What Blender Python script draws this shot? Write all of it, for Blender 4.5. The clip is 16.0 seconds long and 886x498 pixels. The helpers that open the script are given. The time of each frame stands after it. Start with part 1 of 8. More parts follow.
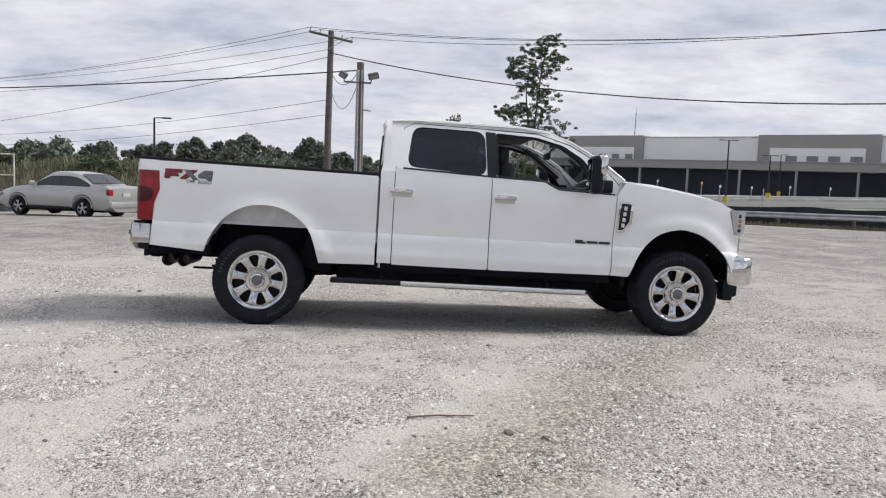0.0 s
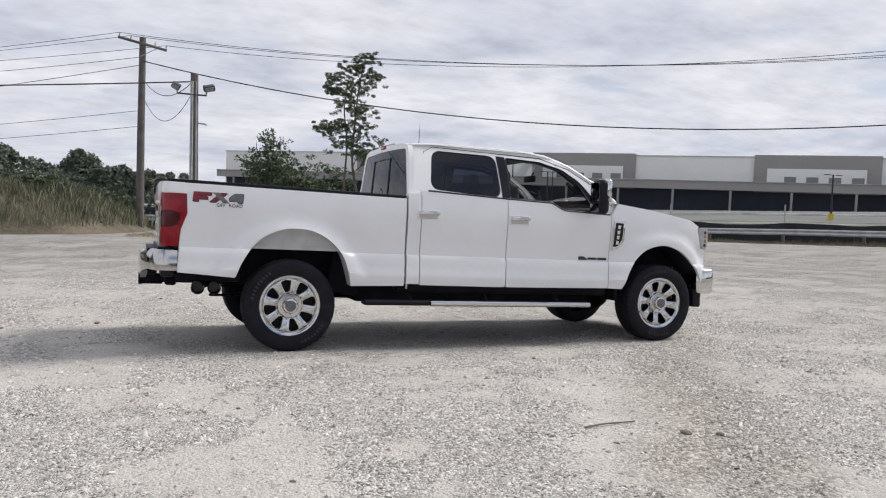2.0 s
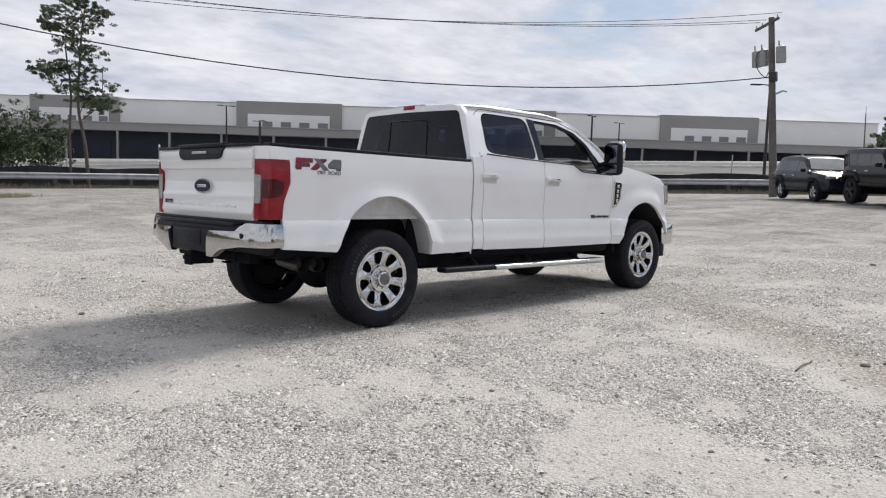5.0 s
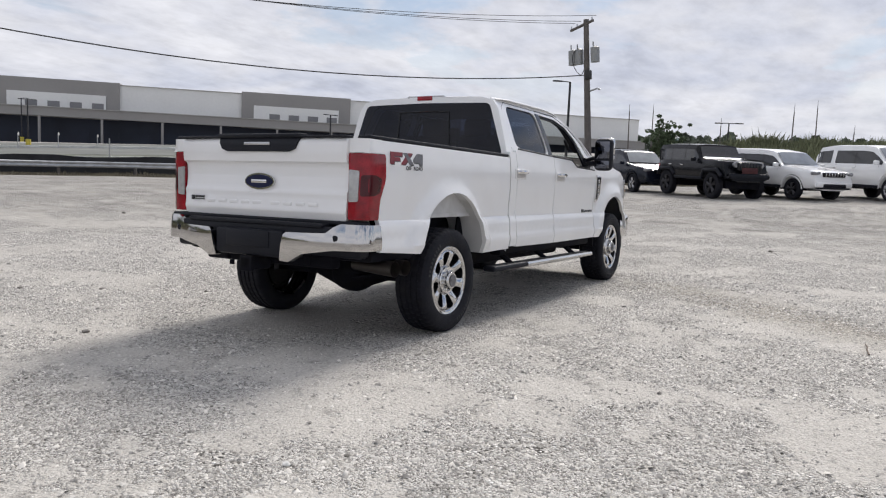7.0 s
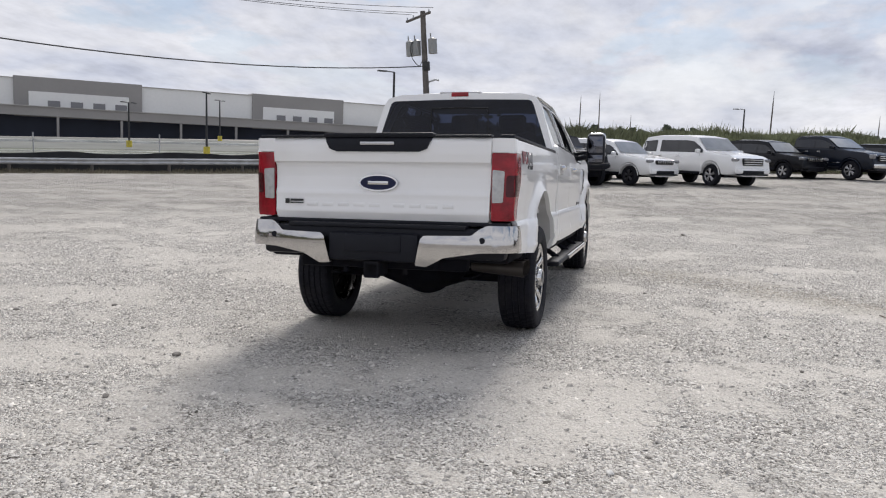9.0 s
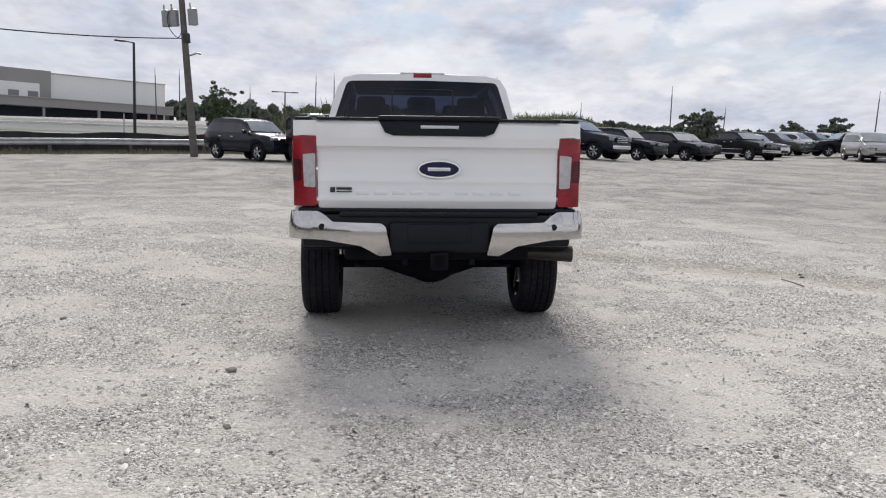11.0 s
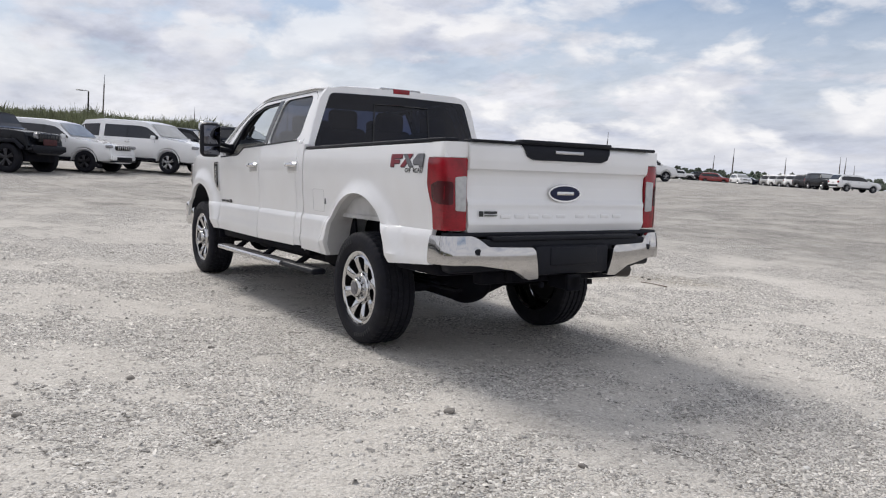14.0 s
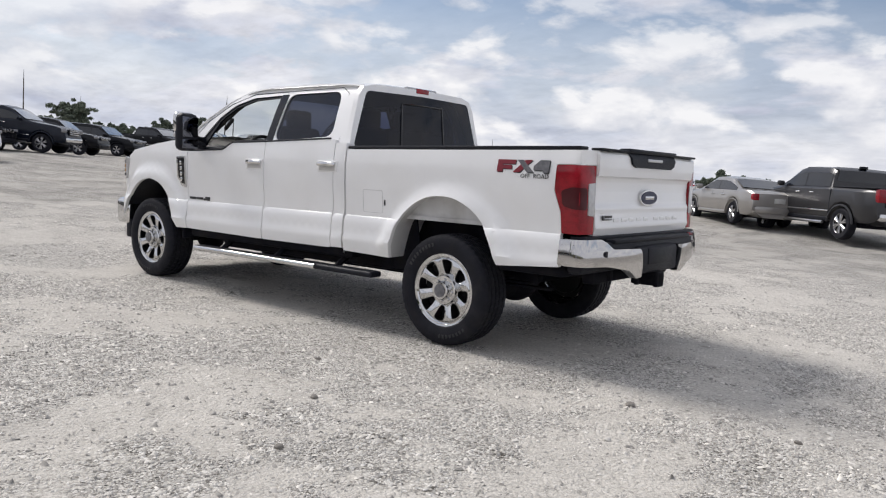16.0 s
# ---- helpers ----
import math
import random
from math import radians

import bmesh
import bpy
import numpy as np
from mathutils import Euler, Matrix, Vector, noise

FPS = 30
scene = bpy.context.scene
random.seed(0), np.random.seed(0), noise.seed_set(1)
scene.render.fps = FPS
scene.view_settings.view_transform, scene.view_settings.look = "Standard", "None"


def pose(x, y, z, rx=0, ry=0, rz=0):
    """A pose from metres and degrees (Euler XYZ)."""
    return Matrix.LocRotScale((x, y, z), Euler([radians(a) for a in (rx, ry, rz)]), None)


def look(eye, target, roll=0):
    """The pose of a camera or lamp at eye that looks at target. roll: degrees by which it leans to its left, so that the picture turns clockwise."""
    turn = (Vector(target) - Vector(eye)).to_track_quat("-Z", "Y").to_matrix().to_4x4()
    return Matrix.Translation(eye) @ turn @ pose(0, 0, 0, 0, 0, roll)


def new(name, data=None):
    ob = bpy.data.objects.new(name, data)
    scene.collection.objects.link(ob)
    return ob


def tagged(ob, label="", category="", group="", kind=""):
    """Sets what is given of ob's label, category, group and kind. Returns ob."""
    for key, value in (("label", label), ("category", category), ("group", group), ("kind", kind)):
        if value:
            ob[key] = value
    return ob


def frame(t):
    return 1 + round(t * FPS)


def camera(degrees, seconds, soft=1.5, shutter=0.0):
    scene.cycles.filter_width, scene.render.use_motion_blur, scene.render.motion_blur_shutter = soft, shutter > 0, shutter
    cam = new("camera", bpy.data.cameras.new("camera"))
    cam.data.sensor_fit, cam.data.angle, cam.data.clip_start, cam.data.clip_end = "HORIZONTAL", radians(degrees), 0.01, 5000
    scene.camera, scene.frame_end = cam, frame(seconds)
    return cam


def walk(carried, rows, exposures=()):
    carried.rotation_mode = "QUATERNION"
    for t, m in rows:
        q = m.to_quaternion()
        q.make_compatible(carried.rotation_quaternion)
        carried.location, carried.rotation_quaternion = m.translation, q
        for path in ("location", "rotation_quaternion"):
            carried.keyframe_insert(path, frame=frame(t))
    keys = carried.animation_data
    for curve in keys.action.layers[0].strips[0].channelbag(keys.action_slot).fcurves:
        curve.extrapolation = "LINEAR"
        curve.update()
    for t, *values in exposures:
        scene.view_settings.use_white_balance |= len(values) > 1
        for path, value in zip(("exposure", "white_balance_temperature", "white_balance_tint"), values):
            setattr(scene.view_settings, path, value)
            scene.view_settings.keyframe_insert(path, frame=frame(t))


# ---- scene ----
cam = camera(59.4, 16.0, soft=1.15)
PATH = [
    (0, (1.064, -8.277, 1.405), (1.248, -6.292, 1.233), 1.84),
    (0.5, (0.483, -8.229, 1.386), (0.816, -6.263, 1.228), 2.09),
    (1, (-0.093, -8.245, 1.397), (0.386, -6.309, 1.254), 2.14),
    (1.5, (-0.671, -8.104, 1.389), (-0.06, -6.205, 1.258), 1.9),
    (2, (-1.265, -7.988, 1.412), (-0.536, -6.128, 1.293), 1.66),
    (2.5, (-1.806, -7.756, 1.42), (-0.966, -5.945, 1.299), 0.92),
    (3, (-2.34, -7.507, 1.449), (-1.387, -5.754, 1.309), 0.39),
    (3.5, (-2.819, -7.193, 1.447), (-1.756, -5.507, 1.28), 0.05),
    (4, (-3.278, -6.846, 1.437), (-2.113, -5.232, 1.244), 0.22),
    (4.2, (-3.481, -6.709, 1.458), (-2.274, -5.128, 1.254), 0.4),
    (6.3, (-4.982, -4.775, 1.437), (-3.36, -3.627, 1.209), 2.56),
    (6.5, (-5.107, -4.592, 1.437), (-3.455, -3.489, 1.206), 2.55),
    (7, (-5.363, -4.027, 1.439), (-3.647, -3.028, 1.199), 2.33),
    (7.5, (-5.675, -3.5, 1.45), (-3.905, -2.601, 1.205), 2.21),
    (8, (-5.876, -2.946, 1.468), (-4.057, -2.153, 1.219), 2),
    (8.5, (-6.092, -2.414, 1.447), (-4.224, -1.746, 1.197), 1.98),
    (9, (-6.221, -1.854, 1.427), (-4.307, -1.331, 1.178), 1.96),
    (9.2, (-6.263, -1.635, 1.419), (-4.333, -1.175, 1.173), 1.86),
    (11.5, (-6.2, 0.922, 1.344), (-4.246, 0.593, 1.069), 2.65),
    (12, (-6.064, 1.448, 1.295), (-4.144, 0.955, 1.031), 2.96),
    (12.5, (-5.827, 2.054, 1.302), (-3.959, 1.386, 1.053), 3.78),
    (13, (-5.68, 2.58, 1.31), (-3.869, 1.761, 1.083), 3.9),
    (13.5, (-5.38, 3.095, 1.309), (-3.64, 2.131, 1.1), 4.03),
    (14, (-5.103, 3.615, 1.293), (-3.443, 2.519, 1.093), 3.95),
    (14.5, (-4.727, 4.1, 1.279), (-3.157, 2.875, 1.086), 4.08),
    (15, (-4.393, 4.58, 1.262), (-2.925, 3.235, 1.076), 4.22),
    (15.5, (-3.983, 5.031, 1.251), (-2.623, 3.576, 1.064), 4.55),
    (16, (-3.58, 5.475, 1.237), (-2.333, 3.922, 1.049), 4.69),
]
walk(cam, [(t, look(eye, target, roll)) for t, eye, target, roll in PATH], exposures=[(0.0, 0.06, 6480, 12), (16.0, 0.06, 6480, 12)])
from mathutils.geometry import delaunay_2d_cdt

# ---------------------------------------------------------------- light
SUN_DIR = Vector((0.72, 0.06, 0.70)).normalized()
world = bpy.data.worlds.new("sky")
scene.world = world
world.use_nodes = True
wn, wl = world.node_tree.nodes, world.node_tree.links
wn.clear()


def wnode(kind, **kw):
    n = wn.new(kind)
    for k, v in kw.items():
        n.inputs[k].default_value = v
    return n


w_out, w_bg = wn.new("ShaderNodeOutputWorld"), wn.new("ShaderNodeBackground")
w_sky = wn.new("ShaderNodeTexSky")
w_sky.sky_type, w_sky.sun_disc = "NISHITA", False
w_sky.sun_elevation = math.asin(SUN_DIR.z)
w_sky.sun_rotation = math.atan2(SUN_DIR.x, SUN_DIR.y)
w_sky.dust_density, w_sky.air_density, w_sky.ozone_density = 0.6, 1.0, 2.5
w_tc, w_sep = wn.new("ShaderNodeTexCoord"), wn.new("ShaderNodeSeparateXYZ")
wl.new(w_tc.outputs["Generated"], w_sep.inputs[0])


def wmath(op, a, b=None, c=None):
    n = wn.new("ShaderNodeMath")
    n.operation = op
    for i, v in enumerate((a, b, c)):
        if v is None:
            continue
        if isinstance(v, (int, float)):
            n.inputs[i].default_value = v
        else:
            wl.new(v, n.inputs[i])
    return n.outputs[0]


# a cloud deck: the view ray met with a high plane
w_up = wmath("ADD", wmath("MAXIMUM", w_sep.outputs[2], 0.0), 0.20)
w_cmb = wn.new("ShaderNodeCombineXYZ")
wl.new(wmath("DIVIDE", w_sep.outputs[0], w_up), w_cmb.inputs[0])
wl.new(wmath("DIVIDE", w_sep.outputs[1], w_up), w_cmb.inputs[1])


def wnoise(scale, detail, rough, off, stretch=(1, 1, 1), dist=0.0):
    m = wn.new("ShaderNodeMapping")
    m.inputs["Location"].default_value = off
    m.inputs["Scale"].default_value = stretch
    wl.new(w_cmb.outputs[0], m.inputs[0])
    n = wn.new("ShaderNodeTexNoise")
    n.inputs["Scale"].default_value, n.inputs["Detail"].default_value = scale, detail
    n.inputs["Roughness"].default_value, n.inputs["Distortion"].default_value = rough, dist
    wl.new(m.outputs[0], n.inputs["Vector"])
    return n.outputs["Fac"]


def wramp(fac, *stops):
    n = wn.new("ShaderNodeValToRGB")
    while len(n.color_ramp.elements) < len(stops):
        n.color_ramp.elements.new(0.5)
    for e, (p, c) in zip(n.color_ramp.elements, stops):
        e.position, e.color = p, (*c, 1) if isinstance(c, tuple) else (c, c, c, 1)
    wl.new(fac, n.inputs[0])
    return n.outputs[0]


cover = wnoise(1.05, 12, 0.56, (3.1, 1.7, 0), (1.0, 1.15, 1), 0.2)
body = wnoise(1.7, 10, 0.52, (8.4, 2.2, 3), (1, 1, 1), 0.2)
# the deck is thinner towards one side of the sky
thin = wmath("SUBTRACT", wmath("MULTIPLY", w_sep.outputs[0], 0.05), wmath("MULTIPLY", w_sep.outputs[1], 0.115))
cover = wmath("SUBTRACT", cover, thin)
w_mask = wramp(cover, (0.35, 0.0), (0.46, 1.0))
# haze closes the gaps low down
w_low = wn.new("ShaderNodeMapRange")
for k_, v_ in (("From Min", 0.05), ("From Max", 0.26), ("To Min", 1.0), ("To Max", 0.0)):
    w_low.inputs[k_].default_value = v_
wl.new(w_sep.outputs[2], w_low.inputs["Value"])
w_mask = wmath("MAXIMUM", w_mask, w_low.outputs[0])
w_tone = wramp(body, (0.28, (0.44, 0.475, 0.575)), (0.42, (0.595, 0.63, 0.715)), (0.53, (0.68, 0.70, 0.755)), (0.66, (0.785, 0.80, 0.84)))
# heaped white clouds low over the horizon, thickest on the side where the deck is thin
w_map = wn.new("ShaderNodeMapping")
w_map.inputs["Scale"].default_value = (8.5, 8.5, 19.0)
wl.new(w_tc.outputs["Generated"], w_map.inputs[0])
w_heap = wn.new("ShaderNodeTexNoise")
for k_, v_ in (("Scale", 1.0), ("Detail", 9.0), ("Roughness", 0.52), ("Distortion", 0.15)):
    w_heap.inputs[k_].default_value = v_
wl.new(w_map.outputs[0], w_heap.inputs["Vector"])
w_map2 = wn.new("ShaderNodeMapping")
w_map2.inputs["Scale"].default_value = (8.5, 8.5, 19.0)
w_map2.inputs["Location"].default_value = (0.0, 0.0, 0.55)
wl.new(w_tc.outputs["Generated"], w_map2.inputs[0])
w_heap2 = wn.new("ShaderNodeTexNoise")
for k_, v_ in (("Scale", 1.0), ("Detail", 9.0), ("Roughness", 0.52), ("Distortion", 0.15)):
    w_heap2.inputs[k_].default_value = v_
wl.new(w_map2.outputs[0], w_heap2.inputs["Vector"])
w_band = wmath("MULTIPLY", wramp(w_sep.outputs[2], (0.0, 0.15), (0.05, 1.0), (0.17, 0.9), (0.32, 0.0)), wramp(wmath("MULTIPLY_ADD", w_sep.outputs[1], -0.5, 0.5), (0.35, 0.10), (0.80, 1.0)))
w_puff = wmath("MULTIPLY", wramp(w_heap.outputs["Fac"], (0.47, 0.0), (0.57, 0.9)), w_band)
# lit tops, grey feet: the cloud's thickness above decides
w_lit = wramp(wmath("MULTIPLY_ADD", wmath("SUBTRACT", w_heap.outputs["Fac"], w_heap2.outputs["Fac"]), 1.0, 0.5), (0.36, (0.55, 0.575, 0.64)), (0.50, (0.74, 0.755, 0.79)), (0.64, (0.93, 0.93, 0.925)))
# small ripples in the deck
ripple = wramp(wnoise(6.5, 9, 0.62, (1.3, 4.4, 2), (1.0, 1.5, 1), 0.15), (0.33, 0.90), (0.50, 1.0), (0.66, 1.07))
w_rip = wn.new("ShaderNodeMix")
w_rip.data_type, w_rip.blend_type = "RGBA", "MULTIPLY"
w_rip.inputs["Factor"].default_value = 1.0
wl.new(w_tone, w_rip.inputs["A"])
wl.new(ripple, w_rip.inputs["B"])
w_tone = w_rip.outputs["Result"]
w_str = wn.new("ShaderNodeVectorMath")
w_str.operation = "SCALE"
w_str.inputs["Scale"].default_value = 0.085
wl.new(w_sky.outputs[0], w_str.inputs[0])
w_mix = wn.new("ShaderNodeMix")
w_mix.data_type = "RGBA"
wl.new(w_mask, w_mix.inputs["Factor"])
wl.new(w_str.outputs[0], w_mix.inputs["A"])
wl.new(w_tone, w_mix.inputs["B"])
w_mix2 = wn.new("ShaderNodeMix")
w_mix2.data_type = "RGBA"
wl.new(w_puff, w_mix2.inputs["Factor"])
wl.new(w_mix.outputs["Result"], w_mix2.inputs["A"])
wl.new(w_lit, w_mix2.inputs["B"])
wl.new(w_mix2.outputs["Result"], w_bg.inputs["Color"])
w_bg.inputs["Strength"].default_value = 1.0
wl.new(w_bg.outputs[0], w_out.inputs[0])

sun_data = bpy.data.lights.new("sun", "SUN")
sun_data.energy, sun_data.angle, sun_data.color = 3.0, radians(21), (1.0, 0.962, 0.90)
sun = new("sun", sun_data)
sun.matrix_world = look(SUN_DIR * 100, (0, 0, 0))


# ---------------------------------------------------------------- materials
def mat(name, color, rough=0.5, metal=0.0, coat=0.0, vary=0.0, scale=8.0, bump=0.0, bump_scale=60.0, island=0.0, obj_vary=0.0, spec=0.5, dirt=None, fine=0.0):
    """A principled material with colour variation at two scales, dirt and fine relief, in object space."""
    m = bpy.data.materials.new(name)
    m.use_nodes = True
    n, l = m.node_tree.nodes, m.node_tree.links
    p = n["Principled BSDF"]
    p.inputs["Base Color"].default_value = (*color, 1)
    p.inputs["Roughness"].default_value, p.inputs["Metallic"].default_value = rough, metal
    p.inputs["Coat Weight"].default_value, p.inputs["Coat Roughness"].default_value = coat, 0.10
    p.inputs["Specular IOR Level"].default_value = spec
    tc = n.new("ShaderNodeTexCoord")

    def noise_tex(s, d=4.0):
        t = n.new("ShaderNodeTexNoise")
        t.inputs["Scale"].default_value, t.inputs["Detail"].default_value = s, d
        l.new(tc.outputs["Object"], t.inputs["Vector"])
        return t.outputs["Fac"]

    def maprange(f, a, b):
        t = n.new("ShaderNodeMapRange")
        t.inputs["From Min"].default_value, t.inputs["From Max"].default_value = 0.3, 0.7
        t.inputs["To Min"].default_value, t.inputs["To Max"].default_value = a, b
        l.new(f, t.inputs["Value"])
        return t.outputs["Result"]

    factors = []
    if vary:
        factors.append(maprange(noise_tex(scale), 1 - vary, 1 + vary))
    if fine:
        factors.append(maprange(noise_tex(scale * 14, 3), 1 - fine, 1 + fine))
    if island:
        g = n.new("ShaderNodeNewGeometry")
        t = n.new("ShaderNodeMapRange")
        t.inputs["To Min"].default_value, t.inputs["To Max"].default_value = 1 - island, 1 + island
        l.new(g.outputs["Random Per Island"], t.inputs["Value"])
        factors.append(t.outputs["Result"])
    if obj_vary:
        g = n.new("ShaderNodeObjectInfo")
        t = n.new("ShaderNodeMapRange")
        t.inputs["To Min"].default_value, t.inputs["To Max"].default_value = 1 - obj_vary, 1 + obj_vary
        l.new(g.outputs["Random"], t.inputs["Value"])
        factors.append(t.outputs["Result"])
    col = None
    for f in factors:
        v = n.new("ShaderNodeVectorMath")
        v.operation = "SCALE"
        if col is None:
            v.inputs[0].default_value = color
        else:
            l.new(col, v.inputs[0])
        l.new(f, v.inputs["Scale"])
        col = v.outputs[0]
    if dirt:
        mx = n.new("ShaderNodeMix")
        mx.data_type = "RGBA"
        mx.inputs["A"].default_value = (*color, 1)
        mx.inputs["B"].default_value = (*dirt[0], 1)
        if col is not None:
            l.new(col, mx.inputs["A"])
        r = n.new("ShaderNodeMapRange")
        r.inputs["From Min"].default_value, r.inputs["From Max"].default_value = 0.48, 0.72
        r.inputs["To Max"].default_value = dirt[1]
        l.new(noise_tex(dirt[2], 8), r.inputs["Value"])
        l.new(r.outputs["Result"], mx.inputs["Factor"])
        col = mx.outputs["Result"]
    if col is not None:
        l.new(col, p.inputs["Base Color"])
    if bump:
        b = n.new("ShaderNodeBump")
        b.inputs["Strength"].default_value, b.inputs["Distance"].default_value = bump, 0.01
        l.new(noise_tex(bump_scale, 6), b.inputs["Height"])
        l.new(b.outputs[0], p.inputs["Normal"])
    return m


def glass_mat(name, tint, rough=0.02, ior=1.5, navy_cast=0.0):
    """Thin automotive glass: a glossy coat over a tinted transparent pane."""
    m = bpy.data.materials.new(name)
    m.use_nodes = True
    n, l = m.node_tree.nodes, m.node_tree.links
    n.clear()
    out, mx = n.new("ShaderNodeOutputMaterial"), n.new("ShaderNodeMixShader")
    tr, gl, fr = n.new("ShaderNodeBsdfTransparent"), n.new("ShaderNodeBsdfGlossy"), n.new("ShaderNodeFresnel")
    tr.inputs[0].default_value = (*tint, 1)
    gl.inputs["Roughness"].default_value = rough
    fr.inputs[0].default_value = ior
    l.new(fr.outputs[0], mx.inputs[0])
    # a thin diffuse film gives dark panes the navy cast of their shade
    film, df = n.new("ShaderNodeMixShader"), n.new("ShaderNodeBsdfDiffuse")
    film.inputs[0].default_value = navy_cast
    df.inputs[0].default_value = (0.20, 0.23, 0.38, 1)
    l.new(tr.outputs[0], film.inputs[1])
    l.new(df.outputs[0], film.inputs[2])
    l.new(film.outputs[0], mx.inputs[1])
    l.new(gl.outputs[0], mx.inputs[2])
    l.new(mx.outputs[0], out.inputs[0])
    return m


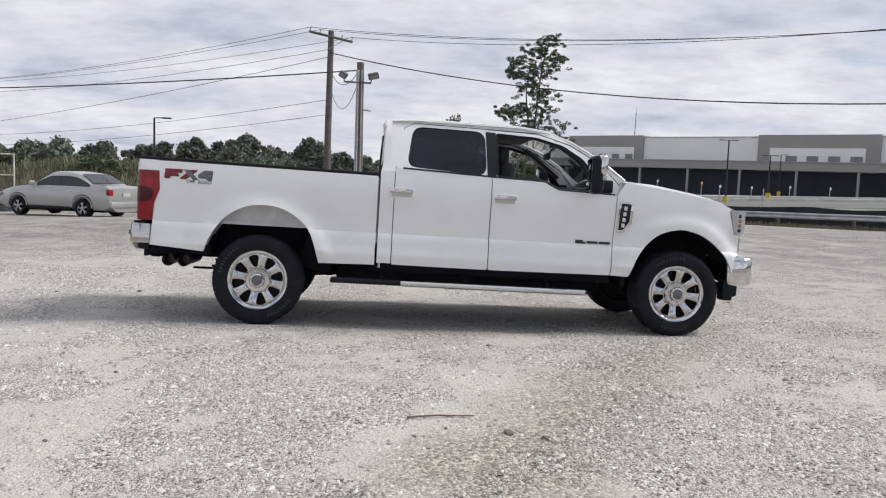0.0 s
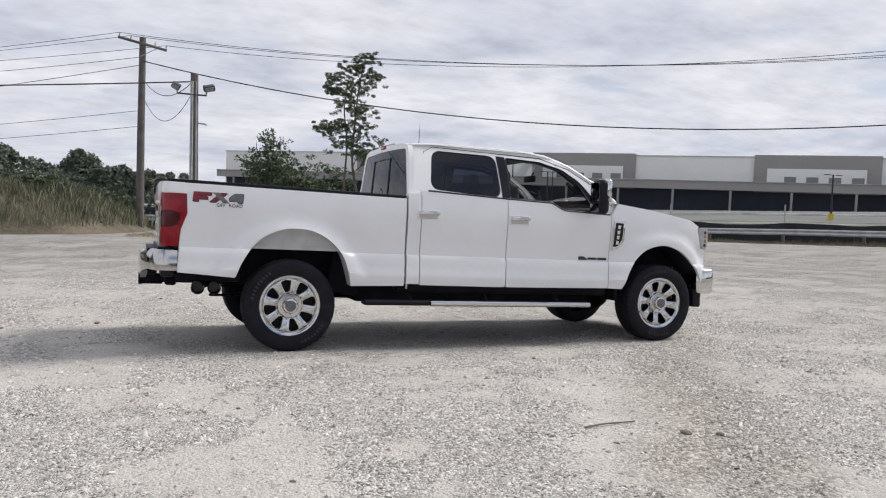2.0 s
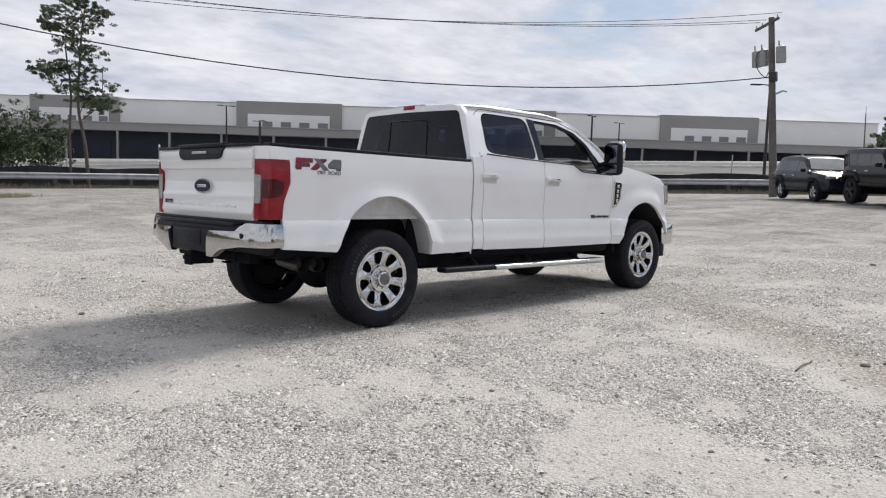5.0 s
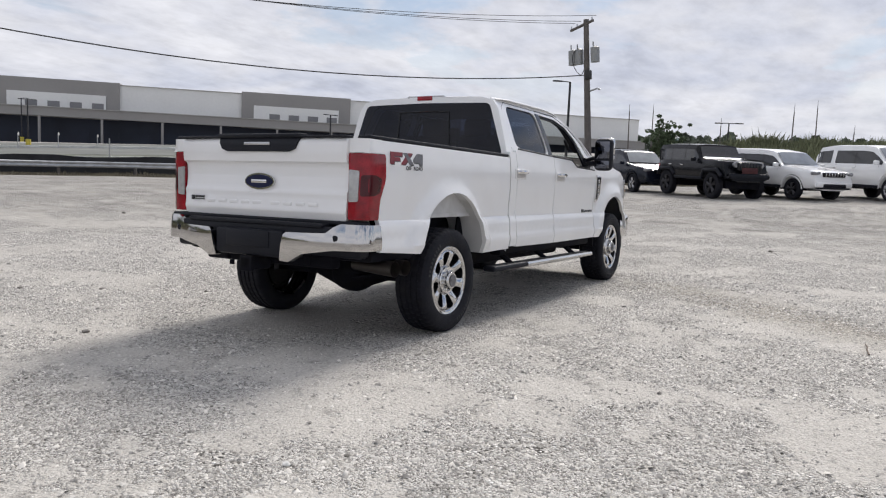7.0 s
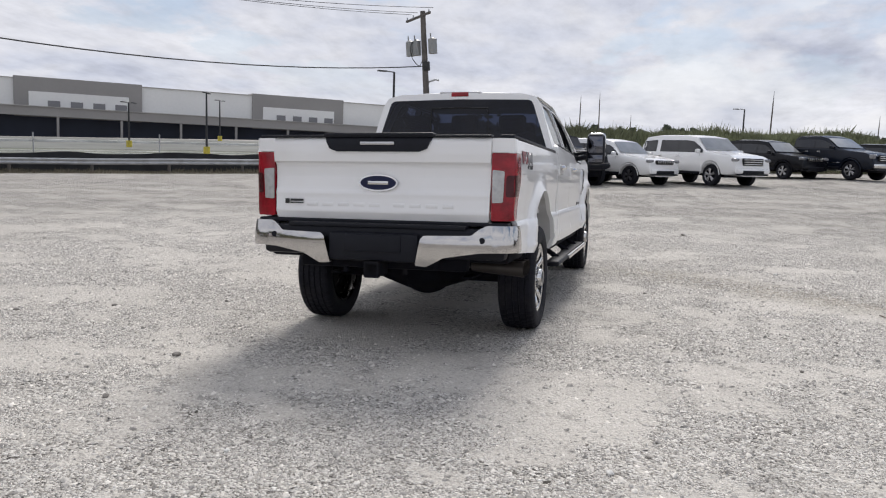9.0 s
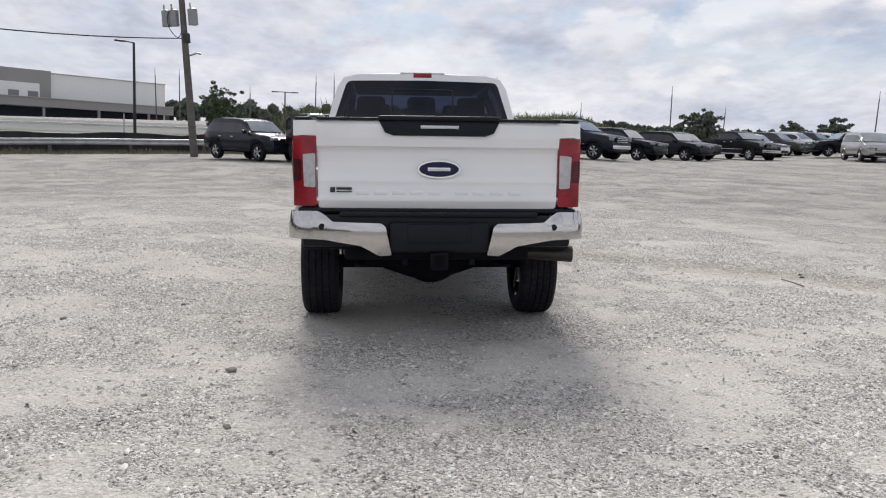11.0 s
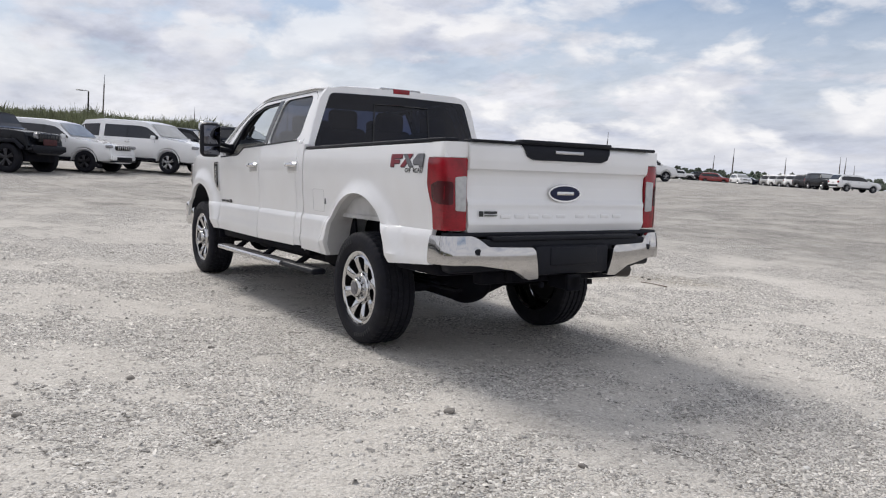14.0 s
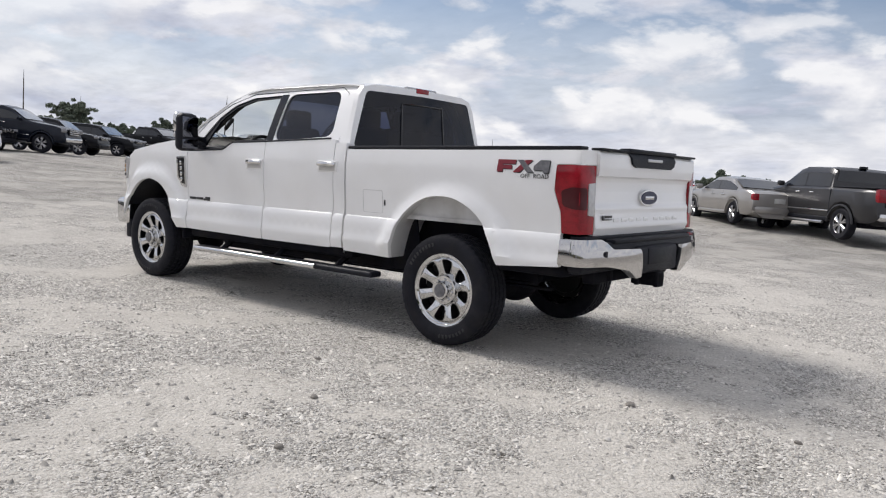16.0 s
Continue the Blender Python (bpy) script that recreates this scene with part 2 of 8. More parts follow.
M = dict(
    paint=mat("white_paint", (0.83, 0.83, 0.83), 0.32, coat=0.75, vary=0.012, scale=1.5, dirt=((0.55, 0.52, 0.47), 0.12, 2.2)),
    inner_white=mat("white_liner", (0.55, 0.55, 0.55), 0.6, vary=0.08, scale=6, dirt=((0.25, 0.23, 0.2), 0.5, 5)),
    chrome=mat("chrome", (0.68, 0.675, 0.67), 0.05, 1.0, vary=0.02, dirt=((0.5, 0.48, 0.45), 0.12, 9)),
    black_plastic=mat("black_plastic", (0.008, 0.009, 0.014), 0.5, spec=0.22, vary=0.15, scale=5, bump=0.15, bump_scale=400),
    gloss_black=mat("gloss_black", (0.010, 0.010, 0.012), 0.12, spec=0.3, coat=0.15, vary=0.1),
    rubber=mat("tyre_rubber", (0.010, 0.0105, 0.0155), 0.72, spec=0.2, vary=0.2, scale=9, bump=0.3, bump_scale=90, dirt=((0.06, 0.057, 0.05), 0.18, 7), fine=0.12),
    under=mat("underbody_steel", (0.006, 0.0064, 0.0105), 0.75, 0.0, spec=0.12, vary=0.3, scale=7, dirt=((0.022, 0.019, 0.016), 0.4, 6)),
    steel=mat("brushed_steel", (0.55, 0.55, 0.56), 0.28, 1.0, vary=0.05, dirt=((0.3, 0.28, 0.25), 0.25, 12)),
    red_lens=mat("red_lens", (0.25, 0.006, 0.014), 0.12, spec=0.3, coat=0.35, vary=0.35, scale=9, fine=0.2),
    dark_red=mat("dark_red_lens", (0.060, 0.004, 0.008), 0.12, spec=0.3, coat=0.2, vary=0.15, scale=20),
    clear_lens=mat("clear_lens", (0.42, 0.42, 0.42), 0.15, 0.15, coat=1.0, vary=0.12, scale=30),
    seat=mat("seat_cloth", (0.03, 0.03, 0.033), 0.85, vary=0.2, scale=20, bump=0.3, bump_scale=300),
    dash=mat("dash_plastic", (0.014, 0.014, 0.016), 0.6, vary=0.15, scale=15),
    light_plastic=mat("light_grey_trim", (0.45, 0.45, 0.44), 0.6, vary=0.05),
    tint=glass_mat("tinted_glass", (0.036, 0.046, 0.088), ior=1.38, navy_cast=0.035),
    tint_side=glass_mat("tinted_side_glass", (0.06, 0.07, 0.11), ior=1.5, navy_cast=0.03),
    glass=glass_mat("clear_glass", (0.80, 0.84, 0.83)),
    mirror=mat("mirror_glass", (0.13, 0.135, 0.155), 0.03, 1.0),
    blue_oval=mat("dark_blue_badge", (0.007, 0.011, 0.045), 0.3, spec=0.25, coat=0.1),
    decal_red=mat("decal_red", (0.20, 0.014, 0.026), 0.35, vary=0.15, scale=30),
    decal_black=mat("decal_black", (0.018, 0.018, 0.02), 0.35, vary=0.1, scale=30),
    decal_grey=mat("decal_grey", (0.13, 0.13, 0.14), 0.35, vary=0.3, scale=40),
    wood_pole=mat("weathered_pole", (0.12, 0.108, 0.10), 0.85, vary=0.25, scale=2.5, bump=0.6, bump_scale=30, fine=0.2),
    galv=mat("galvanised_steel", (0.42, 0.43, 0.44), 0.45, 0.7, vary=0.15, scale=3, dirt=((0.22, 0.2, 0.18), 0.4, 2)),
    cabinet=mat("grey_cabinet", (0.30, 0.31, 0.31), 0.5, 0.2, vary=0.12, scale=5, dirt=((0.2, 0.15, 0.1), 0.4, 5)),
    wire=mat("cable", (0.03, 0.03, 0.03), 0.6, vary=0.2),
    conc=mat("concrete", (0.42, 0.41, 0.39), 0.85, vary=0.12, scale=0.6, bump=0.3, bump_scale=20, fine=0.06),
    asphalt=mat("asphalt", (0.17, 0.17, 0.165), 0.9, vary=0.2, scale=0.3, fine=0.1),
    wall_white=mat("white_panel_wall", (0.80, 0.80, 0.78), 0.75, vary=0.03, scale=0.15, fine=0.02),
    wall_grey=mat("grey_panel_wall", (0.30, 0.29, 0.28), 0.75, vary=0.05, scale=0.15, fine=0.02),
    dock_shade=mat("dock_shade_wall", (0.016, 0.021, 0.038), 0.7, vary=0.25, scale=0.2),
    win_grey=mat("grey_window", (0.20, 0.20, 0.21), 0.2, vary=0.05, scale=0.5),
    yellow=mat("yellow_paint", (0.62, 0.50, 0.06), 0.55, vary=0.15, scale=4, dirt=((0.2, 0.18, 0.1), 0.4, 5)),
    orange=mat("orange_cone", (0.75, 0.16, 0.03), 0.5, vary=0.1),
    white_post=mat("white_post", (0.62, 0.61, 0.58), 0.6, vary=0.12, scale=6, dirt=((0.3, 0.26, 0.2), 0.5, 8)),
    silt=mat("black_silt_fence", (0.02, 0.021, 0.024), 0.8, vary=0.4, scale=1.2, bump=0.5, bump_scale=6),
    bark=mat("bark", (0.11, 0.09, 0.075), 0.9, vary=0.3, scale=8, bump=0.6, bump_scale=40),
    leaf=mat("tree_leaf", (0.10, 0.13, 0.075), 0.7, spec=0.15, island=0.4, vary=0.2, scale=0.6),
    # distance haze is put into this paler, greyer green
    leaf_haze=mat("hazy_leaf", (0.15, 0.175, 0.135), 0.8, spec=0.1, island=0.2, vary=0.3, scale=0.12),
    grass=mat("meadow_grass", (0.19, 0.205, 0.115), 0.8, island=0.4, vary=0.35, scale=0.25),
    dry_grass=mat("dry_grass", (0.36, 0.30, 0.19), 0.85, island=0.4, vary=0.25, scale=0.6),
    stone=mat("crushed_stone", (0.49, 0.468, 0.434), 0.85, island=0.48, vary=0.14, scale=3, fine=0.1),
    stone_dark=mat("dark_stone", (0.20, 0.185, 0.165), 0.85, vary=0.25, scale=20, bump=0.5, bump_scale=60),
    stone_white=mat("white_stone", (0.66, 0.65, 0.62), 0.8, vary=0.1, scale=30),
    stick=mat("dry_stick", (0.17, 0.13, 0.10), 0.9, vary=0.3, scale=20),
)


M["paint"].node_tree.nodes["Principled BSDF"].inputs["Coat Roughness"].default_value = 0.035


# ---------------------------------------------------------------- geometry helpers
def part(name, bm, material, parent=None, label="", smooth=40, **tags):
    """Links a bmesh as one mesh object, under a thing or part if one is given."""
    me = bpy.data.meshes.new(name)
    bm.to_mesh(me)
    bm.free()
    for m in material if isinstance(material, (list, tuple)) else (material,):
        me.materials.append(m)
    if smooth:
        me.polygons.foreach_set("use_smooth", [True] * len(me.polygons))
        me.set_sharp_from_angle(angle=radians(smooth))
    ob = new(name, me)
    if parent is not None:
        ob.parent = parent
    return tagged(ob, label, **tags)


def raw(name, verts, faces, material, parent=None, label="", smooth=False, **tags):
    me = bpy.data.meshes.new(name)
    me.from_pydata(verts, [], faces)
    me.materials.append(material)
    if smooth:
        me.polygons.foreach_set("use_smooth", [True] * len(me.polygons))
    ob = new(name, me)
    if parent is not None:
        ob.parent = parent
    return tagged(ob, label, **tags)


def thing(name, m, label, category, group="", kind=""):
    e = new(name)
    e.empty_display_size = 0.1
    e.matrix_basis = m
    return tagged(e, label, category, group, kind)


def box(bm, c, s, bevel=0.0, rot=None, seg=2):
    r = bmesh.ops.create_cube(bm, size=1.0)
    vs = r["verts"]
    bmesh.ops.scale(bm, vec=s, verts=vs)
    if bevel:
        es = list({e for v in vs for e in v.link_edges})
        b = bmesh.ops.bevel(bm, geom=es, offset=min(bevel, min(s) * 0.49), segments=seg, affect="EDGES", profile=0.5)
        vs = list({v for f in b["faces"] for v in f.verts} | {v for v in vs if v.is_valid})
    if rot is not None:
        bmesh.ops.rotate(bm, cent=(0, 0, 0), matrix=rot.to_matrix() if isinstance(rot, Euler) else rot, verts=vs)
    bmesh.ops.translate(bm, vec=c, verts=vs)
    return bm


def B():
    return bmesh.new()


def tube(bm, pts, r, seg=10, r1=None, cap=True):
    """A round bar along a line of points, tapering from r to r1."""
    pts = [Vector(p) for p in pts]
    r1 = r if r1 is None else r1
    rings, prev = [], None
    for i, p in enumerate(pts):
        d = (pts[min(i + 1, len(pts) - 1)] - pts[max(i - 1, 0)]).normalized()
        a = d.orthogonal().normalized() if prev is None else (prev - d * prev.dot(d)).normalized()
        prev = a
        b = d.cross(a)
        rr = r + (r1 - r) * i / max(1, len(pts) - 1)
        rings.append([bm.verts.new(p + rr * (math.cos(2 * math.pi * k / seg) * a + math.sin(2 * math.pi * k / seg) * b)) for k in range(seg)])
    for u, v in zip(rings, rings[1:]):
        for k in range(seg):
            bm.faces.new((u[k], u[(k + 1) % seg], v[(k + 1) % seg], v[k]))
    if cap:
        bm.faces.new(rings[0][::-1])
        bm.faces.new(rings[-1])
    return bm


def lathe(bm, profile, seg=48, wobble=None, closed=False):
    """A profile of (radius, y) turned round the y axis."""
    rings = []
    for j, (r, y) in enumerate(profile):
        ring = []
        for k in range(seg):
            a = 2 * math.pi * k / seg
            rr = r + (wobble(j, k) if wobble else 0)
            ring.append(bm.verts.new((rr * math.cos(a), y, rr * math.sin(a))))
        rings.append(ring)
    pairs = list(zip(rings, rings[1:])) + ([(rings[-1], rings[0])] if closed else [])
    for u, v in pairs:
        for k in range(seg):
            bm.faces.new((u[k], u[(k + 1) % seg], v[(k + 1) % seg], v[k]))
    return bm


def smooth_line(pts, n=8, closed=False):
    """Catmull-Rom through points."""
    pts = [Vector(p) for p in pts]
    out, m = [], len(pts)
    for i in range(m if closed else m - 1):
        p0, p1 = pts[(i - 1) % m] if closed or i else pts[0], pts[i]
        p2 = pts[(i + 1) % m]
        p3 = pts[(i + 2) % m] if closed or i + 2 < m else pts[-1]
        for k in range(n):
            t = k / n
            out.append(0.5 * (2 * p1 + (p2 - p0) * t + (2 * p0 - 5 * p1 + 4 * p2 - p3) * t * t + (3 * p1 - p0 - 3 * p2 + p3) * t**3))
    if not closed:
        out.append(pts[-1])
    return out


def rounded(pts, r, n=4):
    """A closed polygon with its corners rounded by about r."""
    pts = [Vector(p) for p in pts]
    out = []
    for i, p in enumerate(pts):
        a, b = pts[i - 1] - p, pts[(i + 1) % len(pts)] - p
        q = min(r, a.length * 0.45, b.length * 0.45)
        s, e = p + a.normalized() * q, p + b.normalized() * q
        for k in range(n + 1):
            t = k / n
            out.append(s * (1 - t) ** 2 + 2 * p * t * (1 - t) + e * t * t)
    return out


def inside(p, poly):
    x, y, c = p[0], p[1], False
    for i in range(len(poly)):
        (x1, y1), (x2, y2) = poly[i - 1][:2], poly[i][:2]
        if (y1 > y) != (y2 > y) and x < (x2 - x1) * (y - y1) / (y2 - y1) + x1:
            c = not c
    return c


def resample(poly, step):
    out = []
    for i in range(len(poly)):
        a, b = Vector(poly[i][:2]), Vector(poly[(i + 1) % len(poly)][:2])
        n = max(1, int((b - a).length / step))
        out += [a + (b - a) * k / n for k in range(n)]
    return out


def sheet(bm, outline, mapf, holes=(), step=0.05, back=None, hole_back=True, rows=(), out=None):
    """A curved panel: the outline in the plane, filled with a fine net, laid through mapf(u, v) into space.
    back(u, v): where the folded-in edge ends."""
    loops = [resample(outline, step)] + [resample(h, step * 0.7) for h in holes]
    pts, edges, starts = [], [], []
    for lp in loops:
        s = len(pts)
        starts.append((s, len(lp)))
        pts += [Vector(p[:2]) for p in lp]
        edges += [(s + i, s + (i + 1) % len(lp)) for i in range(len(lp))]
    nb = len(pts)
    us, vs = [p[0] for p in pts], [p[1] for p in pts]
    bound = np.array([p[:] for p in pts])
    for v in rows:
        u = min(us) + step * 0.3
        while u < max(us):
            if inside((u, v), loops[0]) and not any(inside((u, v), h) for h in loops[1:]) and ((bound - (u, v)) ** 2).sum(1).min() > (step * 0.12) ** 2:
                pts.append(Vector((u, v)))
            u += step * 0.5
    u = min(us) + step * 0.5
    row = 0
    while u < max(us):
        v = min(vs) + step * (0.5 if row % 2 else 1.0)
        while v < max(vs):
            if inside((u, v), loops[0]) and not any(inside((u, v), h) for h in loops[1:]) and all(abs(v - q) > step * 0.3 for q in rows):
                if ((bound - (u, v)) ** 2).sum(1).min() > (step * 0.55) ** 2:
                    pts.append(Vector((u, v)))
            v += step
        u += step * 0.9
        row += 1
    co, _, faces, *_ = delaunay_2d_cdt(pts, edges, [], 0, 1e-6)
    made = [bm.verts.new(mapf(p[0], p[1])) for p in co]
    for f in faces:
        c = sum((co[i] for i in f), Vector((0, 0))) / 3
        a, b, d = (co[i] for i in f[:3])
        longest = max((b - a).length, (d - a).length, (d - b).length)
        if abs((b - a).cross(d - a)) < 0.02 * longest * longest:
            continue
        if inside(c, loops[0]) and not any(inside(c, h) for h in loops[1:]):
            bm.faces.new([made[i] for i in f])
    if back:
        for n, (s, k) in enumerate(starts):
            if n and not hole_back:
                continue
            inner = [bm.verts.new(back(*loops[n][i])) for i in range(k)]
            outer = [min(range(len(co)), key=lambda j, q=loops[n][i]: (co[j] - q).length_squared) for i in range(k)] if len(co) != len(pts) else list(range(s, s + k))
            for i in range(k):
                a, b = outer[i], outer[(i + 1) % k]
                if a != b:
                    bm.faces.new((made[a], made[b], inner[(i + 1) % k], inner[i]))
    for v in [v for v in bm.verts if not v.link_faces]:
        bm.verts.remove(v)
    bmesh.ops.recalc_face_normals(bm, faces=bm.faces)
    if out is not None and sum((f.normal * f.calc_area() for f in bm.faces), Vector()).dot(Vector(out)) < 0:
        bmesh.ops.reverse_faces(bm, faces=bm.faces)
    return bm


def interp(x, pts):
    if x <= pts[0][0]:
        return pts[0][1]
    for (a, b), (c, d) in zip(pts, pts[1:]):
        if x <= c:
            return b + (d - b) * (x - a) / (c - a)
    return pts[-1][1]


def sstep(a, b, x):
    t = min(1.0, max(0.0, (x - a) / (b - a)))
    return t * t * (3 - 2 * t)


def ground_z(x, y):
    """The lot: a gentle fall towards the road, a shallow dip under the truck, and low waves."""
    p = 0.010 * x - 0.021 * y
    z = 5 * math.tanh(p / 5) + 2.6 * sstep(70, 195, x + y)
    w = sstep(-3.2, -1.2, x) * (1 - sstep(5.4, 7.4, x)) * sstep(-3.0, -1.3, y) * (1 - sstep(1.3, 3.0, y))
    fit = -0.010 - 0.022 * x - 0.0188 * y
    near = 1 - sstep(40, 90, math.hypot(x, y))
    waves = 0.012 * math.sin(0.9 * x + 0.5 * y) * math.sin(0.7 * y - 0.3 * x + 1.0) + 0.03 * math.sin(0.21 * x + 1.3) * math.sin(0.17 * y + 0.4)
    u = -y - 0.25 * x
    far = 0.36 * sstep(16, 27, -y - 0.16 * x) * (1 - sstep(45, 78, u)) - 0.42 * sstep(70, 82, u) * (1 - sstep(120, 200, u))
    lot = 0.0114 * y * (1 - sstep(9, 24, math.hypot(x, y)))
    rise = 0.34 * sstep(8, 18, y) * (1 - sstep(2, 28, x)) * (1 - sstep(40, 70, y))
    rise += 0.28 * math.exp(-((x - 33) ** 2 / 60 + (y + 9) ** 2 / 40)) + 0.10 * math.exp(-((x - 25) ** 2 / 80 + (y - 1) ** 2 / 60))
    return z + far + lot + rise + w * fit + (1 - w) * near * waves


# ---------------------------------------------------------------- the pickup truck
TRUCK = pose(0, -0.01, 0.002, -1.64, 1.72, 0)
truck = thing("pickup_truck", TRUCK, "white crew cab pickup truck with chrome wheels parked on gravel", "pickup truck")
REAR, FRONT = (0.0, 0.41), (4.04, 0.475)
TYRE_R = 0.42

PROFILE = [(0.55, 0.956), (0.62, 0.972), (0.69, 0.984), (0.722, 0.986), (0.750, 0.976), (0.80, 0.9755), (0.862, 0.972), (0.896, 0.963), (0.910, 0.951), (1.00, 0.953), (1.15, 0.965), (1.32, 0.966), (1.41, 0.957), (1.48, 0.946), (1.55, 0.934)]


CREASE = (0.69, 0.722, 0.750, 0.862, 0.896, 0.910, 1.00, 1.41)


def side_y(x, z):
    """Half the body's width on its side, with the wheel flares."""
    y = interp(z, PROFILE)
    for (wx, wz), top in ((REAR, 0.72), (FRONT, 0.66)):
        d = math.hypot((x - wx) * 1.05, (z - wz))
        f = 1 - sstep(0.68, 0.80, d)
        y += 0.042 * f * sstep(0.55, 0.75, z) * (1 - sstep(1.16, 1.38, z))
    return y - 0.05 * sstep(4.25, 4.75, x) - 0.012 * (1 - sstep(-1.15, -0.7, x))


REAR_ARCH = smooth_line([(-0.50, 0.655), (-0.43, 0.82), (-0.31, 0.985), (-0.14, 1.085), (0.02, 1.112), (0.19, 1.09), (0.35, 1.005), (0.47, 0.865), (0.555, 0.60)], 5)
FRONT_ARCH = smooth_line([(3.535, 0.62), (3.62, 0.84), (3.79, 1.03), (3.99, 1.10), (4.14, 1.09), (4.28, 1.04), (4.43, 0.94), (4.53, 0.82), (4.575, 0.70)], 5)

for s, side in ((-1, "right"), (1, "left")):
    lay = lambda u, v: (u, s * side_y(u, v), v)  # noqa: E731
    fold = lambda u, v: (u, s * (side_y(u, v) - 0.035), v)  # noqa: E731
    # bed side, with the notch for the tail lamp
    bed = [(1.075, 0.61), (1.075, 1.446), (-1.085, 1.466), (-1.115, 1.37), (-0.925, 1.372), (-0.915, 1.20), (-0.965, 1.06), (-0.975, 0.915), (-0.985, 0.69)] + [p[:] for p in REAR_ARCH]
    part("bed_side", sheet(B(), bed, lay, step=0.055, back=fold, rows=CREASE), M["paint"], truck, smooth=27)
    # the rolled lip and the pale liner of the wheelhouse
    bm = B()
    rows = [[], [], []]
    for p in REAR_ARCH:
        y = side_y(p[0], p[1])
        for k, (dy, dr) in enumerate(((-0.034, 0.0), (-0.10, 0.01), (-0.36, 0.015))):
            d = (Vector(p) - Vector((0.02, 0.55))).normalized() * dr
            rows[k].append(bm.verts.new((p[0] + d[0], s * (y + dy), p[1] + d[1])))
    for a, b in zip(rows, rows[1:]):
        for i in range(len(a) - 1):
            bm.faces.new((a[i], a[i + 1], b[i + 1], b[i]))
    part("wheelhouse_liner", bm, M["inner_white"], truck)
    bm = B()
    rows = [[], []]
    for p in FRONT_ARCH:
        y = side_y(p[0], p[1])
        for k, dy in enumerate((-0.034, -0.42)):
            rows[k].append(bm.verts.new((p[0], s * (y + dy), p[1])))
    for i in range(len(rows[0]) - 1):
        bm.faces.new((rows[0][i], rows[0][i + 1], rows[1][i + 1], rows[1][i]))
    part("fender_liner", bm, M["black_plastic"], truck)
    # cab corner, doors, fender
    part("cab_corner", sheet(B(), [(1.095, 0.63), (1.225, 0.63), (1.225, 1.50), (1.095, 1.50)], lay, step=0.06, back=fold, rows=CREASE), M["paint"], truck, smooth=27)
    rear_door = part("rear_door", sheet(B(), rounded([(1.233, 0.62), (2.148, 0.615), (2.150, 1.498), (1.233, 1.53)], 0.02), lay, step=0.06, back=fold, rows=CREASE), M["paint"], truck, smooth=27)
    front_door = part("front_door", sheet(B(), rounded([(2.157, 0.615), (3.350, 0.625), (3.378, 1.398), (2.80, 1.415), (2.66, 1.485), (2.158, 1.498)], 0.02), lay, step=0.06, back=fold, rows=CREASE), M["paint"], truck, smooth=27)
    fender = [(3.358, 0.625), (3.535, 0.62)] + [p[:] for p in FRONT_ARCH][1:] + [(4.60, 0.86), (4.655, 0.885), (4.655, 1.08), (4.60, 1.09), (4.535, 1.31), (4.55, 1.335), (4.42, 1.40), (3.95, 1.475), (3.47, 1.53), (3.386, 1.40)]
    part("front_fender", sheet(B(), fender, lay, step=0.055, back=fold, rows=CREASE), M["paint"], truck, smooth=27)
    # handles: cup, bar and key cover
    for hx, hz, dr in ((1.30, 1.305, rear_door), (2.285, 1.30, front_door)):
        y0 = side_y(hx, hz)
        bm = B()
        box(bm, (hx, s * (y0 + 0.001), hz - 0.004), (0.236, 0.012, 0.094), 0.005)
        part("handle_bezel", bm, M["paint"], dr)
        bm = B()
        box(bm, (hx, s * (y0 + 0.004), hz - 0.008), (0.196, 0.012, 0.070), 0.005)
        part("handle_cup", bm, M["steel"], dr)
        bm = B()
        tube(bm, [(hx - 0.10, s * (y0 + 0.01), hz + 0.012), (hx - 0.06, s * (y0 + 0.038), hz + 0.016), (hx + 0.06, s * (y0 + 0.038), hz + 0.016), (hx + 0.10, s * (y0 + 0.01), hz + 0.012)], 0.021, 8)
        part("door_handle", bm, M["chrome"], dr, "chrome handle")
    # vent badge on the fender and the script bars on the door
    bm = B()
    fy = s * (side_y(3.43, 1.2) + 0.006)
    out = rounded([(3.392, 1.03), (3.462, 1.048), (3.535, 1.135), (3.552, 1.345), (3.412, 1.352), (3.398, 1.20)], 0.015)
    sheet(bm, out, lambda u, v: (u, s * (side_y(u, v) + 0.016), v), step=0.05, back=lambda u, v: (u, s * side_y(u, v), v))
    vent = part("fender_vent", bm, M["chrome"], truck, "chrome fender vent")
    bm = B()
    sheet(bm, rounded([(3.408, 1.065), (3.458, 1.078), (3.508, 1.15), (3.522, 1.322), (3.425, 1.328), (3.413, 1.20)], 0.012), lambda u, v: (u, s * (side_y(u, v) + 0.020), v), step=0.05, back=lambda u, v: (u, s * (side_y(u, v) + 0.014), v))
    part("vent_insert", bm, M["gloss_black"], vent)
    for k in range(4):
        bm = B()
        box(bm, (3.447 + 0.006 * k, s * (side_y(3.45, 1.2) + 0.023), 1.115 + 0.055 * k), (0.034, 0.006, 0.040), 0.003)
        part("badge_bar", bm, M["chrome"], vent)
    bm = B()
    for bx, bw, bz, bh in ((3.035, 0.075, 0.936, 0.036), (3.085, 0.030, 0.928, 0.020), (3.165, 0.11, 0.934, 0.024), (3.285, 0.11, 0.934, 0.024)):
        box(bm, (bx, s * (side_y(bx, bz) + 0.003), bz), (bw, 0.006, bh), 0.002)
    part("engine_script", bm, M["decal_black"], truck, "unreadable dark script on the door")
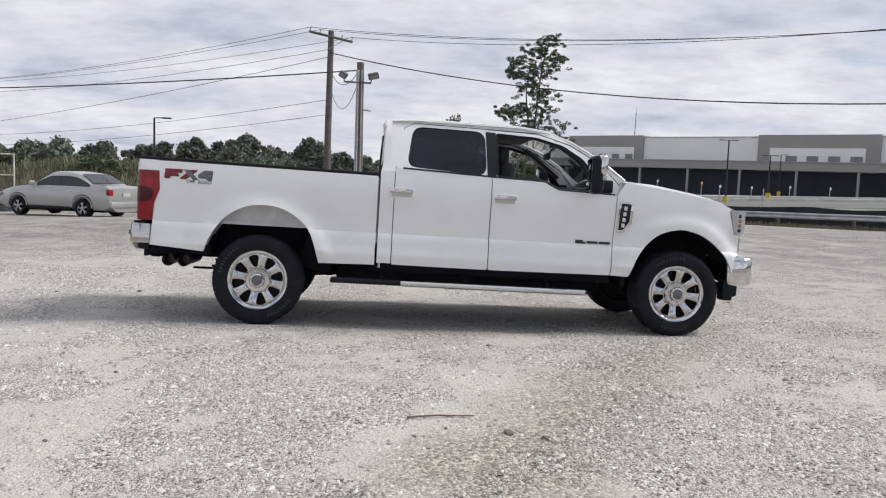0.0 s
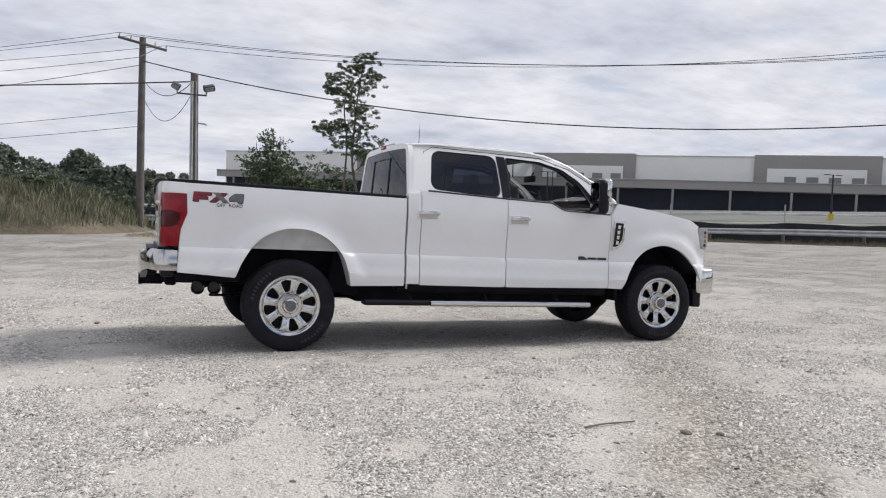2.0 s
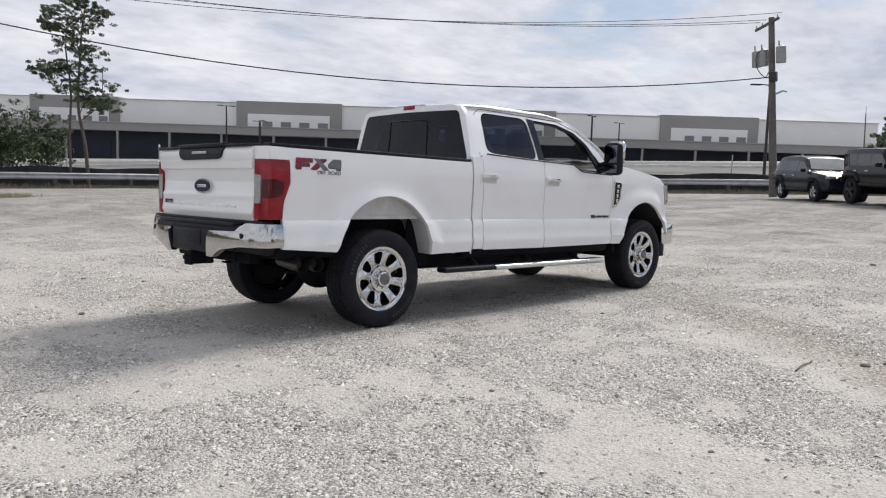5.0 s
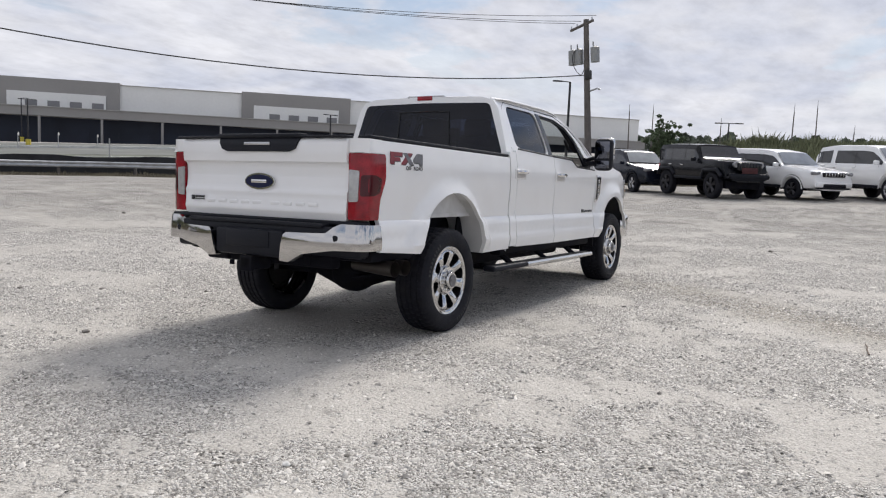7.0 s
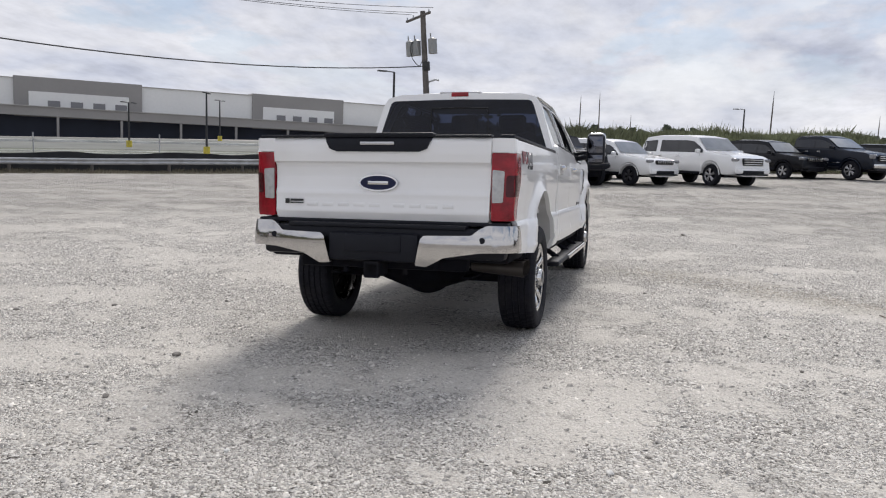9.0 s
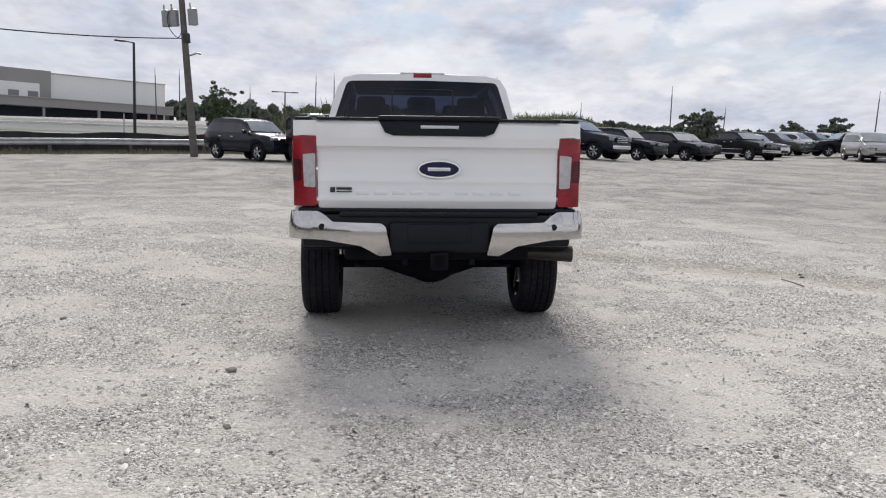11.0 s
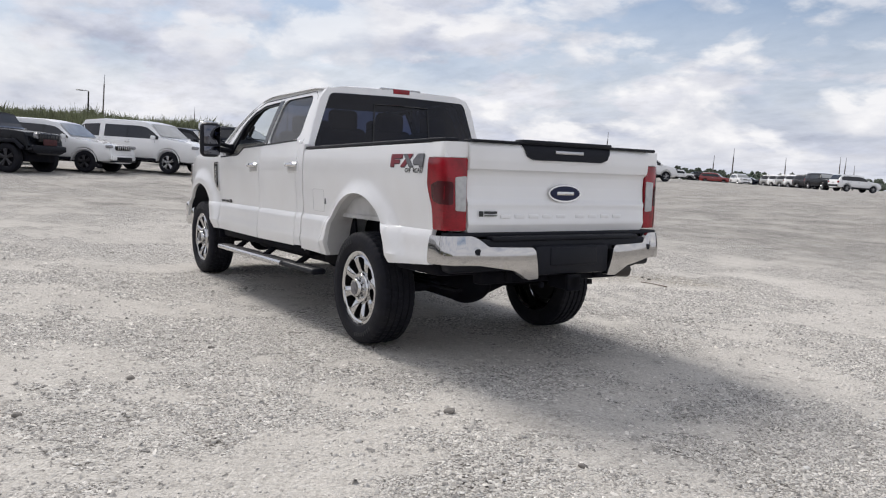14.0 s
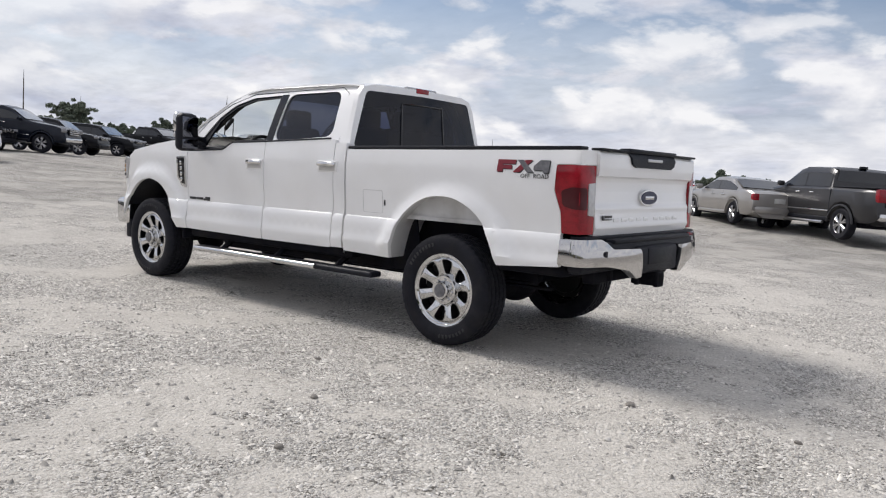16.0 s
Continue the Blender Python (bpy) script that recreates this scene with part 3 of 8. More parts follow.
    # body seams along the window line: black sill strip
    bm = B()
    tube(bm, [(x, s * (side_y(x, z) - 0.004), z + 0.006) for x, z in ((1.30, 1.53), (2.15, 1.50), (2.66, 1.488), (2.80, 1.418), (3.36, 1.40))], 0.009, 6)
    part("window_sill_strip", bm, M["black_plastic"], truck)

    # greenhouse side with its window openings
    gy = lambda z: 0.918 - 0.30 * (z - 1.46) - 0.20 * max(0, z - 1.46) ** 2 - 0.5 * max(0, z - 1.90) ** 2  # noqa: E731
    lay_g = lambda u, v: (u, s * (gy(v) - 0.02 * sstep(2.6, 3.4, u)), v)  # noqa: E731
    fold_g = lambda u, v: (u, s * (gy(v) - 0.02 * sstep(2.6, 3.4, u) - 0.05), v)  # noqa: E731
    outer = [(1.10, 1.49), (2.66, 1.47), (2.80, 1.40), (3.40, 1.385), (3.50, 1.53), (3.24, 1.725), (2.96, 1.885), (2.70, 1.985), (2.45, 2.015), (1.40, 2.02), (1.16, 1.995)]
    rear_win = rounded([(1.335, 1.555), (2.105, 1.512), (2.085, 1.945), (1.385, 1.952)], 0.10, 6)
    front_win = rounded([(2.20, 1.508), (2.66, 1.495), (2.81, 1.425), (3.345, 1.415), (3.05, 1.745), (2.86, 1.86), (2.60, 1.925), (2.19, 1.942)], 0.035)
    cab_side = part("cab_side", sheet(B(), outer, lay_g, holes=(rear_win, front_win), step=0.05, back=fold_g), M["paint"], truck)
    part("pillar_trim", sheet(B(), [(2.112, 1.512), (2.20, 1.508), (2.19, 1.944), (2.092, 1.946)], lambda u, v: (u, s * (gy(v) + 0.004), v), step=0.08, back=lambda u, v: (u, s * (gy(v) - 0.02), v)), M["gloss_black"], truck)
    # black frame round the front window and at its mirror corner
    fr_in = rounded([(2.225, 1.527), (2.665, 1.512), (2.82, 1.445), (3.20, 1.437), (3.03, 1.715), (2.84, 1.833), (2.595, 1.90), (2.215, 1.917)], 0.03)
    part("window_frame", sheet(B(), [p[:2] for p in front_win], lambda u, v: (u, s * (gy(v) - 0.02 * sstep(2.6, 3.4, u) - 0.012), v), holes=(fr_in,), step=0.05, back=lambda u, v: (u, s * (gy(v) - 0.05), v)), M["black_plastic"], truck)
    rw = part("rear_side_window", sheet(B(), [p[:2] for p in rear_win], lambda u, v: (u, s * (gy(v) - 0.014), v), step=0.12, out=(0, s, 0)), M["tint_side"], truck, "dark tinted rear door window")
    rw.visible_shadow = False
    bm = B()
    for a, b in (((2.153, 1.50), (2.125, 1.97)), ((2.125, 1.972), (1.40, 1.985)), ((1.40, 1.985), (1.30, 1.93)), ((1.30, 1.93), (1.235, 1.53))):
        tube(bm, [(a[0], s * (gy(a[1]) - 0.002), a[1]), (b[0], s * (gy(b[1]) - 0.002), b[1])], 0.004, 5)
    part("door_seam", bm, M["black_plastic"], truck)
    bm = B()
    for a, b in (((2.13, 1.972), (2.60, 1.962)), ((2.60, 1.962), (2.93, 1.868)), ((2.93, 1.868), (3.22, 1.705)), ((3.22, 1.705), (3.42, 1.50))):
        tube(bm, [(a[0], s * (gy(a[1]) - 0.022 * sstep(2.6, 3.4, a[0]) + 0.0), a[1]), (b[0], s * (gy(b[1]) - 0.022 * sstep(2.6, 3.4, b[0]) + 0.0), b[1])], 0.005, 5)
    part("door_seam", bm, M["black_plastic"], truck)
    # roof drip moulding
    bm = B()
    tube(bm, [(x, s * (gy(z) - 0.012), z + 0.006) for x, z in ((1.18, 1.995), (1.6, 2.018), (2.4, 2.015), (2.68, 1.988), (2.95, 1.89), (3.23, 1.73), (3.47, 1.545))], 0.010, 6)
    part("roof_moulding", bm, M["paint"], truck)

    # towing mirror: arms, shell, cap, glass
    bm = B()
    tube(bm, [(3.20, s * 0.90, 1.46), (3.13, s * 1.02, 1.475), (3.11, s * 1.08, 1.48)], 0.030, 8)
    tube(bm, [(3.22, s * 0.90, 1.515), (3.14, s * 1.02, 1.535), (3.12, s * 1.08, 1.54)], 0.022, 8)
    box(bm, (3.27, s * 0.895, 1.48), (0.16, 0.05, 0.13), 0.02)
    mir = part("mirror_arm", bm, M["black_plastic"], truck)
    bm = B()
    box(bm, (3.10, s * 1.155, 1.575), (0.13, 0.21, 0.36), 0.055, seg=3)
    part("mirror_shell", bm, M["black_plastic"], mir, "black mirror housing")
    bm = B()
    box(bm, (3.142, s * 1.159, 1.665), (0.095, 0.212, 0.205), 0.045, seg=3)
    part("mirror_cap", bm, M["chrome"], mir, "chrome mirror cap")
    bm = B()
    box(bm, (3.036, s * 1.155, 1.625), (0.006, 0.165, 0.19), 0.002)
    box(bm, (3.036, s * 1.155, 1.462), (0.006, 0.165, 0.085), 0.002)
    part("mirror_glass", bm, M["mirror"], mir)
    bm = B()
    box(bm, (3.155, s * 1.225, 1.548), (0.05, 0.06, 0.045), 0.012)
    part("mirror_lamp", bm, M["clear_lens"], mir)

    # running board: tube step with end caps and brackets
    bm = B()
    box(bm, (1.90, s * 0.985, 0.452), (2.46, 0.13, 0.05), 0.022, seg=3)
    board = part("running_board", bm, M["black_plastic"], truck, "black running board")
    bm = B()
    tube(bm, [(1.33, s * 1.045, 0.452), (3.10, s * 1.045, 0.452)], 0.027, 10)
    part("chrome_strip", bm, M["chrome"], board, "chrome edge strip")
    for bx in (1.15, 1.95, 2.75):
        bm = B()
        tube(bm, [(bx, s * 0.98, 0.46), (bx, s * 0.84, 0.56), (bx, s * 0.74, 0.62)], 0.028, 6)
        part("step_bracket", bm, M["under"], board)
    # rocker under the doors
    bm = B()
    box(bm, (2.2, s * 0.86, 0.60), (2.36, 0.12, 0.12), 0.03)
    part("rocker", bm, M["under"], truck)

    M["amber"] = mat("amber_lens", (0.30, 0.17, 0.07), 0.2, coat=0.3, vary=0.2, scale=30)
    # headlight that wraps the corner
    bm = B()
    hl = [(4.545, 1.312), (4.60, 1.095), (4.665, 1.075), (4.72, 1.12), (4.72, 1.325)]
    sheet(bm, rounded(hl, 0.02), lambda u, v: (u, s * (side_y(4.5, v) - 0.006 - 0.9 * max(0, u - 4.62) ** 1.3), v), step=0.05, back=lambda u, v: (u, s * (side_y(4.5, v) - 0.07), v))
    lamp = part("headlight", bm, M["clear_lens"], truck, "steel-rimmed headlight with dark reflectors")
    for k in range(4):
        bm = B()
        box(bm, (4.635, s * (side_y(4.5, 1.2) + 0.002 - 0.02), 1.13 + 0.047 * k), (0.075 - 0.008 * abs(k - 1.5), 0.014, 0.036), 0.008)
        part("reflector", bm, M["amber"] if k in (1, 2) else M["dash"], lamp)
    # front bumper corner
    bm = B()
    box(bm, (4.66, s * 0.80, 0.725), (0.24, 0.34, 0.29), 0.05, seg=3)
    part("front_bumper_corner", bm, M["chrome"], truck)
    bm = B()
    box(bm, (4.58, s * 0.86, 0.53), (0.11, 0.14, 0.20), 0.02)
    part("air_dam", bm, M["black_plastic"], truck)

# roof, hood, windscreen, front end
bm = B()
N, W = 22, 12
grid = []
for i in range(N + 1):
    u = i / N
    x = 1.13 + u * (2.74 - 1.13)
    zc = 2.045 + 0.022 * math.sin(math.pi * min(1, u * 1.05)) - 0.05 * sstep(0.8, 1.0, u) - 0.035 * (1 - sstep(0, 0.08, u))
    zs = interp(x, [(1.10, 1.985), (1.4, 2.008), (2.45, 2.005), (2.70, 1.975), (2.8, 1.95)])
    grid.append([])
    for j in range(W + 1):
        v = -1 + 2 * j / W
        yy = v * 0.72
        z = zc + (zs - zc) * abs(v) ** 3.2
        rib = 0.006 * sstep(0.1, 0.2, u) * (1 - sstep(0.85, 0.95, u)) * (1 if abs(abs(v) - 0.5) < 0.09 else 0)
        grid[-1].append(bm.verts.new((x, yy, z + rib)))
for i in range(N):
    for j in range(W):
        bm.faces.new((grid[i][j], grid[i + 1][j], grid[i + 1][j + 1], grid[i][j + 1]))
part("roof", bm, M["paint"], truck)
bm = B()
tube(bm, [(2.30, 0.0, 2.05), (2.24, 0, 2.10)], 0.02, 8, 0.006)
box(bm, (2.28, 0, 2.062), (0.14, 0.05, 0.02), 0.008)
part("roof_antenna", bm, M["black_plastic"], truck)

bm = B()
grid = []
for i in range(17):
    u = i / 16
    x = 3.42 + u * (4.74 - 3.42)
    zc = interp(x, [(3.42, 1.575), (3.95, 1.545), (4.42, 1.475), (4.62, 1.42), (4.74, 1.33)])
    ze = interp(x, [(3.42, 1.53), (3.95, 1.472), (4.42, 1.398), (4.55, 1.34), (4.74, 1.30)])
    hw = interp(x, [(3.42, 0.935), (4.2, 0.925), (4.6, 0.88), (4.74, 0.80)])
    grid.append([])
    for j in range(15):
        v = -1 + 2 * j / 14
        grid[-1].append(bm.verts.new((x, v * hw, zc + (ze - zc) * abs(v) ** 2.6 + 0.012 * math.exp(-((abs(v) - 0.45) / 0.1) ** 2))))
for i in range(16):
    for j in range(14):
        bm.faces.new((grid[i][j], grid[i + 1][j], grid[i + 1][j + 1], grid[i][j + 1]))
part("hood", bm, M["paint"], truck)

bm = B()
grid = []
for i in range(9):
    u = i / 8
    grid.append([])
    for j in range(13):
        v = -1 + 2 * j / 12
        hw = 0.84 + (0.70 - 0.84) * u
        grid[-1].append(bm.verts.new((3.52 - 0.82 * u - 0.09 * v * v * (1 - 0.4 * u) + 0.03 * math.sin(math.pi * u), v * hw, 1.545 + 0.445 * u - 0.01 * v * v)))
for i in range(8):
    for j in range(12):
        bm.faces.new((grid[i][j], grid[i + 1][j], grid[i + 1][j + 1], grid[i][j + 1]))
if sum((f.normal for f in bm.faces), Vector()).x < 0:
    bmesh.ops.reverse_faces(bm, faces=bm.faces)
wsc = part("windscreen", bm, M["glass"], truck)
wsc.visible_shadow = False

bm = B()
box(bm, (4.71, 0, 1.08), (0.10, 1.50, 0.46), 0.05, seg=3)
grille = part("grille", bm, M["gloss_black"], truck)
for k in range(2):
    bm = B()
    box(bm, (4.775, 0, 1.02 + 0.16 * k), (0.04, 1.40, 0.055), 0.015)
    part("grille_bar", bm, M["chrome"], grille)
bm = B()
box(bm, (4.76, 0, 0.72), (0.26, 1.62, 0.30), 0.06, seg=3)
part("front_bumper", bm, M["chrome"], truck)
bm = B()
box(bm, (4.70, 0, 0.52), (0.14, 1.5, 0.14), 0.03)
part("front_valance", bm, M["black_plastic"], truck)

# cab back: rear wall, rear window of three panes, high stop lamp
lay_b = lambda u, v: (1.10 + 0.20 * (v - 1.47) * 0.35 - 0.03 * (1 - (u / 0.8) ** 2), u, v)  # noqa: E731
fold_b = lambda u, v: (lay_b(u, v)[0] + 0.05, u, v)  # noqa: E731
back = [(-0.93, 1.42), (0.93, 1.42), (0.905, 1.50), (0.79, 1.90), (0.73, 1.985), (0.60, 2.015), (0.0, 2.025), (-0.60, 2.015), (-0.73, 1.985), (-0.79, 1.90), (-0.905, 1.50)]
glass = rounded([(-0.86, 1.47), (0.86, 1.47), (0.70, 1.955), (0.0, 1.965), (-0.70, 1.955)], 0.05)
part("cab_back", sheet(B(), back, lay_b, holes=(glass,), step=0.06, back=fold_b), M["paint"], truck)
part("cab_lower_back", box(B(), (1.12, 0, 1.0), (0.04, 1.84, 0.86), 0.01), M["paint"], truck)
lay_w = lambda u, v: (lay_b(u, v)[0] + 0.004, u, v)  # noqa: E731
rear_glass = part("rear_window", sheet(B(), [p[:2] for p in glass], lay_w, step=0.12, out=(-1, 0, 0)), M["tint"], truck, "dark tinted rear window")
rear_glass.visible_shadow = False
bm = B()
for yy in (-0.30, 0.30):
    tube(bm, [(lay_w(yy, 1.48)[0] - 0.004, yy, 1.48), (lay_w(yy, 1.88)[0] - 0.004, yy * 0.93, 1.875)], 0.008, 6)
tube(bm, [(lay_w(0, 1.88)[0] - 0.004, -0.28, 1.878), (lay_w(0, 1.88)[0] - 0.006, 0, 1.882), (lay_w(0, 1.88)[0] - 0.004, 0.28, 1.878)], 0.007, 6)
part("window_divider", bm, M["gloss_black"], rear_glass)
bm = B()
box(bm, (1.135, 0, 2.015), (0.05, 0.42, 0.05), 0.015)
stop = part("stop_lamp_housing", bm, M["clear_lens"], truck)
bm = B()
box(bm, (1.108, 0, 2.012), (0.012, 0.17, 0.042), 0.004)
part("stop_lamp", bm, M["red_lens"], stop, "red high stop lamp")

# bed: floor, inner walls, rails, tailgate
bed_floor = part("bed_floor", box(B(), (0.02, 0, 0.93), (2.16, 1.78, 0.03)), M["inner_white"], truck)
for k in range(9):
    part("floor_rib", box(B(), (0.02, -0.72 + 0.18 * k, 0.95), (2.14, 0.07, 0.014), 0.004), M["inner_white"], bed_floor)
for s in (-1, 1):
    part("bed_inner_wall", box(B(), (0.02, s * 0.86, 1.18), (2.14, 0.03, 0.50)), M["inner_white"], truck)
    part("wheel_tub", box(B(), (0.02, s * 0.72, 1.05), (0.95, 0.25, 0.22), 0.06), M["inner_white"], truck)
part("bed_bulkhead", box(B(), (1.055, 0, 1.19), (0.035, 1.80, 0.52), 0.008), M["inner_white"], truck)
for s in (-1, 1):
    bm = B()
    box(bm, (-0.005, s * 0.890, 1.4735), (2.17, 0.105, 0.024), 0.008, rot=Euler((0, radians(0.53), 0)))
    part("bed_rail_cap", bm, M["black_plastic"], truck)
bm = B()
box(bm, (1.06, 0, 1.465), (0.05, 1.75, 0.022), 0.008)
part("bulkhead_cap", bm, M["black_plastic"], truck)

# tailgate: a stamped panel with two creases and a black spoiler
GATE = [(0.885, -1.132), (0.925, -1.146), (0.955, -1.158), (0.975, -1.152), (1.055, -1.146), (1.085, -1.150), (1.115, -1.136), (1.20, -1.129), (1.275, -1.131), (1.294, -1.142), (1.306, -1.164), (1.36, -1.170), (1.44, -1.170), (1.465, -1.160), (1.478, -1.14)]
gate_x = lambda z: interp(z, GATE)  # noqa: E731
lay_t = lambda u, v: (gate_x(v) + 0.012 * (u / 0.8) ** 2, u, v)  # noqa: E731
bm = B()
zs_ = sorted({z for z, _ in GATE} | set(np.linspace(0.885, 1.478, 20).round(4).tolist()))
zs_ = [z for i, z in enumerate(zs_) if i == 0 or z - zs_[i - 1] > 0.004 or z in dict(GATE)]
net = []
for z in zs_:
    hw_ = 0.785 + 0.015 * (z - 0.885) / 0.593 - 0.018 * max(0, 1 - (z - 0.885) / 0.02) - 0.018 * max(0, 1 - (1.478 - z) / 0.015)
    net.append([bm.verts.new(lay_t(v * hw_, z)) for v in np.linspace(-1, 1, 41)])
for p_, q_ in zip(net, net[1:]):
    for i in range(40):
        bm.faces.new((p_[i], p_[i + 1], q_[i + 1], q_[i]))
edge = [r_[0] for r_ in net] + net[-1][1:] + [r_[-1] for r_ in net[-2::-1]] + net[0][-2:0:-1]
inner = [bm.verts.new((v.co.x * 0 + gate_x(v.co.z) + 0.05, v.co.y, v.co.z)) for v in edge]
for i in range(len(edge)):
    j = (i + 1) % len(edge)
    bm.faces.new((edge[i], edge[j], inner[j], inner[i]))
bmesh.ops.recalc_face_normals(bm, faces=bm.faces)
gate = part("tailgate", bm, M["paint"], truck, "white stamped tailgate", smooth=50)
bm = B()
box(bm, (-1.10, 0, 1.18), (0.03, 1.58, 0.56), 0.01)
part("gate_inner", bm, M["inner_white"], gate)
bm = B()
sheet(bm, [(-0.355, 1.395), (-0.30, 1.375), (0.30, 1.375), (0.355, 1.395), (0.40, 1.483), (-0.40, 1.483)], lambda u, v: (gate_x(v) - 0.014, u, v), step=0.04, back=lambda u, v: (gate_x(v) + 0.03, u, v))
box(bm, (-1.13, 0, 1.482), (0.09, 1.60, 0.016), 0.006)
box(bm, (-1.135, 0, 1.492), (0.09, 0.80, 0.026), 0.01)
spoiler = part("gate_spoiler", bm, M["black_plastic"], gate, "black tailgate spoiler and handle surround")
bm = B()
box(bm, (-1.186, 0, 1.432), (0.008, 0.25, 0.022), 0.003)
part("gate_handle", bm, M["steel"], spoiler)
# badge: an oval with a bright rim and a plain pale stroke
bm = B()
sheet(bm, [(0.142 * math.cos(a), 1.16 + 0.060 * math.sin(a)) for a in np.linspace(0, 2 * math.pi, 40, endpoint=False)], lambda u, v: (-1.156, u, v), step=0.03, back=lambda u, v: (-1.135, u, v))
badge = part("oval_badge", bm, M["chrome"], gate, "blue oval badge with chrome rim")
bm = B()
sheet(bm, [(0.130 * math.cos(a), 1.16 + 0.049 * math.sin(a)) for a in np.linspace(0, 2 * math.pi, 40, endpoint=False)], lambda u, v: (-1.160, u, v), step=0.03, back=lambda u, v: (-1.15, u, v))
part("badge_field", bm, M["blue_oval"], badge)
bm = B()
box(bm, (-1.1605, 0, 1.16), (0.004, 0.15, 0.024), 0.0015)
part("badge_stroke", bm, M["chrome"], badge)
# embossed word along the lower gate, as plain raised bars
for k in range(9):
    bm = B()
    ky = 0.50 - 0.118 * k - (0.06 if k > 4 else 0)
    box(bm, (gate_x(1.005) + 0.001, ky, 1.005), (0.007, 0.082, 0.026), 0.003)
    part("embossed_bar", bm, M["paint"], gate)
bm = B()
box(bm, (gate_x(1.03) - 0.003, 0.695, 1.022), (0.005, 0.032, 0.034), 0.001)
box(bm, (gate_x(1.03) - 0.003, 0.62, 1.030), (0.005, 0.10, 0.016), 0.001)
box(bm, (gate_x(1.03) - 0.003, 0.62, 1.010), (0.005, 0.10, 0.007), 0.001)
part("dealer_sticker", bm, M["decal_black"], gate, "small dark sticker with unreadable print")

# tail lamps, wrapping the corners
for s in (-1, 1):
    def lamp_map(u, v, s=s, o=0.0):
        # u runs from the gate's edge round the corner and along the side
        flat = 0.155
        if u < flat:
            k = u / flat
            return (-1.135 - o + 0.035 * k**3, s * (0.80 + u), v)
        a = u - flat
        y = side_y(-1.0, v) + 0.006 + o
        k = min(1, a / 0.05)
        return (-1.10 - o * 0.4 + a * (0.55 + 0.45 * k), s * (0.955 + (y - 0.955) * k), v)

    bm = B()
    sheet(bm, [(0.0, 1.374), (0.33, 1.374), (0.30, 1.468), (0.0, 1.470)], lambda u, v: lamp_map(u, v, o=-0.002), step=0.03, back=lambda u, v: lamp_map(u, v, o=-0.03))
    part("bed_corner", bm, M["paint"], truck)
    outline = rounded([(0.0, 0.915), (0.275, 0.915), (0.285, 1.06), (0.335, 1.20), (0.33, 1.37), (0.0, 1.37)], 0.015)
    bm = B()
    sheet(bm, outline, lamp_map, step=0.03, back=lambda u, v: (-1.02, s * 0.80 if u < 0.02 else s * 0.88, v))
    tail = part("tail_lamp", bm, M["red_lens"], truck, "red tail lamp with clear reversing lens")
    bm = B()
    sheet(bm, rounded([(0.006, 1.035), (0.080, 1.04), (0.088, 1.25), (0.006, 1.258)], 0.012), lambda u, v: lamp_map(u, v, o=0.006), step=0.03, back=lambda u, v: lamp_map(u, v, o=-0.01))
    part("reversing_lens", bm, M["clear_lens"], tail)
    bm = B()
    sheet(bm, rounded([(0.096, 1.075), (0.20, 1.08), (0.27, 1.10), (0.285, 1.20), (0.20, 1.225), (0.100, 1.22)], 0.02), lambda u, v: lamp_map(u, v, o=0.004), step=0.03, back=lambda u, v: lamp_map(u, v, o=-0.01))
    part("dark_lens", bm, M["dark_red"], tail)
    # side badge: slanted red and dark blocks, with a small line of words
    bm = B()
    fx = lambda u, v, o=0.003: ((-0.88 + 1.03 * u if s < 0 else -0.445 - 1.03 * u), s * (side_y(-0.6, 1.31 + v) + o), 1.31 + v)  # noqa: E731
    FX_LEFT = ([(0, 0), (0.048, 0), (0.048, 0.022), (0.122, 0.022), (0.122, 0.048), (0.048, 0.048), (0.048, 0.056), (0.148, 0.056), (0.155, 0.085), (0.008, 0.085)], [(0.132, 0), (0.185, 0), (0.285, 0.085), (0.228, 0.085)])
    for poly in FX_LEFT:
        sheet(bm, poly, fx, step=0.03, back=lambda u, v: fx(u, v, 0.0))
    badge_red = part("side_badge", bm, M["decal_red"], truck, "red and dark off-road badge on the bed side")
    bm = B()
    FX_RIGHT = ([(0.245, 0.0), (0.298, 0.0), (0.212, 0.085), (0.162, 0.085)], [(0.295, 0.016), (0.368, 0.016), (0.368, 0.0), (0.410, 0.0), (0.418, 0.085), (0.345, 0.085), (0.295, 0.045)])
    for poly in FX_RIGHT:
        sheet(bm, poly, lambda u, v: fx(u, v, 0.004), step=0.03, back=lambda u, v: fx(u, v, 0.0))
    part("badge_block", bm, M["decal_grey"], badge_red)
    bm = B()
    for poly in FX_LEFT + FX_RIGHT:
        sheet(bm, poly, lambda u, v: fx(u + 0.006, v - 0.006, 0.0015), step=0.03)
    part("badge_outline", bm, M["decal_black"], badge_red)
    for text, wx in (("OFF", 0.150), ("ROAD", 0.0)):
        cu = bpy.data.curves.new("words", "FONT")
        cu.body, cu.size, cu.align_x, cu.space_character, cu.extrude = text, 0.042, "RIGHT", 1.05, 0.001
        tmp = bpy.data.objects.new("words", cu)
        me = bpy.data.meshes.new_from_object(tmp)
        bpy.data.objects.remove(tmp)
        me.materials.append(M["decal_black"])
        words = new("badge_word", me)
        words.parent = badge_red
        words.matrix_basis = Matrix.Translation((-0.452 - wx if s < 0 else -0.872 + wx, s * (side_y(-0.6, 1.28) + 0.003), 1.272)) @ (Euler((radians(90), 0, 0 if s < 0 else radians(180))).to_matrix().to_4x4())

M["seam_grey"] = mat("seam_grey", (0.55, 0.55, 0.55), 0.6, vary=0.1)
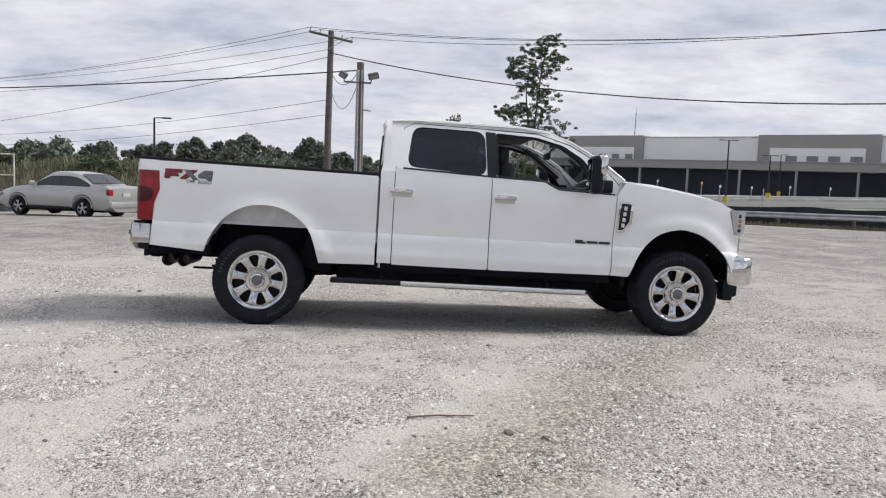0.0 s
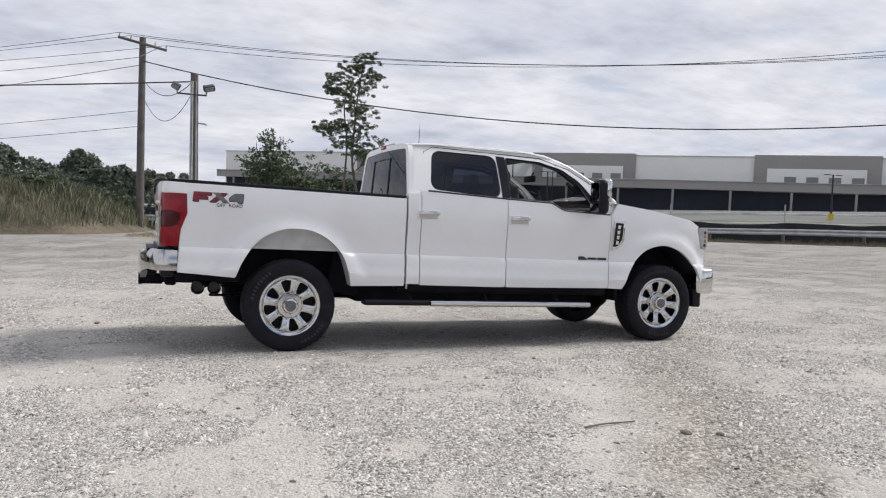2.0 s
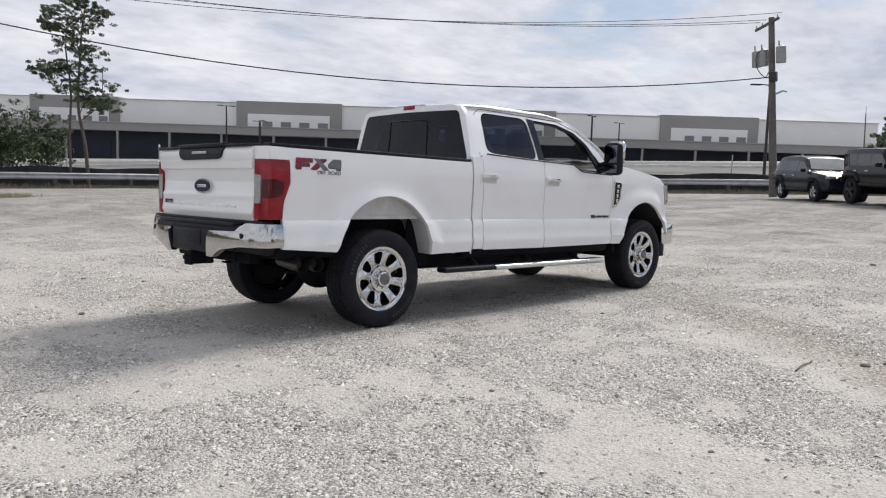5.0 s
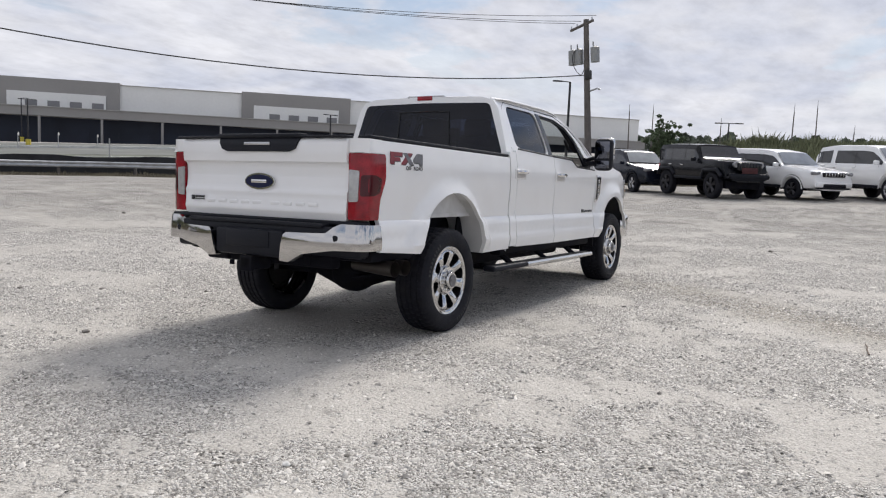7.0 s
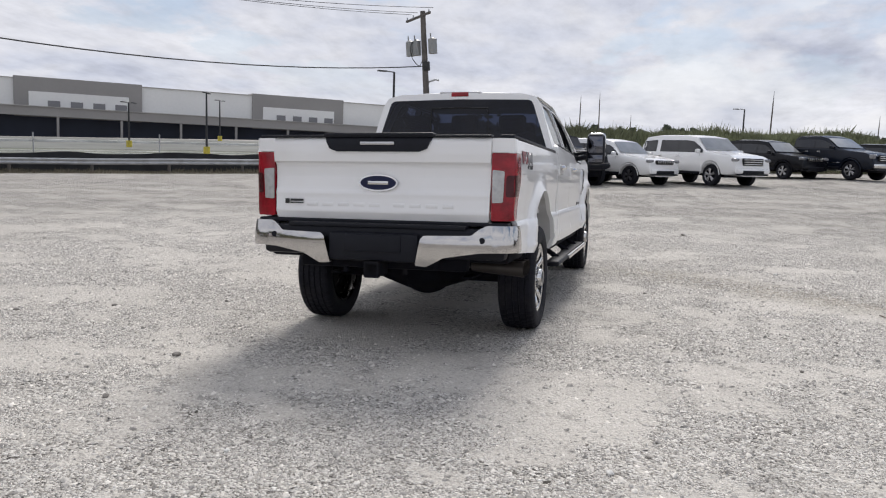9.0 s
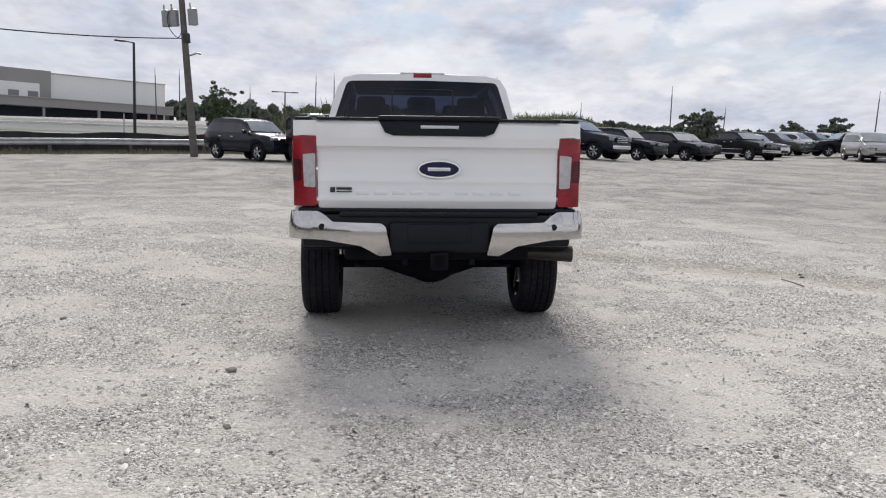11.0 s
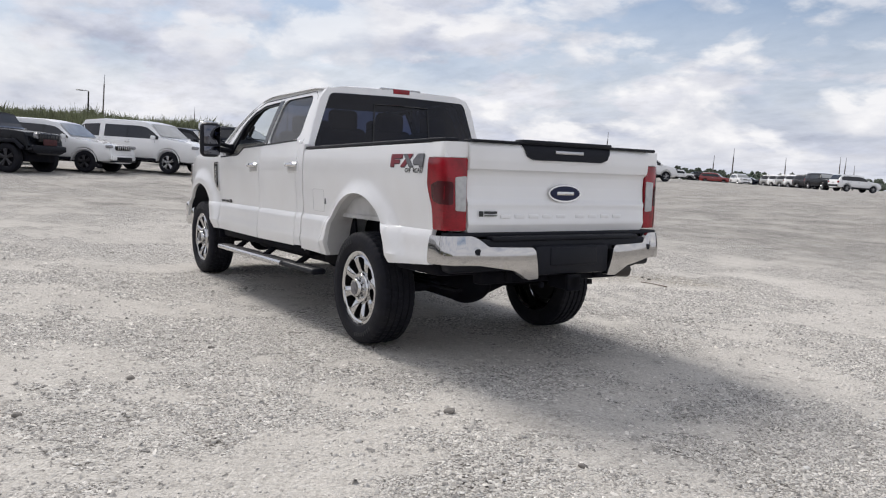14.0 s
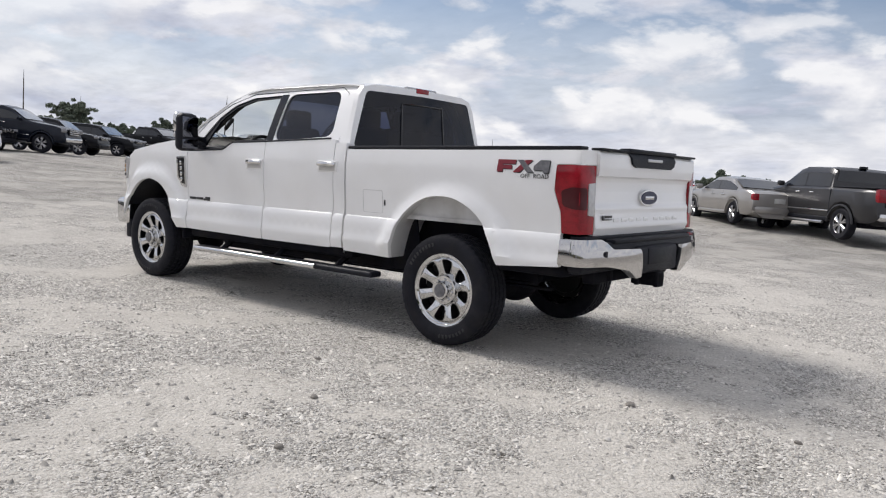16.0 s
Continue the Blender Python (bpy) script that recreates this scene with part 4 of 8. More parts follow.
# fuel door on the driver's side
bm = B()
fd = rounded([(0.655, 0.945), (0.872, 0.945), (0.872, 1.125), (0.655, 1.125)], 0.02)
for a, b in zip(fd, fd[1:] + fd[:1]):
    tube(bm, [(a[0], side_y(a[0], a[1]) - 0.001, a[1]), (b[0], side_y(b[0], b[1]) - 0.001, b[1])], 0.0028, 5, cap=False)
flap = part("fuel_door", bm, M["seam_grey"], truck)
part("fuel_door_latch", box(B(), (0.632, side_y(0.632, 1.03), 1.03), (0.014, 0.012, 0.045), 0.003), M["decal_black"], flap)

# rear bumper: black step and two chrome wings
bm = B()
box(bm, (-1.11, 0, 0.80), (0.22, 1.50, 0.12), 0.025)
bumper = part("rear_bumper", bm, M["black_plastic"], truck, "black step bumper with chrome wings")
for nm_, c_, d_, r_ in (("bumper_beam", (-1.06, 0, 0.74), (0.12, 1.80, 0.20), 0.03), ("plate_recess", (-1.20, 0, 0.72), (0.14, 0.66, 0.20), 0.03), ("plate_holder", (-1.215, 0, 0.745), (0.13, 0.42, 0.125), 0.015), ("step_pad", (-1.09, 0, 0.887), (0.12, 1.84, 0.03), 0.01), ("step_lip", (-1.15, 0, 0.865), (0.16, 1.30, 0.03), 0.01)):
    part(nm_, box(B(), c_, d_, r_), M["black_plastic"], bumper)
for s in (-1, 1):
    def wing(u, v, s=s, o=0.0):
        # u: from the inner end outwards, then forwards along the side
        if u < 0.55:
            return (-1.275 - o + 0.10 * (u / 0.55) ** 2.4, s * (0.29 + u), v)
        if u < 0.67:
            a = (u - 0.55) / 0.12 * math.pi / 2
            return (-1.175 - o * math.cos(a) + 0.10 * (1 - math.cos(a)), s * (0.84 + (0.13 + o) * math.sin(a)), v)
        return (-1.075 + (u - 0.67), s * (0.97 + o), v)

    def wing_back(u, v):
        p = wing(u, v, o=-0.05)
        return p

    bm = B()
    low, high = 0.60, 0.82
    prof = [(0.02, 0.605), (0.10, 0.60), (0.22, 0.665), (0.45, 0.70), (0.76, 0.705), (0.76, 0.88), (0.50, 0.885), (0.45, 0.86), (0.40, 0.818), (0.085, 0.812), (0.06, 0.79)]
    sheet(bm, rounded(prof, 0.012), lambda u, v: wing(u, v, o=0.018 * math.sin(math.pi * min(1, max(0, (v - 0.60) / 0.29)))), step=0.03, back=wing_back)
    M["bumper_chrome"] = mat("bumper_chrome", (0.54, 0.53, 0.52), 0.08, 1.0, vary=0.02, scale=3, dirt=((0.5, 0.48, 0.45), 0.15, 5))
    w = part("chrome_wing", bm, M["bumper_chrome"], bumper, "chrome bumper wing")
    bm = B()
    px = wing(0.47, 0.79, o=0.015)
    tube(bm, [(px[0] + 0.01, px[1], 0.785), (px[0] - 0.006, px[1], 0.785)], 0.021, 14)
    part("parking_sensor", bm, M["black_plastic"], w)

M["dark_steel"] = mat("dark_steel", (0.05, 0.043, 0.039), 0.4, 0.6, vary=0.2, dirt=((0.05, 0.045, 0.04), 0.6, 8))
# underbody
for s in (-1, 1):
    bm = B()
    box(bm, (1.8, s * 0.43, 0.66), (5.6, 0.09, 0.17), 0.01)
    part("frame_rail", bm, M["under"], truck)
    bm = B()
    for k in range(3):
        box(bm, (0.0, s * 0.53, 0.46 + 0.025 * k), (1.35 - 0.35 * k, 0.075, 0.018), 0.004)
    tube(bm, [(0.12, s * 0.50, 0.36), (0.28, s * 0.42, 0.80)], 0.032, 10)
    part("leaf_spring", bm, M["under"], truck)
    bm = B()
    box(bm, (0.55, s * 0.78, 0.72), (0.30, 0.02, 0.42), 0.005, rot=Euler((0, radians(12), 0)))
    part("inner_splash", bm, M["under"], truck)
    bm = B()
    box(bm, (3.5, s * 0.68, 0.66), (0.04, 0.5, 0.30), 0.01)
    box(bm, (4.0, s * 0.55, 0.86), (1.0, 0.05, 0.5), 0.02)
    part("inner_fender", bm, M["under"], truck)
    bm = B()
    box(bm, (0.0, s * 0.60, 0.85), (1.15, 0.06, 0.55), 0.02)
    part("inner_wheelhouse", bm, M["under"], truck)
bm = B()
tube(bm, [(0, -0.86, 0.41), (0, -0.30, 0.41)], 0.055, 12)
tube(bm, [(0, 0.30, 0.41), (0, 0.86, 0.41)], 0.055, 12)
bmesh.ops.create_uvsphere(bm, u_segments=18, v_segments=12, radius=0.175, matrix=Matrix.Translation((0.0, -0.02, 0.40)) @ Matrix.Diagonal((1.0, 1.25, 0.95, 1)))
tube(bm, [(0, -0.36, 0.41), (0, -0.12, 0.40)], 0.06, 12, 0.13)
tube(bm, [(0, 0.36, 0.41), (0, 0.12, 0.40)], 0.06, 12, 0.13)
tube(bm, [(0.15, -0.02, 0.42), (1.8, -0.02, 0.55)], 0.055, 12)
part("rear_axle", bm, M["under"], truck)
bm = B()
tube(bm, [(4.04, -0.86, 0.475), (4.04, 0.86, 0.475)], 0.06, 12)
bmesh.ops.create_uvsphere(bm, u_segments=16, v_segments=10, radius=0.16, matrix=Matrix.Translation((4.0, 0.25, 0.46)))
part("front_axle", bm, M["under"], truck)
bm = B()
box(bm, (2.05, 0.0, 0.57), (2.7, 1.05, 0.32), 0.05)
box(bm, (0.95, 0.45, 0.59), (0.9, 0.35, 0.30), 0.05)
box(bm, (3.9, 0, 0.80), (1.2, 0.7, 0.4), 0.05)
part("fuel_tank_and_pan", bm, M["under"], truck)
bm = B()
box(bm, (-1.02, 0, 0.60), (0.10, 1.25, 0.10), 0.02)
for yy in (-0.40, 0.40):
    box(bm, (-0.95, yy, 0.64), (0.28, 0.05, 0.16), 0.01)
box(bm, (-1.18, 0, 0.565), (0.22, 0.10, 0.10), 0.012)
box(bm, (-1.27, 0, 0.565), (0.04, 0.115, 0.115), 0.012)
for yy in (-0.22, 0.22):
    tube(bm, [(-1.20, yy, 0.57), (-1.20, yy, 0.535)], 0.018, 8)
part("hitch_receiver", bm, M["under"], truck, "black hitch receiver")
bm = B()
box(bm, (-0.72, -0.70, 0.66), (0.55, 0.42, 0.10), 0.03)
box(bm, (-0.72, 0.70, 0.66), (0.55, 0.42, 0.10), 0.03)
box(bm, (-0.75, 0.0, 0.76), (0.62, 1.65, 0.10), 0.03)
part("underbody_panel", bm, M["under"], truck)
bm = B()
tube(bm, smooth_line([(1.2, -0.50, 0.62), (0.3, -0.50, 0.70), (-0.35, -0.50, 0.66), (-0.66, -0.55, 0.60), (-0.74, -0.64, 0.575)], 5), 0.045, 12)
pipe = part("exhaust_pipe", bm, M["under"], truck)
for ex in (-0.80, -0.66):
    bm = B()
    tube(bm, [(ex + 0.03, -0.60, 0.572), (ex, -0.80, 0.566), (ex - 0.01, -0.985, 0.560)], 0.046, 16, 0.058, cap=False)
    tube(bm, [(ex, -0.82, 0.565), (ex - 0.007, -0.885, 0.562)], 0.040, 16, 0.046)
    part("exhaust_tip", bm, M["dark_steel"], pipe, "blackened exhaust tip")
bm = B()
lathe(bm, [(0.20, -0.10), (0.36, -0.10), (0.385, -0.06), (0.385, 0.06), (0.36, 0.10), (0.20, 0.10)], 32, closed=True)
bmesh.ops.rotate(bm, cent=(0, 0, 0), matrix=Matrix.Rotation(radians(90), 3, "X"), verts=bm.verts)
bmesh.ops.translate(bm, vec=(-0.62, 0, 0.66), verts=bm.verts)
part("spare_tyre", bm, M["rubber"], truck)

# wheels: rim with eight spokes, cap, nuts, tyre; the outer face looks along -y
RIM_R = (0.060, 0.075, 0.090, 0.105, 0.118, 0.1215, 0.1235, 0.128, 0.14, 0.16, 0.185, 0.21, 0.224, 0.230, 0.2345, 0.237, 0.241, 0.246, 0.251, 0.256, 0.262)
WINDOW = [(0.1215, 0.0), (0.1235, 0.10), (0.128, 0.145), (0.14, 0.170), (0.165, 0.198), (0.21, 0.215), (0.224, 0.208), (0.230, 0.185), (0.2345, 0.12), (0.237, 0.0)]


def spoke_face(r, t):
    """Depth of the polished face: rounded spokes that fall towards the hub, and a hollow ring before the lip."""
    y = -0.088 - 0.030 * sstep(0.09, 0.235, r) + 0.010 * (1 - sstep(0.06, 0.10, r))
    y -= 0.013 * (1 - abs(t) ** 1.6) * sstep(0.105, 0.15, r) * (1 - sstep(0.215, 0.240, r))
    return y + 0.009 * math.exp(-((r - 0.2465) / 0.006) ** 2)


bm = B()
for k in range(8):
    net = []
    for r in RIM_R:
        half = math.pi / 8 - (interp(r, WINDOW) if 0.1215 < r < 0.237 else 0.0)
        net.append([bm.verts.new((r * math.cos(k * math.pi / 4 + t * half), spoke_face(r, t), r * math.sin(k * math.pi / 4 + t * half))) for t in np.linspace(-1, 1, 13)])
    for p_, q_ in zip(net, net[1:]):
        for i in range(12):
            bm.faces.new((p_[i], p_[i + 1], q_[i + 1], q_[i]))
bmesh.ops.remove_doubles(bm, verts=bm.verts, dist=0.0004)
wall = {}
for e_ in [e_ for e_ in bm.edges if len(e_.link_faces) == 1 and all(0.119 < math.hypot(v.co.x, v.co.z) < 0.2375 for v in e_.verts)]:
    for v in e_.verts:
        if v not in wall:
            wall[v] = bm.verts.new((v.co.x * 0.985, -0.045, v.co.z * 0.985))
    bm.faces.new((e_.verts[0], e_.verts[1], wall[e_.verts[1]], wall[e_.verts[0]]))
bmesh.ops.recalc_face_normals(bm, faces=bm.faces)
lathe(bm, [(0.262, -0.118), (0.274, -0.1215), (0.279, -0.119), (0.276, -0.112), (0.262, -0.10), (0.248, -0.05), (0.245, 0.05), (0.262, 0.12), (0.278, 0.13)], 64)
M["wheel_chrome"] = mat("wheel_chrome", (0.62, 0.62, 0.62), 0.06, 1.0, vary=0.03, scale=10, dirt=((0.30, 0.29, 0.27), 0.2, 14))
# dark copy of the chrome: shade inside the spoke windows and lug pockets
M["rim_shade"] = mat("rim_shade", (0.045, 0.045, 0.048), 0.3, 0.8, vary=0.2)
rim_mesh = part("wheel", bm, M["wheel_chrome"], None, smooth=32).data
rim_mesh.materials.append(M["rim_shade"])
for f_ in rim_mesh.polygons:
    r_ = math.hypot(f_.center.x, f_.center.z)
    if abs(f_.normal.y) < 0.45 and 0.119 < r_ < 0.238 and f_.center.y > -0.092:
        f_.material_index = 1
bm = B()
lathe(bm, [(0.235, -0.03), (0.16, -0.02), (0.10, -0.03), (0.03, -0.03)], 40)
lathe(bm, [(0.19, 0.0), (0.19, 0.03)], 32)
M["disc_dark"] = mat("dark_brake", (0.012, 0.012, 0.013), 0.7, 0.2, vary=0.2)
disc_mesh = part("brake_disc", bm, M["disc_dark"], None).data
bm = B()
lathe(bm, [(0.116, -0.080), (0.113, -0.104), (0.107, -0.112), (0.072, -0.113), (0.070, -0.146), (0.064, -0.154), (0.030, -0.158), (0.0005, -0.159)], 40)
cap_mesh = part("center_cap", bm, M["wheel_chrome"], None).data
bm = B()
box(bm, (0, -0.1605, 0), (0.07, 0.003, 0.020), 0.001)
sheet(bm, [(0.05 * math.cos(a), 0.05 * math.sin(a)) for a in np.linspace(0, 2 * math.pi, 24, endpoint=False)], lambda u, v: (u, -0.1595, v), step=0.03)
capf_mesh = part("cap_field", bm, M["decal_grey"], None).data
bm = B()
tube(bm, [(0.082, -0.09, 0), (0.082, -0.126, 0)], 0.0115, 8, 0.009)
nut_mesh = part("lug_nut", bm, M["wheel_chrome"], None).data
bm = B()
tube(bm, [(0.082, -0.080, 0), (0.082, -0.1065, 0)], 0.0235, 10, 0.022)
pocket_mesh = part("lug_pocket", bm, M["rim_shade"], None).data
R = TYRE_R
tread = [(0.276, -0.120), (0.285, -0.132), (0.31, -0.141), (0.34, -0.1445), (0.37, -0.142), (0.392, -0.136), (0.405, -0.127), (R - 0.004, -0.112), (R - 0.002, -0.082), (R - 0.012, -0.078), (R - 0.012, -0.070), (R, -0.066), (R, -0.032), (R - 0.012, -0.028), (R - 0.012, -0.018), (R, -0.014),
         (R, 0.014), (R - 0.012, 0.018), (R - 0.012, 0.028), (R, 0.032), (R, 0.066), (R - 0.012, 0.070), (R - 0.012, 0.078), (R - 0.002, 0.082), (R - 0.004, 0.112), (0.405, 0.127), (0.37, 0.142), (0.34, 0.1445), (0.31, 0.141), (0.276, 0.12)]


def lugs(j, k):
    if j in (6, 7, 8, 23, 24, 25):
        return -0.005 if k % 4 == 0 else 0.0
    if j in (11, 12, 19, 20):
        return -0.005 if k % 4 == 2 else 0.0
    if j in (15, 16):
        return -0.006 if k % 4 == 1 else 0.0
    return 0.0


bm = B()
lathe(bm, tread, 192, lugs)
tyre_mesh = part("tyre", bm, M["rubber"], None, smooth=30).data
bm = B()
box(bm, (0.348, -0.1445, 0), (0.026, 0.004, 0.018), 0.001)
letter_mesh = part("sidewall_letter", bm, mat("sidewall_grey", (0.019, 0.019, 0.021), 0.7, vary=0.2), None).data
for o in list(scene.objects):
    if o.type == "MESH" and o.parent is None:
        bpy.data.objects.remove(o)
for i, ((wx, wz), s) in enumerate(((REAR, -1), (REAR, 1), (FRONT, -1), (FRONT, 1))):
    wheel = new("wheel", rim_mesh)
    wheel.parent = truck
    wheel.matrix_basis = pose(wx, s * 0.845, wz, 0, 0, 180 if s > 0 else 0) @ pose(0, 0, 0, 0, (11, 30, 52, 71)[i], 0)
    tagged(wheel, "chrome eight-spoke wheel with black tyre")
    for nm, me in (("tyre", tyre_mesh), ("brake_disc", disc_mesh), ("center_cap", cap_mesh), ("cap_field", capf_mesh)):
        new(nm, me).parent = wheel
    for k in range(8):
        nut = new("lug_nut", nut_mesh)
        nut.parent = wheel
        nut.matrix_basis = pose(0, 0, 0, 0, 45 * k + 22, 0)
        pocket = new("lug_pocket", pocket_mesh)
        pocket.parent = wheel
        pocket.matrix_basis = pose(0, 0, 0, 0, 45 * k + 22, 0)
    for k in range(17):
        letter = new("sidewall_letter", letter_mesh)
        letter.parent = wheel
        letter.matrix_basis = pose(0, 0, 0, 0, 20 + 5.6 * k + (115 if k > 7 else 0), 0)

# interior, seen through the glass
bm = B()
box(bm, (2.25, 0, 0.84), (2.1, 1.70, 0.06), 0.01)
part("cab_floor", bm, M["dash"], truck)
for x0, ys in ((2.55, (-0.42, 0.42)), (1.55, (-0.48, 0.0, 0.48))):
    for yy in ys:
        bm = B()
        wd = 0.52 if x0 > 2 else 0.46
        box(bm, (x0 + 0.12, yy, 1.08), (0.52, wd, 0.20), 0.06, seg=3)
        box(bm, (x0 - 0.20, yy, 1.36), (0.16, wd, 0.62), 0.06, rot=None, seg=3)
        st = part("seat", bm, M["seat"], truck, "dark cloth seat")
        bm = B()
        box(bm, (x0 - 0.23, yy, 1.735), (0.11, 0.27, 0.19), 0.045, seg=3)
        for q in (-0.06, 0.06):
            tube(bm, [(x0 - 0.22, yy + q, 1.60), (x0 - 0.22, yy + q, 1.70)], 0.008, 6)
        part("headrest", bm, M["seat"], st)
bm = B()
box(bm, (3.28, 0, 1.33), (0.42, 1.66, 0.28), 0.08, seg=3)
box(bm, (2.95, 0, 1.10), (0.50, 0.28, 0.30), 0.05)
box(bm, (3.06, 0.42, 1.44), (0.16, 0.36, 0.10), 0.04)
part("dashboard", bm, M["dash"], truck)
bm = B()
ring = [(2.93 - 0.17 * math.sin(a) * 0.35, 0.42 + 0.19 * math.cos(a), 1.40 + 0.18 * math.sin(a)) for a in np.linspace(0, 2 * math.pi, 28)]
tube(bm, ring, 0.017, 8, cap=False)
tube(bm, [(2.93, 0.24, 1.40), (2.93, 0.60, 1.40)], 0.02, 6)
tube(bm, [(2.93, 0.42, 1.40), (3.15, 0.42, 1.36)], 0.05, 8)
part("steering_wheel", bm, M["dash"], truck)
bm = B()
box(bm, (2.88, 0, 1.80), (0.03, 0.26, 0.075), 0.02)
tube(bm, [(2.89, 0, 1.82), (2.93, 0, 1.88)], 0.01, 6)
part("rear_view_mirror", bm, M["dash"], truck)
bm = B()
box(bm, (1.95, 0, 1.975), (1.5, 1.30, 0.03), 0.01)
part("headliner", bm, mat("headliner_cloth", (0.10, 0.10, 0.10), 0.9, vary=0.05), truck)
for s in (-1, 1):
    bm = B()
    box(bm, (2.25, s * 0.85, 1.15), (2.1, 0.05, 0.60), 0.02)
    part("door_lining", bm, M["dash"], truck)
    bm = B()
    tube(bm, [(3.20, s * 0.78, 1.62), (2.90, s * 0.73, 1.83), (2.78, s * 0.71, 1.90)], 0.035, 6)
    box(bm, (3.0, s * 0.74, 1.68), (0.16, 0.03, 0.035), 0.01, rot=Euler((0, radians(38), 0)))
    part("pillar_lining", bm, M["dash"], truck)


# ---------------------------------------------------------------- the lot
def gravel_mat():
    m = bpy.data.materials.new("gravel_lot")
    m.use_nodes = True
    n, l = m.node_tree.nodes, m.node_tree.links
    p = n["Principled BSDF"]
    p.inputs["Roughness"].default_value = 0.92
    p.inputs["Specular IOR Level"].default_value = 0.25
    tc = n.new("ShaderNodeTexCoord")

    def tex(kind, scale, **kw):
        t = n.new(kind)
        t.inputs["Scale"].default_value = scale
        for k, v in kw.items():
            t.inputs[k].default_value = v
        l.new(tc.outputs["Object"], t.inputs["Vector"])
        return t

    def ramp(f, *stops):
        r = n.new("ShaderNodeValToRGB")
        while len(r.color_ramp.elements) < len(stops):
            r.color_ramp.elements.new(0.5)
        for e, (q, c) in zip(r.color_ramp.elements, stops):
            e.position, e.color = q, (*c, 1) if isinstance(c, tuple) else (c, c, c, 1)
        l.new(f, r.inputs[0])
        return r.outputs[0]

    def mix(f, a, b, kind="MIX"):
        x = n.new("ShaderNodeMix")
        x.data_type, x.blend_type = "RGBA", kind
        for sock, v in (("Factor", f), ("A", a), ("B", b)):
            if isinstance(v, float):
                x.inputs[sock].default_value = v
            elif isinstance(v, tuple):
                x.inputs[sock].default_value = (*v, 1)
            else:
                l.new(v, x.inputs[sock])
        return x.outputs["Result"]

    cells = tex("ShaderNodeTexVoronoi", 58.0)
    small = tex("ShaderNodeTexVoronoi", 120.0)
    bw = n.new("ShaderNodeRGBToBW")
    l.new(cells.outputs["Color"], bw.inputs[0])
    bw2 = n.new("ShaderNodeRGBToBW")
    l.new(small.outputs["Color"], bw2.inputs[0])
    # shade between the stones, put into the colour as darker cell edges
    gap_shade_a = ramp(cells.outputs["Distance"], (0.42, 1.0), (0.70, 0.60))
    gap_shade_b = ramp(small.outputs["Distance"], (0.42, 1.0), (0.70, 0.62))
    stones = ramp(bw.outputs[0], (0.20, (0.10, 0.092, 0.08)), (0.30, (0.45, 0.424, 0.382)), (0.62, (0.64, 0.611, 0.56)), (0.85, (0.88, 0.855, 0.81)))
    grit = ramp(bw2.outputs[0], (0.20, (0.17, 0.157, 0.135)), (0.34, (0.54, 0.511, 0.465)), (0.85, (0.82, 0.79, 0.745)))
    fines = ramp(tex("ShaderNodeTexNoise", 55.0, Detail=6.0).outputs["Fac"], (0.3, (0.43, 0.405, 0.365)), (0.7, (0.585, 0.555, 0.51)))
    at = n.new("ShaderNodeAttribute")
    at.attribute_name = "loose"
    wear = n.new("ShaderNodeMath")
    wear.operation = "MULTIPLY_ADD"
    l.new(tex("ShaderNodeTexNoise", 9.0, Detail=6.0, Roughness=0.7).outputs["Fac"], wear.inputs[0])
    wear.inputs[1].default_value = 0.9
    l.new(at.outputs["Fac"], wear.inputs[2])
    patch = ramp(wear.outputs[0], (0.82, 1.0), (1.18, 0.0))
    patch2 = ramp(tex("ShaderNodeTexNoise", 2.6, Detail=6.0, Roughness=0.6).outputs["Fac"], (0.40, 0.0), (0.62, 1.0))
    stones = mix(1.0, stones, gap_shade_a, "MULTIPLY")
    grit = mix(1.0, grit, gap_shade_b, "MULTIPLY")
    col = mix(patch2, grit, stones)
    thin = n.new("ShaderNodeMath")
    thin.operation = "MULTIPLY"
    l.new(patch, thin.inputs[0])
    thin.inputs[1].default_value = 0.78
    col = mix(thin.outputs[0], col, fines)
    # damp or worn streaks
    stain = ramp(tex("ShaderNodeTexNoise", 0.45, Detail=10.0, Roughness=0.72, Distortion=0.8).outputs["Fac"], (0.52, 0.0), (0.68, 0.50))
    coarse = ramp(bw.outputs[0], (0.25, (0.12, 0.11, 0.095)), (0.55, (0.33, 0.31, 0.275)), (0.8, (0.60, 0.575, 0.53)))
    col = mix(stain, col, coarse)
    big = ramp(tex("ShaderNodeTexNoise", 0.07, Detail=5.0).outputs["Fac"], (0.3, 0.94), (0.7, 1.06))
    col = mix(1.0, col, big, "MULTIPLY")
    mottle = ramp(tex("ShaderNodeTexNoise", 1.3, Detail=9.0, Roughness=0.75, Distortion=0.5).outputs["Fac"], (0.33, 0.86), (0.46, 1.0), (0.6, 1.06))
    col = mix(1.0, col, mottle, "MULTIPLY")
    clods = ramp(tex("ShaderNodeTexNoise", 3.4, Detail=7.0, Roughness=0.8).outputs["Fac"], (0.35, 0.66), (0.42, 1.0))
    col = mix(1.0, col, clods, "MULTIPLY")
    fleck = ramp(tex("ShaderNodeTexNoise", 11.0, Detail=6.0, Roughness=0.7).outputs["Fac"], (0.31, 0.55), (0.39, 1.0))
    col = mix(1.0, col, fleck, "MULTIPLY")
    # a driven-over band of coarse dark stone beside the front wheel
    mp = n.new("ShaderNodeMapping")
    mp.vector_type = "TEXTURE"
    mp.inputs["Location"].default_value = (2.7, -3.2, 0.0)
